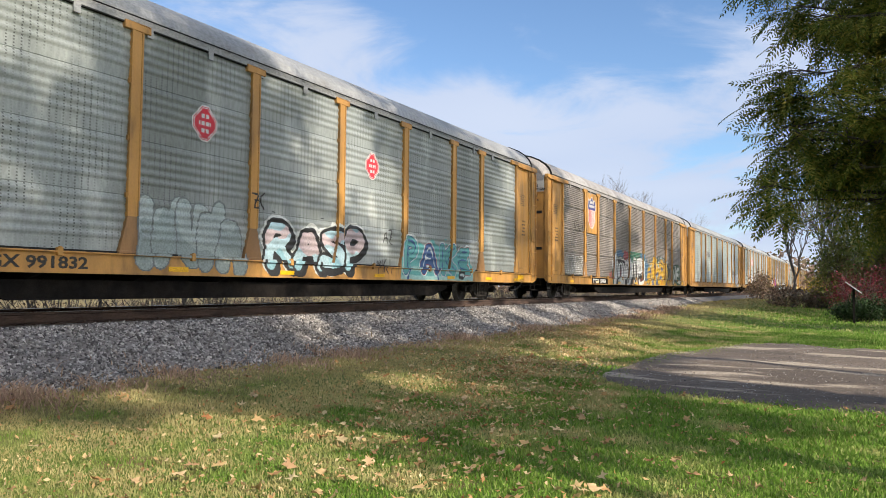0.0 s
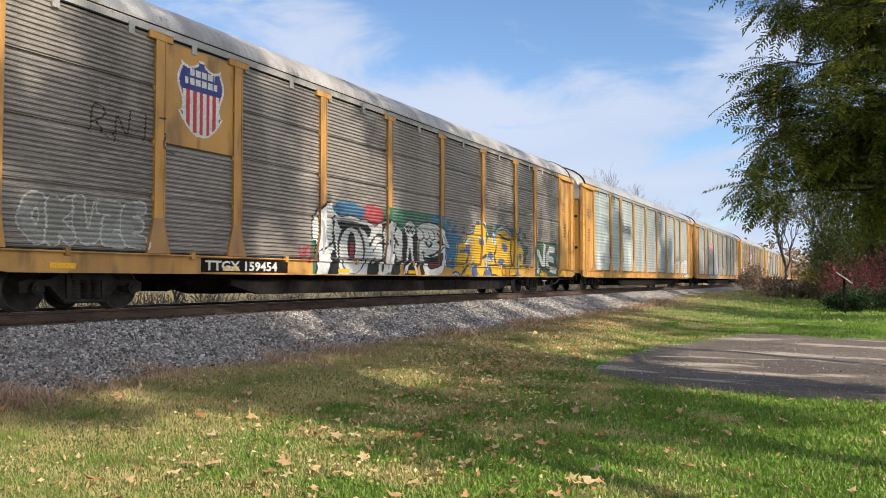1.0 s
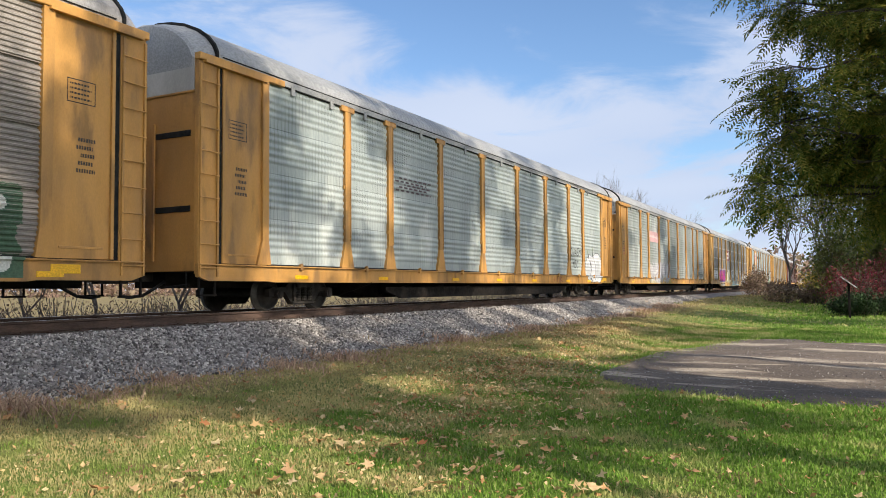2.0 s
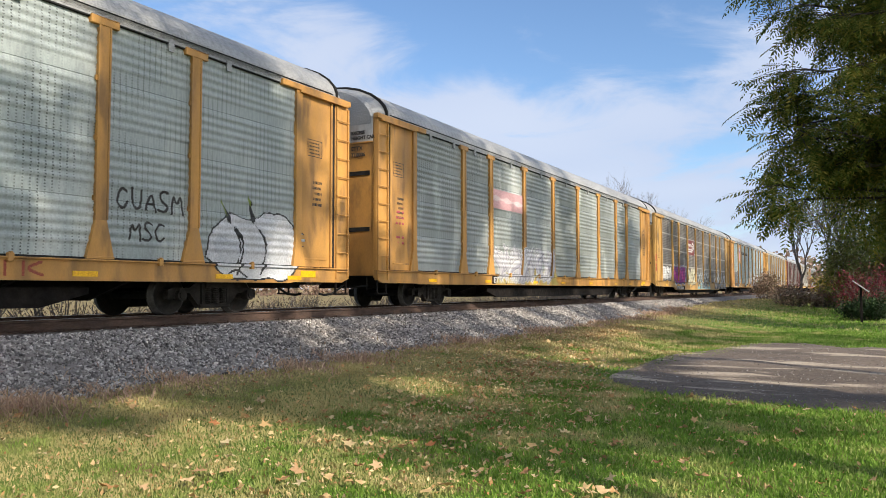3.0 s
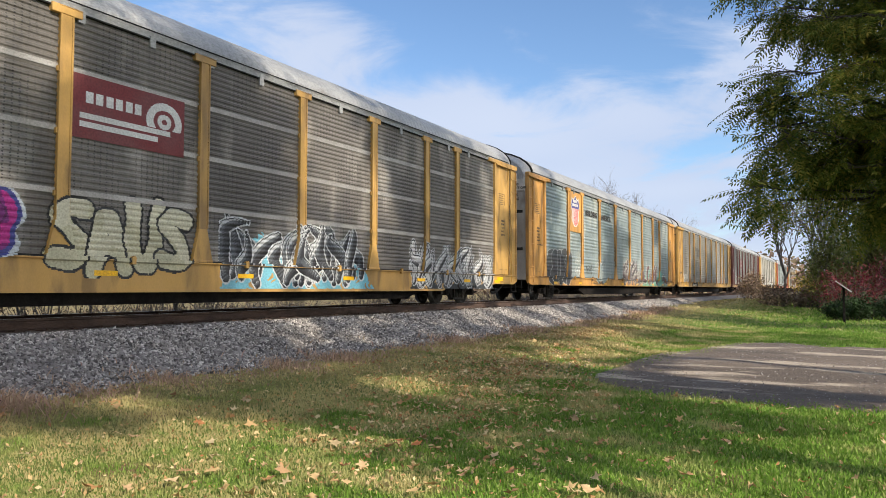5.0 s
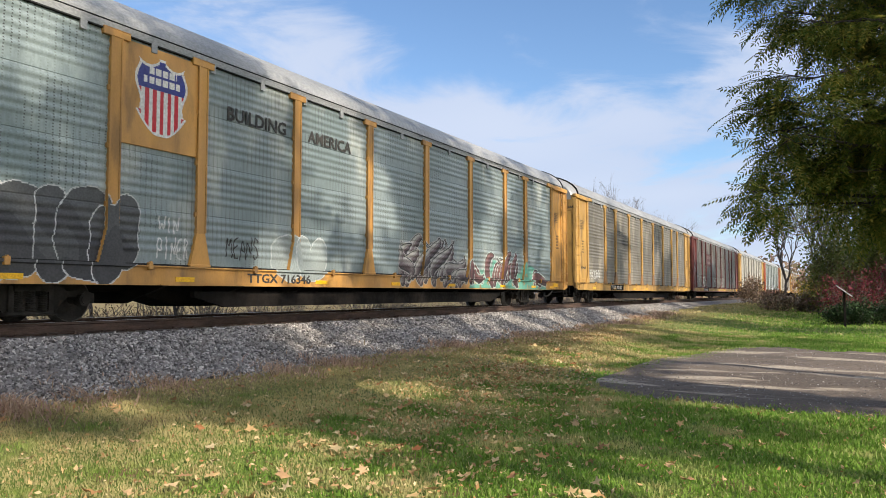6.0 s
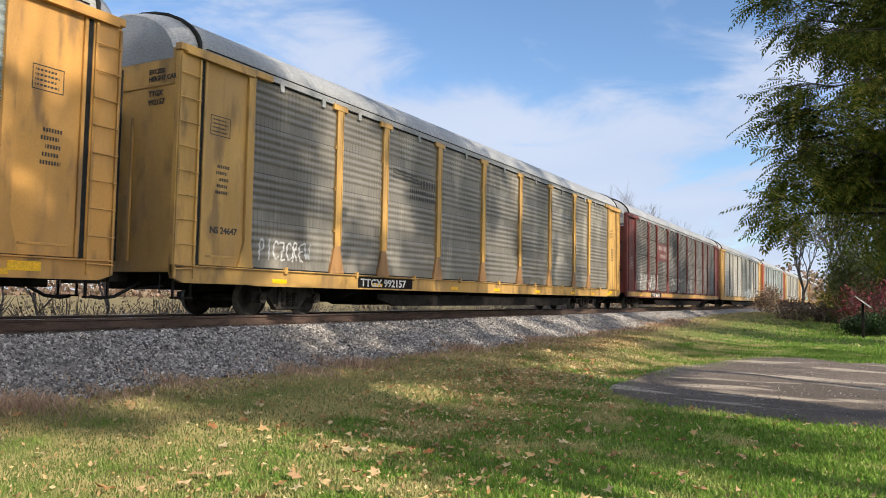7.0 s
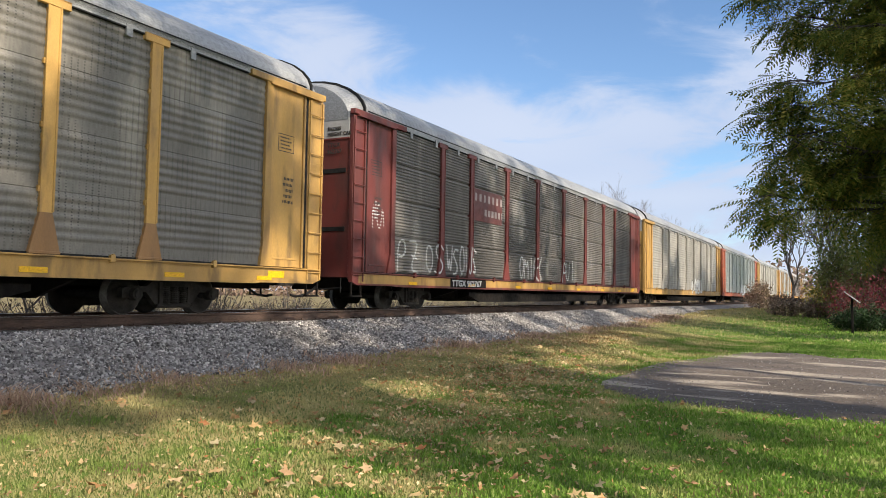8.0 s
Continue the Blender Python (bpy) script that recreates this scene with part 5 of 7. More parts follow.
def dress(i, number, number_mat, num_s, plated, low=0.0):
    """What every car carries: reflector tapes, stencils at both ends, its number on sill and end."""
    car = CARS[i]
    bm = bmesh.new()
    cbox(bm, 1.583, 1.5925, -0.22, 0.22, 0.0, 0.085, 0.002)
    tape = CACHE.setdefault("tape", to_mesh("reflector_tape", bm))
    for k, y in enumerate((2.75, 6.2, 10.1, 13.2, 16.6, 20.3, 23.1, 25.3)):
        hang("reflector_tape", tape, REFLECT, car, at=pose(0, y + 0.1 * ((i * 7 + k) % 3), 0.665))
    for s in (0.78, LENGTH - 1.45):
        emblem(car, "stencil_box", "ruled stencil box with small writing", s, s + 0.5, 3.35, 3.72, [INK], stencil, SIDE + 0.0235)
        emblem(car, "stencil_notes", "rows of small stencilled writing", s + 0.16, s + 0.52, 2.25, 2.85, [INK], small_rows, SIDE + 0.0235)
    plate(car, "warning_plate", LENGTH - 1.7, LENGTH - 1.2, 0.72, 0.86, 1.583, 1.5915, REFLECT, "yellow plate on the sill")
    if plated:
        plate(car, "number_panel", num_s - 0.1 - DRIFT.get(car.name, 0.0), num_s + 2.35 - DRIFT.get(car.name, 0.0), 0.635 - low, 0.895 - low, 1.58, 1.5885, BLACK, "black painted number panel")
    if number:
        lettering(car, number, num_s, 0.675 - low, 0.25, number_mat, x=1.592, stretch=1.35)
        end_words(car, "EXCESS", 0.80, 4.33, 0.12, DARKSTEN)
        end_words(car, "HEIGHT CAR", 0.80, 4.20, 0.12, DARKSTEN)
        end_words(car, number.split()[0], 0.80, 3.93, 0.14, DARKSTEN)
        end_words(car, number.split()[1], 0.80, 3.77, 0.14, DARKSTEN)


def dress_train():
    def cfg(i):
        shift = TRAIN[i][5].get("shift", 0.0) if len(TRAIN[i]) > 5 else 0.0
        return (TRAIN[i][1], [p + shift for p in POSTS])
    for i, row in enumerate((("TTGX 991832", DARKSTEN, 6.9, 0), ("TTGX 159454", WHITE, 5.95, 1), ("", WHITE, 6, 0), ("ETTX 710006", WHITE, 6.8, 1), ("ETTX 701369", WHITE, 5.8, 1, 0.225), ("TTGX 716346", DARKSTEN, 7.8, 0), ("TTGX 992157", WHITE, 5.6, 1), ("TTGX 962767", WHITE, 5.1, 1))):
        dress(i, *row)
    a, b, c, d, e, f, g, h = CARS[:8]
    flat = SIDE + 0.027
    # first car
    for s in (10.95, 16.45):
        emblem(a, "emblem", "red eight-sided emblem with white marks", s, s + 0.62, 3.05, 3.72, [(0.62, 0.03, 0.05), CHALK], badge, flat)
    piece(a, cfg(0), "faded pale grey-green sprayed letters", 9.55, 12.45, 0.62, 2.02, "INUNA", [(0.30, 0.36, 0.35), (0.40, 0.46, 0.45)], (0.17, 0.19, 0.19), None, 0.17, 0.03, 0.04, 31)
    piece(a, cfg(0), "pale blue and pink sprayed letters with thick black outline", 12.75, 16.85, 0.62, 1.95, "RASP", [(0.26, 0.46, 0.52), (0.40, 0.55, 0.60), (0.52, 0.42, 0.42), (0.34, 0.50, 0.56)], (0.015, 0.015, 0.015), (0.60, 0.62, 0.60), 0.125, 0.085, 0.05, 32, drop=(0.012, 0.012, 0.014), wild=0.07)
    mural(a, cfg(0), "teal sprayed block letters with a dark blue letter and pale and red edges", 18.1, 22.4, 0.62, 1.85, teal_strokes())
    scrawl(a, cfg(0), "thin black sprayed tag", 12.45, 12.95, 1.95, 2.3, "ZK", INK, 0.02, 5)
    scrawl(a, cfg(0), "thin dark sprayed tags", 17.0, 17.8, 0.75, 1.15, "MKI", INK, 0.016, 6)
    scrawl(a, cfg(0), "thin dark sprayed tag", 17.3, 17.8, 1.5, 1.9, "AZ", INK, 0.016, 7)
    # second car
    for car, z0 in ((b, 2.92), (f, 2.98)):
        plate(car, "emblem_panel", 4.76, 6.44, z0 - 0.05, 4.66, SIDE - 0.01, SIDE + 0.045, YELLOW, "flat yellow emblem panel")
        emblem(car, "emblem", "red, white and blue shield emblem", 5.02 + DRIFT.get(car.name, 0.0), 6.20 + DRIFT.get(car.name, 0.0), z0 + 0.16, 4.55, [(0.70, 0.68, 0.64), (0.035, 0.045, 0.22), (0.55, 0.03, 0.04)], shield, SIDE + 0.05)
    piece(b, cfg(1), "faint white sprayed bubble letters", 2.3, 4.75, 0.98, 1.82, "OKUZE", [(0.30, 0.30, 0.28), (0.24, 0.23, 0.21)], (0.56, 0.56, 0.54), None, 0.10, 0.03, 0.04, 34)
    mural(b, cfg(1), "silver sprayed letters ending in a laughing face, on blue and green smears", 9.15, 15.9, 0.61, 2.36, monster_strokes())
    mural(b, cfg(1), "golden-yellow blocky sprayed letters with pale blue edges and lilac holes", 15.9, 22.1, 0.61, 2.36, gold_strokes())
    piece(b, cfg(1), "white sprayed letters on dark green", 22.7, 25.3, 0.65, 2.0, "NE", [(0.62, 0.63, 0.60)], (0.04, 0.10, 0.06), None, 0.12, 0.05, 0.05, 37, back=(0.05, 0.11, 0.06))
    scrawl(b, cfg(1), "thin black sprayed tag", 3.4, 5.3, 2.7, 3.3, "RNIZ", INK, 0.016, 8)
    scrawl(b, cfg(1), "red and white sprayed tag", 8.7, 9.3, 0.85, 1.25, "WEK", (0.4, 0.05, 0.06), 0.025, 9)
    # third car
    mural(c, cfg(2), "white sprayed apple-like bubble shapes with thin black outline", 22.85, 25.75, 0.61, 2.32, bubble_strokes())
    scrawl(c, cfg(2), "black sprayed tag", 21.0, 22.5, 1.75, 2.15, "CUASM", INK, 0.022, 10)
    scrawl(c, cfg(2), "black sprayed tag", 21.3, 22.1, 1.25, 1.6, "MSC", INK, 0.02, 11)
    scrawl(c, cfg(2), "faded red lettering", 18.6, 19.9, 0.66, 0.88, "IIK", (0.32, 0.06, 0.03), 0.022, 12, 0.03)
    emblem(c, "emblem", "small dark row of lettering bars", 6.9, 9.0, 3.0, 3.4, [(0.10, 0.06, 0.07)], small_rows, flat)
    # fourth car
    emblem(d, "pink_patch", "faded pink painted patch", 6.85, 9.30, 3.10, 3.72, [(0.58, 0.34, 0.35), (0.66, 0.52, 0.52)], lambda u, v: np.where(np.abs(v - 0.55 + 0.1 * u) < 0.10 + 0.05 * np.sin(17 * u), 1, 0), flat)
    tangle(d, cfg(3), "white and violet-grey spiky sprayed letters", 6.95, 12.75, 0.61, 2.05, 26, [(0.34, 0.33, 0.38), (0.50, 0.49, 0.52), (0.62, 0.62, 0.62)], (0.13, 0.12, 0.16), (0.58, 0.58, 0.58), 39, 0.13, 0.022, 0.03, slant=0.45, back=(0.42, 0.33, 0.10))
    scrawl(d, cfg(3), "red and black sprayed blotch", 0.9, 1.35, 1.6, 2.6, "OI", (0.45, 0.08, 0.10), 0.05, 13)
    # fifth car
    emblem(e, "emblem", "dark red plate with pale bars and wheel mark", 9.45, 11.7, 2.80, 3.80, [(0.17, 0.028, 0.03), CHALK], freight_mark, SIDE + 0.0235)
    piece(e, cfg(4), "silver sprayed bubble letters with black outline", 2.1, 4.5, 0.98, 1.88, "KECIO", [(0.52, 0.52, 0.53), (0.62, 0.62, 0.62)], (0.015, 0.015, 0.015), None, 0.135, 0.04, 0.04, 40)
    piece(e, cfg(4), "magenta sprayed bubble letters edged in blue and white", 4.85, 8.85, 0.68, 2.05, "UUNS", [(0.24, 0.02, 0.20), (0.48, 0.02, 0.24), (0.20, 0.02, 0.18)], (0.04, 0.05, 0.24), (0.52, 0.58, 0.62), 0.34, 0.07, 0.05, 41, core=(0.10, 0.01, 0.09))
    piece(e, cfg(4), "cream sprayed letters with dark outline", 8.95, 12.1, 0.62, 2.05, "SAUS", [(0.50, 0.47, 0.32), (0.60, 0.57, 0.42)], (0.02, 0.02, 0.02), None, 0.15, 0.045, 0.05, 42)
    tangle(e, cfg(4), "wild black and white sprayed letters on a pale blue cloud", 12.6, 17.9, 0.46, 2.0, 26, [(0.012, 0.012, 0.014), (0.03, 0.03, 0.035), (0.10, 0.11, 0.12), (0.50, 0.52, 0.53)], (0.012, 0.012, 0.014), (0.56, 0.58, 0.58), 43, 0.13, 0.02, 0.03, back=(0.16, 0.42, 0.52), slant=0.5)
    tangle(e, cfg(4), "wild white and black sprayed letters", 19.7, 25.2, 0.46, 1.85, 26, [(0.02, 0.02, 0.022), (0.40, 0.40, 0.40), (0.58, 0.59, 0.58)], (0.012, 0.012, 0.014), (0.54, 0.56, 0.57), 44, 0.12, 0.035, 0.025, back=(0.03, 0.035, 0.04), slant=0.4)
    scrawl(e, cfg(4), "black looped tag on the yellow end", 0.95, 1.5, 2.35, 2.95, "UOS", INK, 0.016, 14)
    emblem(e, "red_square", "faded red painted square", 0.05, 0.44, 2.05, 2.45, [(0.42, 0.07, 0.04)], patch, SIDE + 0.0485)
    emblem(e, "red_square", "faded red painted square", 0.05, 0.44, 1.50, 1.92, [(0.42, 0.07, 0.04)], patch, SIDE + 0.0485)
    # sixth car
    piece(f, cfg(5), "black sprayed letters with thin white outline", 1.95, 5.3, 0.61, 2.15, "ESIEN", [(0.05, 0.05, 0.055), (0.075, 0.078, 0.08)], (0.56, 0.57, 0.56), None, 0.27, 0.02, 0.03, 45)
    for t, s in (("BUILDING", 7.2), ("AMERICA", 9.72)):
        lettering(f, t, s, 3.80, 0.37, DARKSTEN, x=SIDE + 0.027, bold=0.008, stretch=1.06, label="dark slogan lettering")
    tangle(f, cfg(5), "brown, grey and silver tangled sprayed letters", 13.6, 17.7, 0.61, 2.25, 24, [(0.05, 0.036, 0.04), (0.12, 0.085, 0.09), (0.26, 0.23, 0.22), (0.44, 0.42, 0.38)], (0.012, 0.012, 0.012), (0.46, 0.45, 0.42), 46, 0.15, 0.028, 0.022, slant=0.9, crest=(0.8, 1.0, 0.85, 0.5))
    tangle(f, cfg(5), "dark red-brown sprayed letters with white edges on mint green", 17.75, 24.7, 0.61, 2.0, 17, [(0.06, 0.03, 0.035), (0.13, 0.06, 0.06), (0.20, 0.10, 0.095)], (0.02, 0.02, 0.02), (0.55, 0.62, 0.58), 47, 0.16, 0.022, 0.03, back=(0.13, 0.36, 0.27), slant=0.9, crest=(0.45, 1.0, 0.95, 0.45))
    scrawl(f, cfg(5), "thin white sprayed tag", 5.55, 6.35, 1.05, 1.45, "PINER", CHALK, 0.014, 15)
    scrawl(f, cfg(5), "thin white sprayed tag", 5.6, 6.1, 1.5, 1.8, "WIN", CHALK, 0.014, 16)
    scrawl(f, cfg(5), "black tag on the yellow end", 0.95, 1.6, 2.0, 2.2, "AESO", INK, 0.02, 17)
    piece(f, cfg(5), "thin white outlined bubble letters", 8.4, 10.6, 0.65, 1.75, "OU", [(0.30, 0.34, 0.33)], (0.52, 0.55, 0.54), None, 0.28, 0.025, 0.03, 48)
    scrawl(f, cfg(5), "thin black sprayed tag", 7.2, 8.2, 1.1, 1.6, "MEANS", INK, 0.014, 18)
    # seventh car
    scrawl(g, cfg(6), "thin white sprayed tag", 2.1, 3.8, 1.12, 1.55, "PICZCREW", CHALK, 0.022, 19, 0.08)
    emblem(g, "emblem", "dark line emblem with rows of bars", 6.95, 9.1, 2.95, 3.75, [(0.05, 0.048, 0.045)], lambda u, v: np.where((np.abs(v - 0.92 + 0.12 * u) < 0.03) & (u < 0.55) | (np.abs(v - 0.80 + 0.10 * u) < 0.03) & (u < 0.6) | (np.abs(v - 0.68 + 0.08 * u) < 0.03) & (u < 0.65) | (np.abs(v - 0.66) < 0.11) & (u > 0.62) & (np.mod(u * 22, 1.5) > 0.6) | (np.abs(v - 0.36) < 0.055) & (u > 0.4) & (np.mod(u * 30, 1.4) > 0.5) | (np.abs(v - 0.14) < 0.065) & (u > 0.4) & (np.mod(u * 26 + 0.5, 1.4) > 0.5), 0, -1), flat)
    lettering(g, "NS 24647", 0.85, 1.55, 0.17, DARKSTEN, x=SIDE + 0.022)
    # eighth car
    emblem(h, "emblem", "faded dark red emblem patch with pale marks", 6.45, 8.7, 2.75, 3.75, [(0.13, 0.04, 0.035), (0.36, 0.30, 0.28)], lambda u, v: np.where((np.abs(v - 0.75) < 0.12) & (np.mod(u * 7, 1.0) > 0.55) | (np.abs(v - 0.3) < 0.1) & (u > 0.35) & (np.mod(u * 12, 1.4) > 0.5), 1, 0), SIDE + 0.036)
    for k, (s, e2, gl) in enumerate(((1.95, 3.3, "PZ"), (3.5, 4.6, "OS"), (4.7, 6.9, "WSOUS"), (10.2, 12.6, "OMIEK"), (14.5, 16.4, "AUI"))):
        scrawl(h, cfg(7), "white outlined sprayed letters", s, e2, 0.95, 1.9, gl, CHALK, 0.03, 20 + k)
    scrawl(h, cfg(7), "white sprayed marks on the red end", 0.85, 1.45, 2.05, 2.75, "NEA", CHALK, 0.022, 26)
    plate(h, "yellow_sill_band", 0.3, LENGTH - 0.3, 0.66, 0.89, 1.575, 1.5868, LEMON, "yellow painted band along the sill")
    # later cars, far off
    for i, col in ((8, (0.62, 0.63, 0.62)), (9, (0.5, 0.52, 0.55)), (10, (0.5, 0.5, 0.45)), (11, (0.2, 0.4, 0.42))):
        piece(CARS[i], cfg(i), "pale sprayed letters along the lower side", 12.0 + i % 3, 16.5 + i % 3, 0.62, 1.9, "NOSE", [col], INK, None, 0.18, 0.04, 0.04, 50 + i)


dress_train()


# ---- lawn cover, stones, leaves ----
def island_material(name, colours, rough=0.9, translucent=0.25, spec=0.2, dry=None):
    """Leaf, blade or stone colours picked piece by piece, with fine mottling."""
    m = bpy.data.materials.new(name)
    m.use_nodes = True
    nt = m.node_tree
    n, l = nt.nodes, nt.links
    b = n["Principled BSDF"]
    geo, ramp = n.new("ShaderNodeNewGeometry"), n.new("ShaderNodeValToRGB")
    l.new(geo.outputs["Random Per Island"], ramp.inputs[0])
    el = ramp.color_ramp.elements
    while len(el) < len(colours):
        el.new(0.5)
    for i, c in enumerate(colours):
        el[i].position = i / (len(colours) - 1)
        el[i].color = (*c, 1)
    co = n.new("ShaderNodeTexCoord")
    ns = n.new("ShaderNodeTexNoise"); ns.inputs["Scale"].default_value, ns.inputs["Detail"].default_value = 1.1, 5
    l.new(co.outputs["Object"], ns.inputs["Vector"])
    col = ramp.outputs[0]
    if dry:
        r = n.new("ShaderNodeMapRange"); r.interpolation_type = "SMOOTHSTEP"
        for key, v in (("From Min", 0.52), ("From Max", 0.74), ("To Min", 0.0), ("To Max", 0.8)):
            r.inputs[key].default_value = v
        sep, add = n.new("ShaderNodeSeparateXYZ"), n.new("ShaderNodeMapRange")
        l.new(co.outputs["Object"], sep.inputs[0])
        for key, v in (("From Min", -1.5), ("From Max", -7.5), ("To Min", 0.0), ("To Max", 0.30)):
            add.inputs[key].default_value = v
        l.new(sep.outputs["X"], add.inputs["Value"])
        s = n.new("ShaderNodeMath"); s.operation = "ADD"
        l.new(ns.outputs["Fac"], s.inputs[0]); l.new(add.outputs[0], s.inputs[1]); l.new(s.outputs[0], r.inputs["Value"])
        mx = n.new("ShaderNodeMix"); mx.data_type = "RGBA"
        l.new(r.outputs[0], mx.inputs["Factor"]); l.new(col, mx.inputs["A"]); mx.inputs["B"].default_value = (*dry, 1)
        col = mx.outputs["Result"]
    hsv = n.new("ShaderNodeHueSaturation")
    v = n.new("ShaderNodeMapRange")
    for key, x in (("From Min", 0.3), ("From Max", 0.7), ("To Min", 0.75), ("To Max", 1.2)):
        v.inputs[key].default_value = x
    l.new(ns.outputs["Fac"], v.inputs["Value"]); l.new(v.outputs[0], hsv.inputs["Value"]); l.new(col, hsv.inputs["Color"])
    col = hsv.outputs["Color"]
    l.new(col, b.inputs["Base Color"])
    b.inputs["Roughness"].default_value, b.inputs["Specular IOR Level"].default_value = rough, spec
    if translucent:
        tr, ms, out = n.new("ShaderNodeBsdfTranslucent"), n.new("ShaderNodeMixShader"), n["Material Output"]
        ms.inputs[0].default_value = translucent
        l.new(col, tr.inputs["Color"]); l.new(b.outputs[0], ms.inputs[1]); l.new(tr.outputs[0], ms.inputs[2])
        l.new(ms.outputs[0], out.inputs["Surface"])
    return m


BLADE = island_material("grass_blades", [(0.125, 0.235, 0.03), (0.17, 0.31, 0.042), (0.22, 0.35, 0.06), (0.33, 0.38, 0.12)], dry=(0.46, 0.36, 0.185))
STRAW = island_material("dry_weeds", [(0.34, 0.23, 0.16), (0.55, 0.40, 0.27), (0.44, 0.28, 0.22), (0.30, 0.23, 0.12)])
CHIP = island_material("crushed_stone", [(0.055, 0.048, 0.044), (0.155, 0.14, 0.13), (0.255, 0.235, 0.215), (0.32, 0.295, 0.27), (0.60, 0.56, 0.51)], 0.85, 0.0, 0.3)
FALLEN = island_material("fallen_leaves", [(0.42, 0.22, 0.09), (0.56, 0.38, 0.18), (0.66, 0.52, 0.30), (0.36, 0.15, 0.06)], 0.8, 0.15)
LEAF = island_material("tree_leaves", [(0.07, 0.11, 0.02), (0.13, 0.165, 0.027), (0.21, 0.225, 0.04), (0.36, 0.30, 0.06)], 0.65, 0.55, 0.2)
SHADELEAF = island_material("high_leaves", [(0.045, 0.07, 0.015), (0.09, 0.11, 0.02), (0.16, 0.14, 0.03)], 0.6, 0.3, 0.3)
BARK = material("bark", (0.055, 0.043, 0.035), (0.11, 0.09, 0.075), 5, 0.95, 0.8, 25, stretch=(2, 2, 0.5), bump_scale=0.03)
TWIG = material("bare_twigs", (0.10, 0.082, 0.07), (0.18, 0.15, 0.13), 5, 0.95)
BROWNBUSH = island_material("brown_brush", [(0.17, 0.11, 0.08), (0.26, 0.17, 0.125), (0.34, 0.24, 0.17), (0.24, 0.20, 0.11)], 0.9, 0.2)
REDBUSH = island_material("red_shrub", [(0.13, 0.026, 0.032), (0.22, 0.045, 0.055), (0.29, 0.075, 0.085)], 0.8, 0.25)
EVERGREEN = island_material("evergreen_shrub", [(0.014, 0.03, 0.011), (0.026, 0.05, 0.016), (0.045, 0.08, 0.026)], 0.7, 0.1)
GOLD = island_material("yellow_leaves", [(0.42, 0.30, 0.045), (0.50, 0.38, 0.08), (0.30, 0.24, 0.05)], 0.8, 0.3)
PALEGREEN = island_material("pale_leaves", [(0.12, 0.155, 0.04), (0.20, 0.225, 0.07), (0.29, 0.27, 0.10)], 0.8, 0.3)


def on_drive(x, y):
    u = np.clip((x + 4.0) / 15, 0, 1) ** (1 / 1.5)
    w = np.minimum(1.0, (u * 5.2) ** 0.55)
    return (x > -4.0) & (y > 13.6 - 2.35 * w + 0.03 * np.maximum(0, x)) & (y < 14.4 + 8.9 * w ** 1.2)


def toe_x(y):
    """Where the stones meet the grass."""
    y = np.asarray(y, float)
    ys = np.arange(-10, 130, 0.5)
    xs = np.arange(-10.2, -7.7, 0.05)
    gx, gy = np.meshgrid(xs, ys)
    above = ballast_z(gx) > ground_z(gx, gy)
    edge = xs[np.clip(above.sum(1), 0, len(xs) - 1)]
    return np.interp(y, ys, edge)


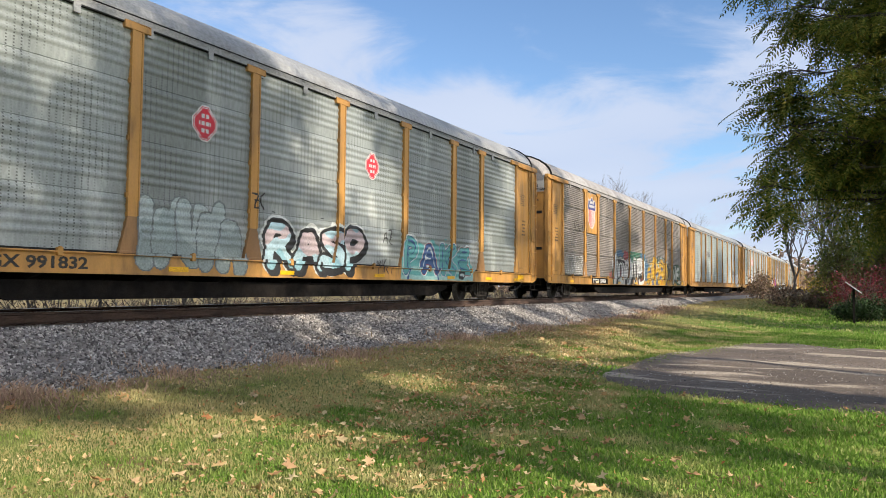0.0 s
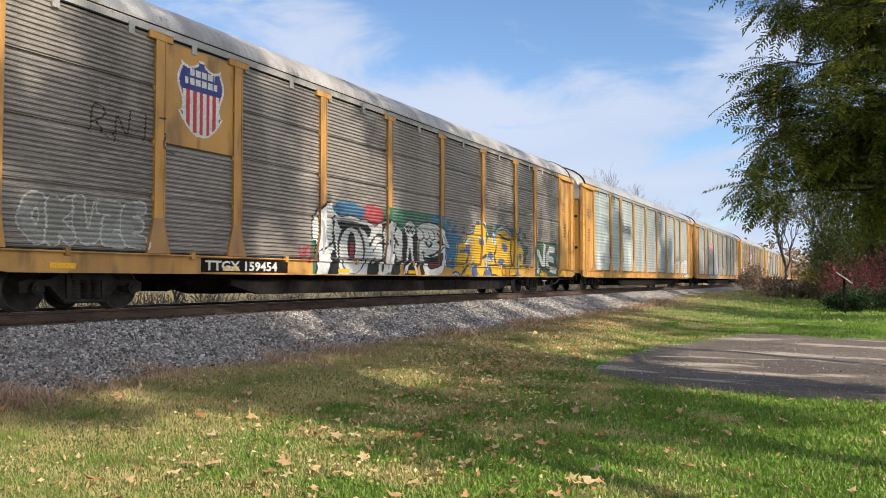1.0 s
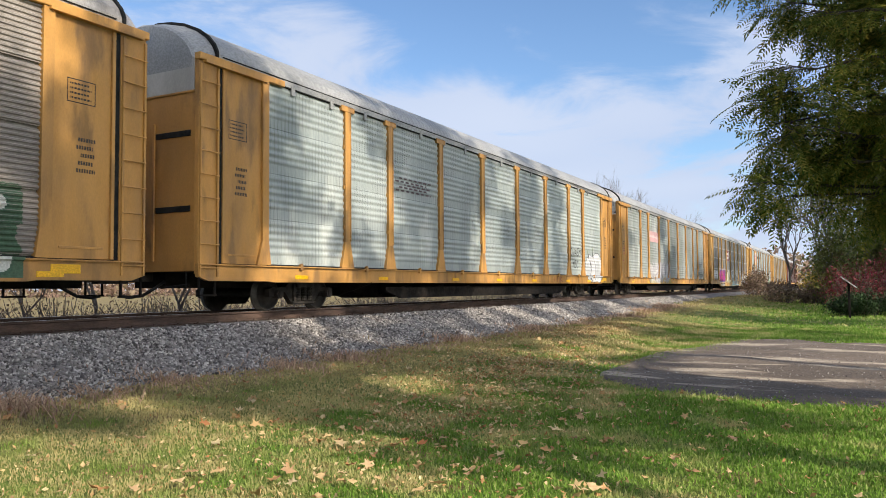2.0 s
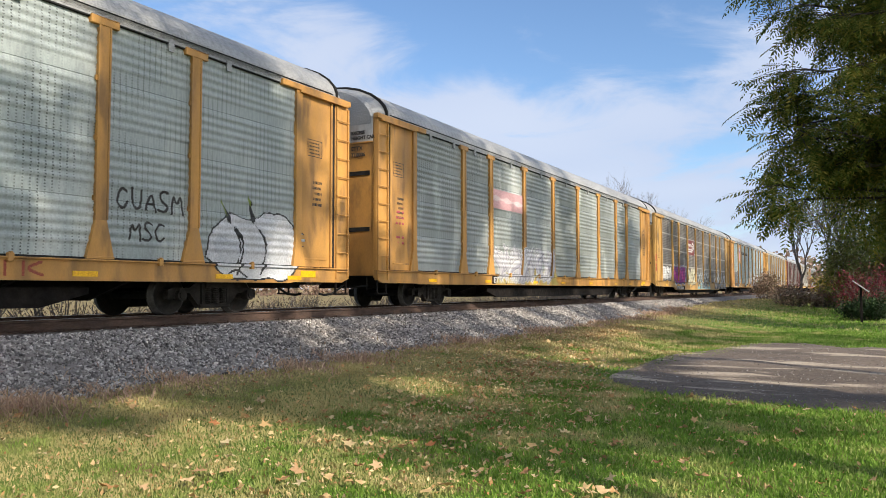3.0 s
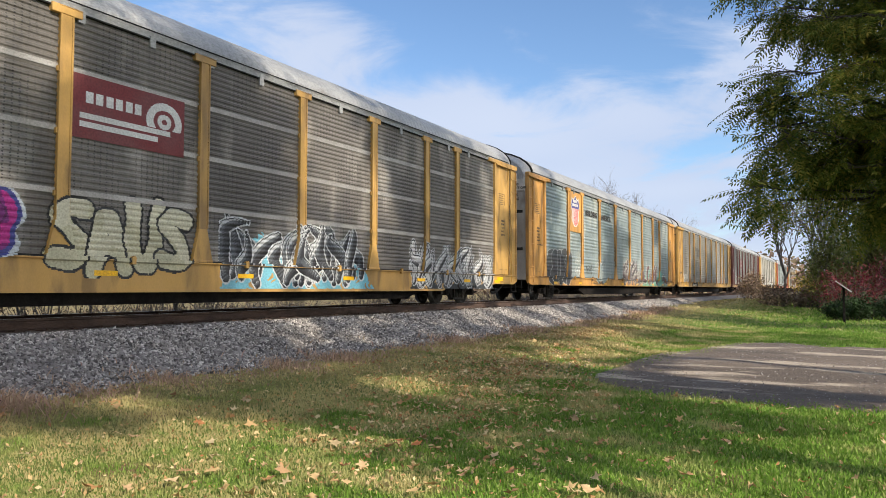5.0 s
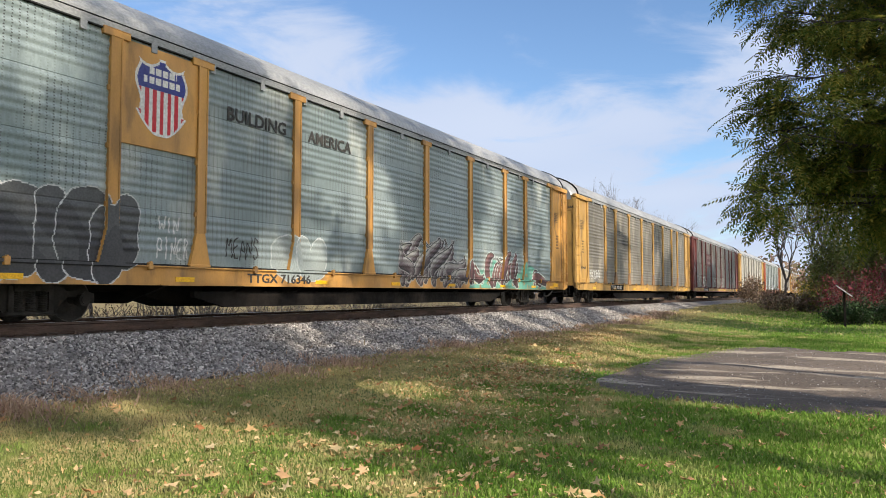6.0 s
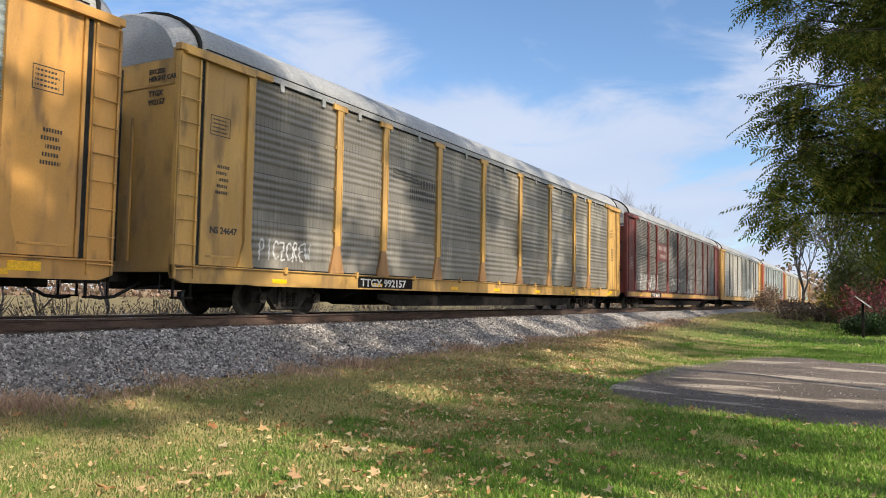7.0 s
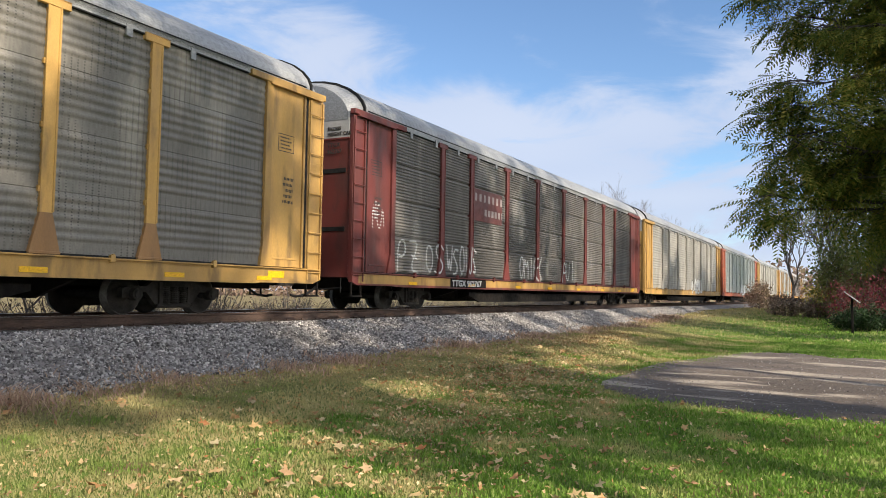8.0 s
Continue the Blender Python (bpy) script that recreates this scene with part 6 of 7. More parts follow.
def build_grass():
    rng = np.random.default_rng(3)
    k = 460000
    y = 2.3 + 27 * rng.random(k) ** 1.8
    x = -8.8 + (10.5 + 0.05 * y) * rng.random(k)
    far = 22000
    y[:far] = 28 + 46 * rng.random(far) ** 1.3
    x[:far] = -9.5 + 14 * rng.random(far)
    fringe = np.clip((x + 6.8) / 2.8, 0, 1) * (x < -2.5) * np.clip(1 - np.abs(y - 14.2) / 2.4, 0, 1)
    keep = ~on_drive(x + rng.normal(0, 0.32, k), y + rng.normal(0, 0.42, k)) & (rng.random(k) > 0.92 * fringe) & (x > toe_x(y) + rng.normal(0.05, 0.12, k))
    # thin and short where the ground is worn
    worn = 0.5 + 0.5 * np.sin(0.8 * x + 1.3 * np.sin(0.5 * y)) * np.sin(0.6 * y + 0.9 * np.sin(0.7 * x))
    bare = np.clip((-3.0 - x) / 4, 0, 1) * worn
    keep &= rng.random(k) > 0.65 * bare
    x, y, bare = x[keep], y[keep], bare[keep]
    z = ground_z(x, y)
    h = (0.022 + 0.034 * rng.random(len(x)) ** 1.6) * (1 - 0.45 * bare) * (1 + 0.035 * np.maximum(0, y - 4))
    a = rng.random(len(x)) * 2 * np.pi
    w = 0.0026 + 0.0007 * y
    lean = 0.75 * h * rng.random(len(x))
    b = rng.random(len(x)) * 2 * np.pi
    p = np.stack([x, y, z - 0.006], -1)
    dx = np.stack([np.cos(a) * w, np.sin(a) * w, 0 * w], -1)
    tip = p + np.stack([np.cos(b) * lean, np.sin(b) * lean, h], -1)
    mid = p + np.stack([np.cos(b) * lean * 0.3, np.sin(b) * lean * 0.3, h * 0.55], -1)
    v = np.stack([p - dx, p + dx, mid + dx * 0.8, tip, mid - dx * 0.8], 1).reshape(-1, 3)
    i = np.arange(len(x))[:, None] * 5
    tri = np.concatenate([i + np.array([[0, 1, 2]]), i + np.array([[0, 2, 4]]), i + np.array([[4, 2, 3]])])
    tagged(hang("grass", mesh_arrays("grass", v, tri, BLADE), BLADE), "short green mown grass with yellowed patches", "grass", kind="stuff")
    # tall dead weeds along the toe of the stones
    k = 26000
    y = 3 + 40 * rng.random(k) ** 1.6
    clump = np.clip(0.5 + 0.5 * np.sin(2.1 * y) * np.sin(0.83 * y + 1) + 0.3 * np.sin(5.3 * y), 0, 1) ** 2
    x = toe_x(y) + rng.normal(0.32, 0.36, k) + 0.1
    ok = rng.random(k) < 0.12 + 0.75 * clump
    x, y, clump = x[ok], y[ok], clump[ok]
    z = np.maximum(ground_z(x, y), ballast_z(x))
    h = (0.04 + 0.17 * rng.random(len(x)) ** 2) * (0.45 + 0.7 * clump)
    a, b = rng.random(len(x)) * 6.28, rng.random(len(x)) * 6.28
    lean = h * (0.2 + 1.6 * rng.random(len(x)))
    w = 0.004 + 0.0005 * y
    p = np.stack([x, y, z - 0.01], -1)
    dx = np.stack([np.cos(a) * w, np.sin(a) * w, 0 * w], -1)
    mid = p + np.stack([np.cos(b) * lean * 0.35, np.sin(b) * lean * 0.35, h * 0.7], -1)
    tip = p + np.stack([np.cos(b) * lean, np.sin(b) * lean, h], -1)
    v = np.stack([p - dx, p + dx, mid + dx, tip, mid - dx], 1).reshape(-1, 3)
    i = np.arange(len(x))[:, None] * 5
    tri = np.concatenate([i + np.array([[0, 1, 2]]), i + np.array([[0, 2, 4]]), i + np.array([[4, 2, 3]])])
    tagged(hang("dry_weeds", mesh_arrays("dry_weeds", v, tri, STRAW), STRAW), "dead straw-coloured weeds along the ballast edge", "weeds", kind="stuff")


def turned(rng, k):
    """Random rotation matrices."""
    q = rng.normal(size=(k, 4))
    q /= np.linalg.norm(q, axis=1)[:, None]
    w, x, y, z = q.T
    return np.stack([1 - 2 * (y * y + z * z), 2 * (x * y - z * w), 2 * (x * z + y * w), 2 * (x * y + z * w), 1 - 2 * (x * x + z * z), 2 * (y * z - x * w), 2 * (x * z - y * w), 2 * (y * z + x * w), 1 - 2 * (x * x + y * y)], -1).reshape(-1, 3, 3)


def build_stones():
    rng = np.random.default_rng(11)
    k = 120000
    y = 2.5 + 52 * rng.random(k) ** 1.9
    x = -10.35 + 2.6 * rng.random(k)
    ok = x < toe_x(y) + rng.normal(0.12, 0.16, k)
    x, y = x[ok], y[ok]
    k = len(x)
    z = np.maximum(ballast_z(x), ground_z(x, y)) + 0.008
    r = (0.015 + 0.022 * rng.random(k)) * (1 + 0.012 * y)
    base = np.array([(1, 0, 0), (-1, 0, 0), (0, 1, 0), (0, -1, 0), (0, 0, 1), (0, 0, -1)], float)
    shape = base[None] * (0.6 + 0.7 * rng.random((k, 6, 1))) + rng.normal(0, 0.22, (k, 6, 3))
    v = np.einsum("kij,knj->kni", turned(rng, k), shape) * r[:, None, None]
    v += np.stack([x, y, z], -1)[:, None]
    i = np.arange(k)[:, None] * 6
    f = np.concatenate([i + np.array([t]) for t in ((0, 2, 4), (2, 1, 4), (1, 3, 4), (3, 0, 4), (2, 0, 5), (1, 2, 5), (3, 1, 5), (0, 3, 5))])
    tagged(hang("ballast_stones", mesh_arrays("ballast_stones", v.reshape(-1, 3), f, CHIP), CHIP), "loose grey and pale crushed stones on the bank", "ballast", kind="stuff")


def build_fallen():
    rng = np.random.default_rng(21)
    k = 1700
    y = 3 + 15 * rng.random(k) ** 1.3
    x = -8 + 9.5 * rng.random(k)
    drift = np.exp(-((x + 3.9 - 0.28 * (9 - y)) / 1.5) ** 2)
    ok = (rng.random(k) < 0.22 + 0.78 * drift) & ~on_drive(x, y) & (x > -7.6)
    x, y = x[ok], y[ok]
    k = len(x)
    pts = []
    for a in range(10):
        r = (1.0, 0.45)[a % 2] * (0.75 if a == 5 else 1)
        pts.append((r * math.cos(a * 0.628), r * math.sin(a * 0.628), 0.12 if a % 2 == 0 else 0.0))
    shape = np.array(pts)[None] * (0.030 + 0.045 * rng.random((k, 1, 1)))
    shape[:, :, 2] += 0.012 * rng.normal(size=(k, 10))
    ang = rng.random(k) * 6.28
    tilt = rng.normal(0, 0.35, k)
    c, s = np.cos(ang), np.sin(ang)
    ct, st = np.cos(tilt), np.sin(tilt)
    o = np.zeros(k)
    rot = np.stack([c, -s * ct, s * st, s, c * ct, -c * st, o, st, ct], -1).reshape(-1, 3, 3)
    v = np.einsum("kij,knj->kni", rot, shape) + np.stack([x, y, ground_z(x, y) + 0.062], -1)[:, None]
    mid = v.mean(1, keepdims=True) - np.array([0, 0, 0.006])
    v = np.concatenate([v, mid], 1)
    i = np.arange(k)[:, None] * 11
    f = np.concatenate([i + np.array([(10, a, (a + 1) % 10)]) for a in range(10)])
    tagged(hang("fallen_leaves", mesh_arrays("fallen_leaves", v.reshape(-1, 3), f, FALLEN), FALLEN), "curled tan and yellow fallen leaves on the lawn", "leaves", kind="stuff")


def build_litter():
    """Small bits of dead leaf and stalk lying in the grass."""
    rng = np.random.default_rng(41)
    k = 16000
    y = 2.8 + 20 * rng.random(k) ** 1.5
    x = -8.3 + 10 * rng.random(k)
    drift = 0.25 + 0.75 * np.exp(-((x + 4.6 - 0.25 * (9 - y)) / 2.2) ** 2)
    ok = (rng.random(k) < drift) & ~on_drive(x, y)
    x, y = x[ok], y[ok]
    # drifts of brown leaves near the bank
    for cx, cy, sx, sy, m in ((-6.9, 22.5, 0.5, 2.4, 2600), (-5.4, 12.6, 0.55, 1.6, 1600), (-4.4, 9.0, 0.7, 1.3, 900)):
        x = np.concatenate([x, rng.normal(cx, sx, m)])
        y = np.concatenate([y, rng.normal(cy, sy, m)])
    k = len(x)
    shape = np.array([(-1, 0, 0), (0, -0.5, 0.2), (1, 0, 0), (0, 0.5, 0.2)])[None] * (0.008 + 0.018 * rng.random((k, 1, 1)) ** 2) * (1 + 0.05 * y)[:, None, None]
    v = np.einsum("kij,knj->kni", turned(rng, k), shape) + np.stack([x, y, ground_z(x, y) + 0.035], -1)[:, None]
    f = np.arange(k)[:, None] * 4 + np.array([[0, 1, 2, 3]])
    tagged(hang("leaf_litter", mesh_arrays("leaf_litter", v.reshape(-1, 3), f, FALLEN), FALLEN), "small brown and tan leaf bits scattered in the grass", "leaf litter", kind="stuff")


def build_gravel():
    """Small loose stones and leaf crumbs on the old asphalt."""
    rng = np.random.default_rng(51)
    k = 16000
    x, y = -6.8 + 11.3 * rng.random(k), 10.2 + 14 * rng.random(k)
    tip = np.clip((x + 6.8) / 2.8, 0, 1) * (x < -2.5) * np.clip(1 - np.abs(y - 14.2) / 2.4, 0, 1)
    ok = on_drive(x + rng.normal(0, 0.25, k), y + rng.normal(0, 0.25, k)) & (rng.random(k) < 0.45) | (rng.random(k) < 0.9 * tip)
    x, y = x[ok], y[ok]
    k = len(x)
    base = np.array([(1, 0, 0), (-1, 0, 0), (0, 1, 0), (0, -1, 0), (0, 0, 0.7), (0, 0, -0.7)], float)
    v = np.einsum("kij,knj->kni", turned(rng, k), base[None] * (0.6 + 0.7 * rng.random((k, 6, 1)))) * (0.006 + 0.011 * rng.random(k) ** 2)[:, None, None]
    v += np.stack([x, y, ground_z(x, y) + 0.036], -1)[:, None]
    i = np.arange(k)[:, None] * 6
    f = np.concatenate([i + np.array([t]) for t in ((0, 2, 4), (2, 1, 4), (1, 3, 4), (3, 0, 4), (2, 0, 5), (1, 2, 5), (3, 1, 5), (0, 3, 5))])
    tagged(hang("gravel", mesh_arrays("gravel", v.reshape(-1, 3), f, CHIP), CHIP), "loose gravel over the old asphalt and its frayed edge", "gravel", kind="stuff")


build_gravel()
build_litter()
build_grass()
build_stones()
build_fallen()


# ---- trees and shrubs ----
def compound_leaf(pairs=6, length=0.32, leaflet=0.09, width=0.031):
    """A feather-shaped leaf of many leaflets along +x, drooping."""
    v, f = [], []
    for i in range(pairs):
        t = 0.18 + 0.82 * i / (pairs - 1)
        x, z = length * t, -0.10 * length * t * t * 2
        for s in (-1, 1):
            k = len(v)
            size = leaflet * (0.75 + 0.5 * math.sin(math.pi * (0.15 + 0.75 * t)))
            d = (0.45 * size, s * 0.85 * size, -0.25 * size)
            v += [(x, 0, z), (x + d[0] * 0.5 - width / 2, d[1] * 0.5, z + d[2] * 0.35), (x + d[0], d[1], z + d[2]), (x + d[0] * 0.5 + width / 2, d[1] * 0.5, z + d[2] * 0.35)]
            f.append((k, k + 1, k + 2, k + 3))
    k = len(v)
    z = -0.2 * length
    v += [(length, 0, z), (length + leaflet * 0.5, width / 2, z - 0.01), (length + leaflet, 0, z - 0.04), (length + leaflet * 0.5, -width / 2, z - 0.01)]
    f.append((k, k + 1, k + 2, k + 3))
    return np.array(v), np.array(f)


def strew(name, template, places, heads, rng, mat, parent, scale=(0.75, 1.25), smooth=False):
    """Copies of a small template at the places, each heading its own way, joined into one crown."""
    tv, tf = template
    k = len(places)
    h = np.asarray(heads, float)
    h /= np.linalg.norm(h, axis=1)[:, None] + 1e-9
    up = np.tile(np.array([0, 0, 1.0]), (k, 1)) + rng.normal(0, 0.45, (k, 3))
    yv = np.cross(up, h)
    yv /= np.linalg.norm(yv, axis=1)[:, None] + 1e-9
    zv = np.cross(h, yv)
    rot = np.stack([h, yv, zv], -1) * rng.uniform(*scale, (k, 1, 1))
    v = np.einsum("kij,nj->kni", rot, tv) + np.asarray(places)[:, None]
    f = np.arange(k)[:, None, None] * len(tv) + tf[None]
    me = mesh_arrays(name, v.reshape(-1, 3), f.reshape(-1, tf.shape[1]), mat, smooth)
    return hang(name, me, mat, parent)


def limb(bm, pts, r0, r1, sides=7):
    n = len(pts) - 1
    for i in range(n):
        rod(bm, pts[i], pts[i + 1], r0 + (r1 - r0) * i / n, sides, r0 + (r1 - r0) * (i + 1) / n)


def bend(rng, a, b, sag=0.0, wild=0.12, n=6):
    """A crooked line from a to b that arches up and droops to its tip."""
    a, b = Vector(a), Vector(b)
    d = (b - a).length
    out = []
    for i in range(n + 1):
        t = i / n
        p = a.lerp(b, t) + Vector((0, 0, sag * d * math.sin(math.pi * t) * (1 - 0.3 * t)))
        if 0 < i < n:
            p += Vector([rng.gauss(0, wild * d / n) for _ in range(3)])
        out.append(p)
    return out


def leafy_tree(name, label, foot, height, limbs, leaf_mat, template, seed, per_twig=7, twigs=6, subs=7, trunk_r=0.22, twig_len=0.55, sub_len=1.1):
    """A trunk, limbs to given tips, side branches and twigs, with leaves along the twigs."""
    rng, nrg = random.Random(seed), np.random.default_rng(seed)
    tree = tagged(new(name), label, "tree")
    foot = Vector(foot)
    bm = bmesh.new()
    top = foot + Vector((rng.uniform(-0.4, 0.4), rng.uniform(-0.4, 0.4), height))
    stem = bend(rng, foot - Vector((0, 0, 0.3)), top, 0, 0.10, 8)
    limb(bm, stem, trunk_r, trunk_r * 0.35, 12)
    rod(bm, foot - Vector((0, 0, 0.15)), foot + Vector((0, 0, 0.35)), trunk_r * 1.6, 12, trunk_r)
    part("trunk", bm, BARK, tree)
    places, heads = [], []
    bm = bmesh.new()
    for tip in limbs:
        tip = Vector(tip)
        k = min(7, max(2, int((tip.z - foot.z) / height * 8) - 1))
        base = stem[k]
        line = bend(rng, base, tip, 0.10, 0.16, 8)
        d = (tip - base).length
        limb(bm, line, 0.02 + 0.012 * d, 0.008)
        for s in range(subs):
            t = 0.3 + 0.7 * (s + rng.random()) / subs
            i = min(7, int(t * 8))
            p = line[i].lerp(line[i + 1], t * 8 - i) if i < 8 else line[-1]
            way = (line[i + 1] - line[i]).normalized() * 0.8 + Vector((rng.uniform(-1, 1), rng.uniform(-1, 1), rng.uniform(-0.5, 0.45)))
            q = p + way.normalized() * sub_len * rng.uniform(0.5, 1.15) * (1.1 - 0.4 * t)
            sub = bend(rng, p, q, 0.05, 0.2, 4)
            limb(bm, sub, 0.016, 0.006, 5)
            for w in range(twigs):
                u = (w + 0.7 + 0.3 * rng.random()) / twigs
                j = min(3, int(u * 4))
                a = sub[j].lerp(sub[j + 1], u * 4 - j)
                way = (sub[j + 1] - sub[j]).normalized() + Vector((rng.uniform(-1, 1), rng.uniform(-1, 1), rng.uniform(-0.7, 0.35)))
                b = a + way.normalized() * twig_len * rng.uniform(0.5, 1.1)
                rod(bm, a, b, 0.005, 4, 0.003)
                for g in range(per_twig):
                    e = (g + 1) / per_twig
                    places.append(a.lerp(b, e))
                    heads.append((b - a).normalized() + Vector((rng.uniform(-1, 1), rng.uniform(-1, 1), rng.uniform(-1.1, 0.2))))
    part("limb", bm, BARK, tree)
    strew("crown", template, np.array(places), np.array(heads), nrg, leaf_mat, tree)
    return tree


def build_big_trees():
    leaf = compound_leaf(8, 0.34, 0.066, 0.024)
    tips = [(-1.05, 10.5, 1.72), (-0.85, 10.9, 1.62), (-0.75, 10.4, 1.9), (-0.3, 10.9, 2.1), (-0.85, 10.5, 2.5), (-0.45, 10.0, 2.35), (-0.55, 10.7, 2.75), (-1.0, 10.4, 2.2), (-0.9, 10.7, 2.85), (-0.5, 10.4, 3.1), (-0.1, 11.0, 2.7),
            (-0.85, 10.5, 4.05), (-0.95, 10.8, 4.45), (-1.0, 10.3, 4.9), (-0.6, 10.9, 4.3), (-0.55, 10.2, 3.75), (-0.9, 10.8, 5.4), (-0.3, 10.5, 3.6), (-0.1, 10.6, 4.1), (0.2, 10.4, 4.6), (-0.4, 10.4, 5.2), (-0.2, 10.9, 5.8),
            (0.1, 10.8, 3.2), (0.5, 10.8, 3.5), (0.6, 10.2, 2.5), (0.3, 10.9, 2.0), (1.0, 11.4, 2.2), (0.9, 10.6, 4.9), (1.2, 11.2, 4.2),
            (1.5, 11.0, 3.0), (0.6, 10.6, 4.9), (1.0, 10.9, 5.4), (1.2, 11.2, 3.7), (0.5, 11.3, 5.2), (1.6, 10.6, 4.6), (1.7, 11.2, 2.4), (1.0, 10.7, 2.9), (1.2, 10.4, 2.1),
            (-0.2, 12.0, 6.2), (1.2, 9.6, 6.0), (-1.6, 11.2, 6.6), (-2.2, 12.6, 7.4), (0.2, 14.4, 7.6), (3.0, 15.0, 6.5), (6.5, 14.5, 6.0), (7.5, 11, 6.5), (6.0, 8.0, 6.2), (3.4, 7.2, 6.8), (4.8, 12, 9.6), (2.2, 11, 9.0)]
    tips = [(x + (0.22 if z > 3.2 else 0.05 if z > 2 else 0.32), y, z) if x < 2 else (x, y, z) for x, y, z in tips]
    leafy_tree("walnut_tree", "spreading green-leaved tree with feathery drooping leaves beside the driveway", (4.7, 11.6, -1.05), 8.2, tips, LEAF, leaf, 8, per_twig=8, twigs=7, subs=8, twig_len=0.42, sub_len=0.75)
    # tall unseen trees behind and beside the viewer; they throw the dappled shade
    big = compound_leaf(4, 0.55, 0.20, 0.09)
    rng = random.Random(77)
    for foot, height, reach, low, count, seed in SHADE:
        tips = []
        for i in range(count):
            a, u = rng.uniform(0, 2 * math.pi), rng.random()
            z = foot[2] + low + (height + 2 - low) * u
            r = reach * (0.45 + 0.6 * rng.random()) * (1 - 0.55 * max(0, u - 0.4))
            tips.append((foot[0] + r * math.cos(a), foot[1] + r * math.sin(a), z))
        leafy_tree("shade_tree", "tall leafy tree out of view, placed to shade lawn and train", foot, height, tips, SHADELEAF, big, seed, per_twig=4, twigs=7, subs=6, trunk_r=0.24, twig_len=0.6, sub_len=1.5)


# the last three are added only to keep sky light off the near train
SHADE = [((12.0, 2.6, -1.1), 17.0, 3.6, 14.0, 11, 4), ((10.5, 5.2, -1.1), 19.0, 4.2, 10.8, 30, 9), ((11.5, 13.5, -1.1), 20.0, 4.6, 12.5, 21, 12), ((11.0, 22.5, -1.1), 19.0, 4.6, 11.0, 16, 13),
         ((14.0, 32.0, -1.0), 20.0, 4.4, 6.0, 24, 15), ((12.5, 45.0, -1.0), 20.0, 4.2, 4.0, 26, 17), ((8.0, -9.0, -1.1), 18.0, 5.0, 5.0, 34, 18), ((-2.0, -11.0, -1.1), 17.0, 5.0, 4.0, 34, 19), ((20.0, -13.0, -1.1), 16.0, 4.5, 3.5, 26, 20)]
build_big_trees()


def shrub(name, label, foot, size, height, mat, seed, leaves=1500, leaf=0.10, stems=30, category="shrub"):
    """Many stems from the foot with small leaves in an uneven mound."""
    rng, nrg = random.Random(seed), np.random.default_rng(seed)
    ob = tagged(new(name), label, category)
    foot = Vector(foot)
    bm = bmesh.new()
    ends = []
    for i in range(stems):
        a, r = rng.uniform(0, 6.28), rng.random() ** 0.6
        tip = foot + Vector((size[0] * r * math.cos(a), size[1] * r * math.sin(a), height * (1.05 - 0.55 * r * r) * rng.uniform(0.6, 1.0)))
        base = foot + Vector((0.5 * size[0] * r * math.cos(a), 0.5 * size[1] * r * math.sin(a), -0.05))
        line = bend(rng, base, tip, 0.0, 0.15, 4)
        limb(bm, line, 0.02, 0.006, 4)
        ends.append(line)
        for k in range(3):
            p = line[2 + k % 2]
            rod(bm, p, p + Vector((rng.uniform(-0.5, 0.5), rng.uniform(-0.5, 0.5), rng.uniform(0.1, 0.6))) * 0.3 * height, 0.007, 4, 0.003)
    part("stem", bm, TWIG, ob)
    pl = []
    for i in range(leaves):
        line = ends[i % stems]
        u = 1.0 + 3.0 * rng.random() ** 0.7
        j = min(3, int(u))
        p = line[j].lerp(line[j + 1], u - j)
        pl.append(p + Vector((rng.gauss(0, 0.10 * size[0] + 0.05), rng.gauss(0, 0.10 * size[1] + 0.05), rng.gauss(0, 0.09 * height))))
    pl = np.array(pl)
    pl[:, 2] = np.maximum(pl[:, 2], foot.z + 0.03)
    t = (np.array([(0, 0, 0), (0.5, 0.28, 0.05), (1, 0, 0), (0.5, -0.28, 0.05)]) * leaf, np.array([(0, 1, 2, 3)]))
    strew("foliage", t, pl, nrg.normal(size=(leaves, 3)), nrg, mat, ob, (0.6, 1.5))
    return ob


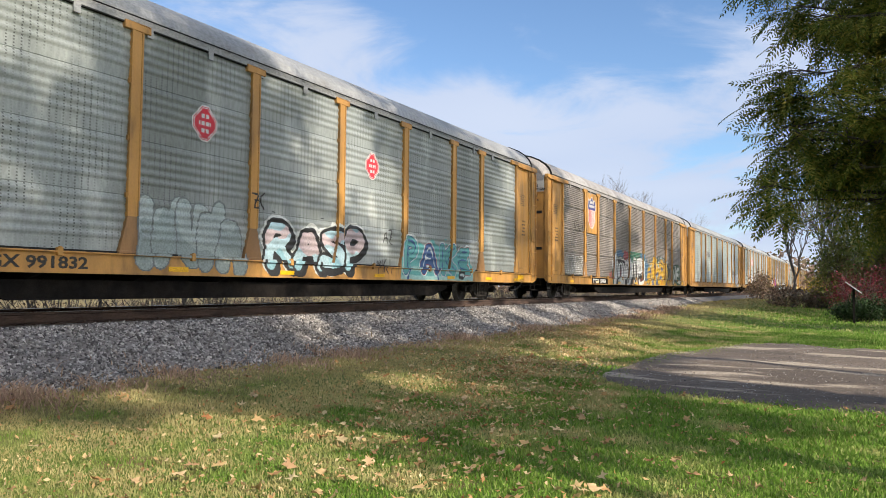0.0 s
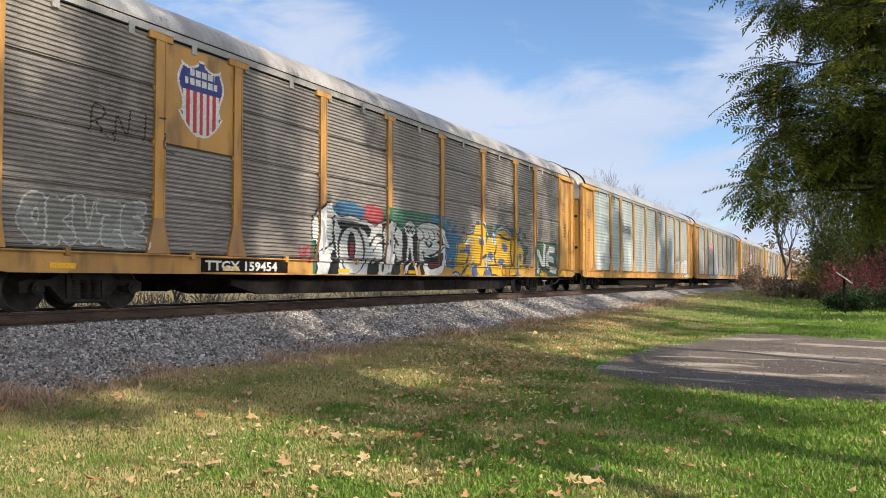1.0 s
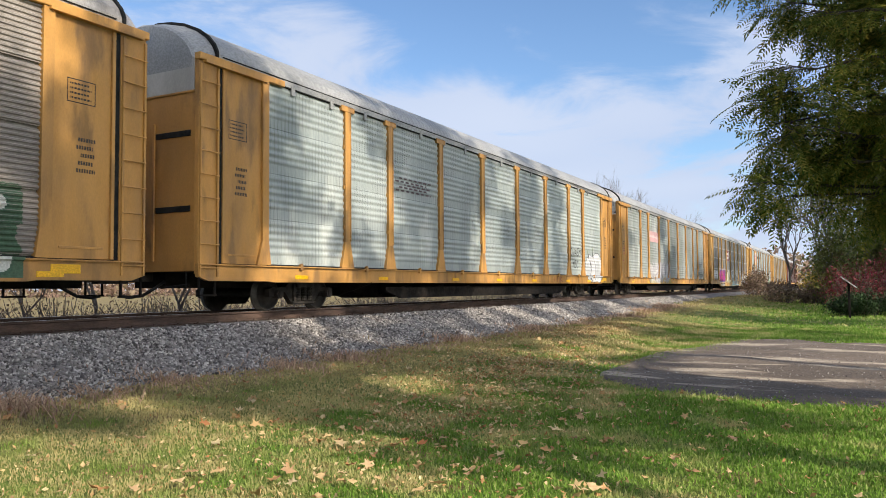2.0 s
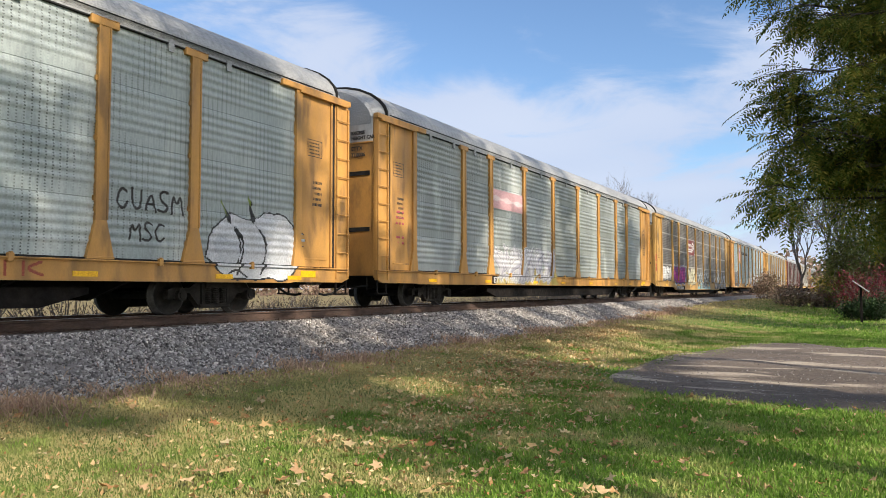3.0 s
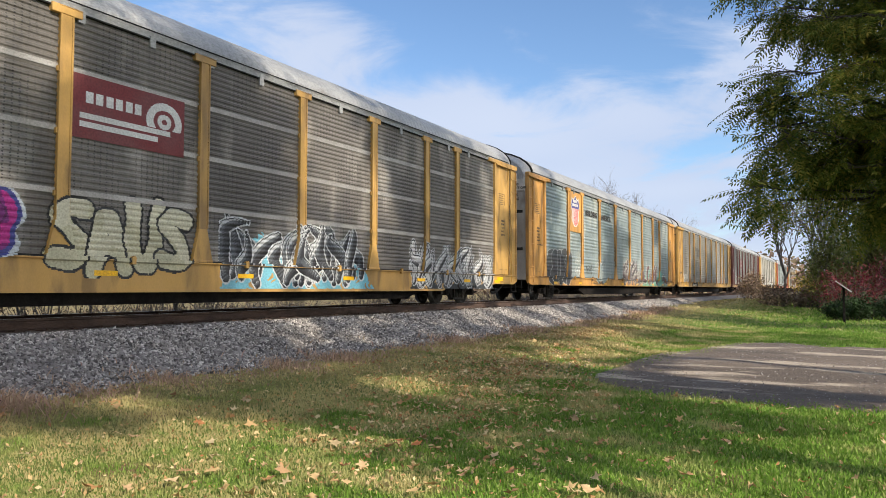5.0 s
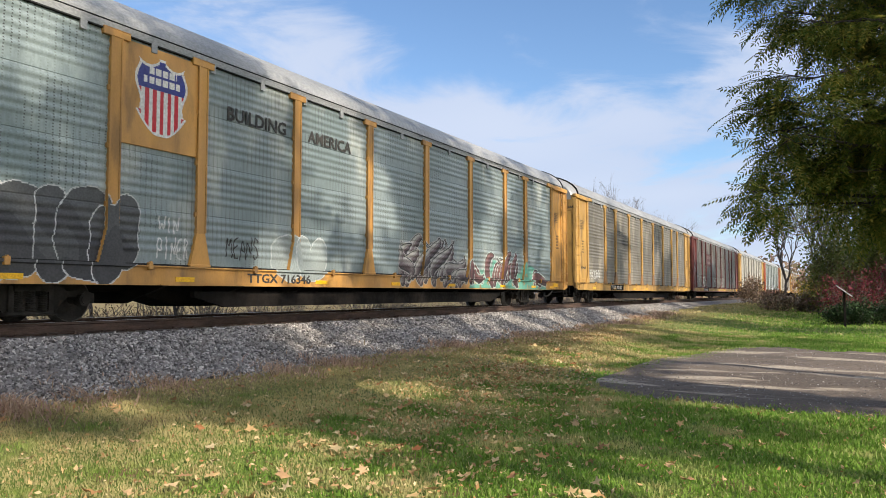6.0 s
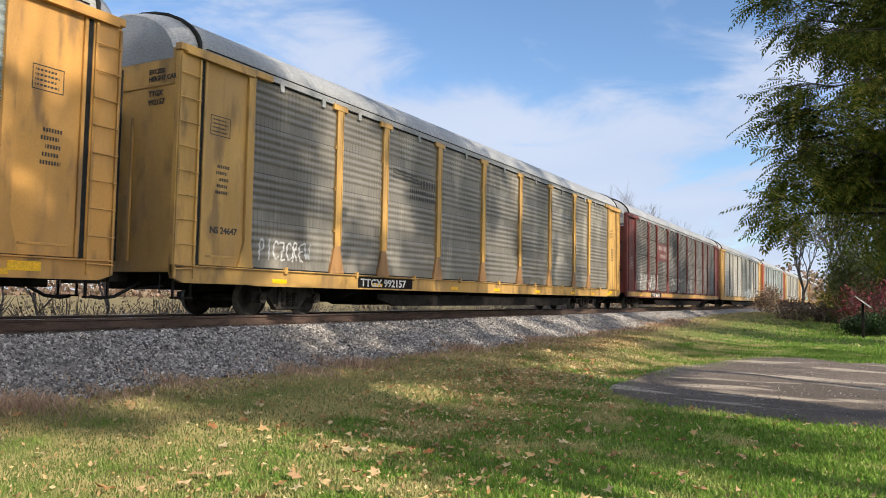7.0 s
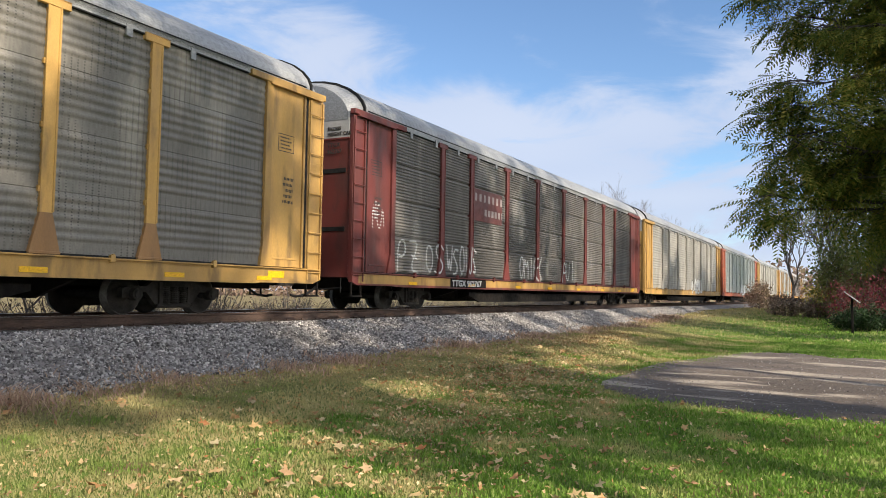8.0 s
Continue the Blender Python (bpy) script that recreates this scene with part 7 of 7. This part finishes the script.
def bare_tree(label, foot, height, spread, seed, mat=None, leaves=0, name="bare_tree", leaf_mat=None, thick=0.016, levels=5):
    """Trunk, forked limbs and fine twigs, with few leaves or none."""
    rng, nrg = random.Random(seed), np.random.default_rng(seed)
    ob = tagged(new(name), label, "tree")
    bm = bmesh.new()
    foot = Vector(foot)
    places = []

    def grow(p, way, length, r, depth):
        q = p + way * length
        mid = p.lerp(q, 0.5) + Vector([rng.gauss(0, 0.05 * length) for _ in range(3)])
        rod(bm, p, mid, r, 6 if depth < 2 else 4, r * 0.85)
        rod(bm, mid, q, r * 0.85, 6 if depth < 2 else 4, r * 0.65)
        if depth >= levels:
            places.append(q)
            return
        for k in range(3 if depth < 3 else 2):
            w = (way + Vector((rng.uniform(-1, 1) * spread, rng.uniform(-1, 1) * spread, rng.uniform(-0.2, 0.5)))).normalized()
            grow(q if k else mid.lerp(q, 0.7), w, length * rng.uniform(0.6, 0.85), r * 0.62, depth + 1)

    grow(foot - Vector((0, 0, 0.2)), Vector((rng.uniform(-0.06, 0.06), rng.uniform(-0.06, 0.06), 1)).normalized(), height * 0.30, height * thick, 0)
    part("branch", bm, mat or TWIG, ob)
    if leaves:
        pl = np.array([rng.choice(places) + Vector([rng.gauss(0, 0.05 * height) for _ in range(3)]) for _ in range(leaves)])
        s = 0.012 * height + 0.06
        t = (np.array([(0, 0, 0), (0.5, 0.3, 0.05), (1, 0, 0), (0.5, -0.3, 0.05)]) * s, np.array([(0, 1, 2, 3)]))
        strew("crown", t, pl, nrg.normal(size=(leaves, 3)), nrg, leaf_mat, ob, (0.6, 1.4))
    return ob


def build_far_plants():
    def g(x, y):
        return (x, y, float(ground_z(x, y)))
    shrub("brown_bush", "bare brown thicket at the edge of the far lawn", g(-4.6, 60), (1.4, 2.2), 1.8, BROWNBUSH, 1, 2000, 0.16, 70)
    shrub("brown_bush", "low tan thicket at the edge of the far lawn", g(-2.6, 62), (1.3, 2.0), 1.6, BROWNBUSH, 2, 1800, 0.16, 60)
    shrub("brown_bush", "brown scrub beside the railway bank", g(-7.6, 74), (1.5, 4), 2.6, BROWNBUSH, 3, 2500, 0.18, 50)
    shrub("red_shrub", "dark red leafless-looking shrub above the evergreen", g(0.1, 45), (1.7, 1.3), 3.1, REDBUSH, 4, 3000, 0.11, 50)
    shrub("red_shrub", "dull red shrub behind the evergreens", g(2.4, 46), (1.8, 1.4), 3.6, REDBUSH, 5, 3000, 0.11, 50)
    shrub("evergreen_shrub", "dark green low evergreen shrub", g(0.3, 41.5), (1.4, 1.1), 1.35, EVERGREEN, 6, 6500, 0.10, 40)
    shrub("evergreen_shrub", "dark green low evergreen shrub behind the sign", g(2.4, 42), (1.5, 1.1), 1.5, EVERGREEN, 7, 6500, 0.10, 40)
    shrub("yellow_bush", "golden-leaved bush beyond the lawn", g(-2.6, 82), (2.2, 2.0), 3.6, GOLD, 8, 2600, 0.22, 40)
    bare_tree("slim half-bare tree at the end of the lawn", g(-4.2, 66), 8.5, 0.42, 21, leaves=500, leaf_mat=BROWNBUSH)
    bare_tree("slim bare tree with a few pale leaves", g(-2.4, 70), 10.5, 0.42, 22, leaves=1600, leaf_mat=PALEGREEN)
    bare_tree("pale green tree thinning in autumn", g(0.6, 62), 12, 0.5, 23, leaves=4200, leaf_mat=PALEGREEN)
    bare_tree("pale green tree thinning in autumn", g(4.0, 58), 12, 0.5, 24, leaves=4200, leaf_mat=PALEGREEN)
    bare_tree("slim tree with sparse leaves", g(-1.0, 84), 13, 0.5, 25, leaves=2600, leaf_mat=PALEGREEN)
    for i, (x, y, h) in enumerate(((3.5, 52, 10), (7.5, 55, 13), (6.0, 66, 14), (11.0, 60, 14), (2.0, 76, 14), (9.0, 80, 15))):
        bare_tree("leafy green tree turning yellow behind the shrubs", g(x, y), h, 0.55, 30 + i, leaves=7000, leaf_mat=PALEGREEN if i % 2 else LEAF, name="broadleaf_tree")
    for i, (x, y, h, m) in enumerate(((-0.8, 60, 7.5, PALEGREEN), (1.4, 52, 8.0, PALEGREEN), (4.2, 50, 8.5, PALEGREEN), (7.0, 52, 9.0, PALEGREEN), (2.8, 62, 10.0, PALEGREEN), (10.5, 50, 9.5, PALEGREEN))):
        shrub("tall_shrub", "tall green leafy shrub behind the red ones", g(x, y), (2.1, 2.1), h, m, 300 + i, 9000, 0.20, 60)
    # beyond the railway
    for i, (x, y, h) in enumerate(((-31, 90, 15), (-29, 100, 17), (-27, 110, 17), (-35, 84, 13), (-25, 121, 15), (-23, 133, 14), (-33, 95, 15))):
        bare_tree("tall bare tree beyond the railway", g(x, y), h, 0.55, 40 + i, thick=0.008, levels=6)
    rng = random.Random(9)
    for i in range(22):
        y = 5 + 3.4 * i + rng.uniform(-1, 1)
        shrub("scrub", "tangled grey-brown scrub beyond the track", g(-17.2 - rng.uniform(0, 3.5) - 0.1 * i, y), (2.2, 2.8), rng.uniform(1.0, 1.8), BROWNBUSH, 160 + i, 900, 0.07, 75)
    for i in range(6):
        y = 7.5 + 1.6 * i
        bare_tree("thin pale-barked sapling beyond the track", g(-16.2 - rng.uniform(0, 3), y + rng.uniform(-0.5, 0.5)), rng.uniform(2.5, 4.0), 0.6, 80 + i, name="sapling")
    # a far wood that closes the fields
    nrg = np.random.default_rng(5)
    k = 70000
    a = np.radians(nrg.uniform(-140, 75, k))
    r = nrg.uniform(170, 240, k)
    pl = np.stack([-r * np.sin(a), r * np.cos(a), nrg.random(k) ** 1.3 * (7 + 3 * np.sin(7 * a) + 2 * np.sin(19 * a)) - 2], -1)
    t = (np.array([(0, 0, 0), (0.5, 0.35, 0.1), (1, 0, 0), (0.5, -0.35, 0.1)]) * 1.1, np.array([(0, 1, 2, 3)]))
    wood = strew("far_wood", t, pl, nrg.normal(size=(k, 3)), nrg, BROWNBUSH, None, (0.5, 1.5))
    tagged(wood, "distant brown autumn woodland along the horizon", "woods", kind="stuff")


build_far_plants()


def build_sign():
    """A small angled information board on a black post."""
    sign = tagged(new("sign"), "small white slanted board on a black post beside the shrubs", "sign")
    x, y = -0.15, 38.3
    z = float(ground_z(x, y))
    bm = bmesh.new()
    cbox(bm, x - 0.05, x + 0.05, y - 0.05, y + 0.05, z - 0.1, z + 1.55, 0.01)
    part("post", bm, BLACK, sign, "black square post")
    bm = bmesh.new()
    cbox(bm, -0.40, 0.40, -0.30, 0.30, -0.02, 0.02, 0.008)
    board = part("board", bm, WHITE, sign, "white slanted board")
    board.matrix_basis = pose(x, y - 0.02, z + 1.62, 0, 38, 0)
    bm = bmesh.new()
    cbox(bm, -0.1, 0.1, -0.1, 0.1, -0.08, -0.022, 0.01)
    br = part("bracket", bm, BLACK, sign)
    br.matrix_basis = pose(x, y - 0.02, z + 1.62, 0, 38, 0)


build_sign()


# ---- what moves ----
def motions():
    for i, car in enumerate(CARS):
        y = FIRST + PITCH * i
        walk(car, [(t, pose(CENTRE, y - SPEED * t + lag, 0)) for t, lag in ((0.0, 0.42), (1.0, 0.25), (2.0, 0.18), (3.5, 0.08), (4.5, 0.0), (6.0, -0.04), (8.0, -0.04))])
    # wheels roll as fast as keys allow: under a quarter turn from key to key
    first = {}
    for ws, dy in WHEELSETS:
        if dy not in first:
            walk(ws, [(k / FPS, pose(0, dy, 0.362, 80 * k)) for k in range(241)])
            first[dy] = ws.animation_data
        else:
            ws.rotation_mode = "QUATERNION"
            keys = ws.animation_data_create()
            keys.action = first[dy].action
            keys.action_slot = first[dy].action_slot


motions()
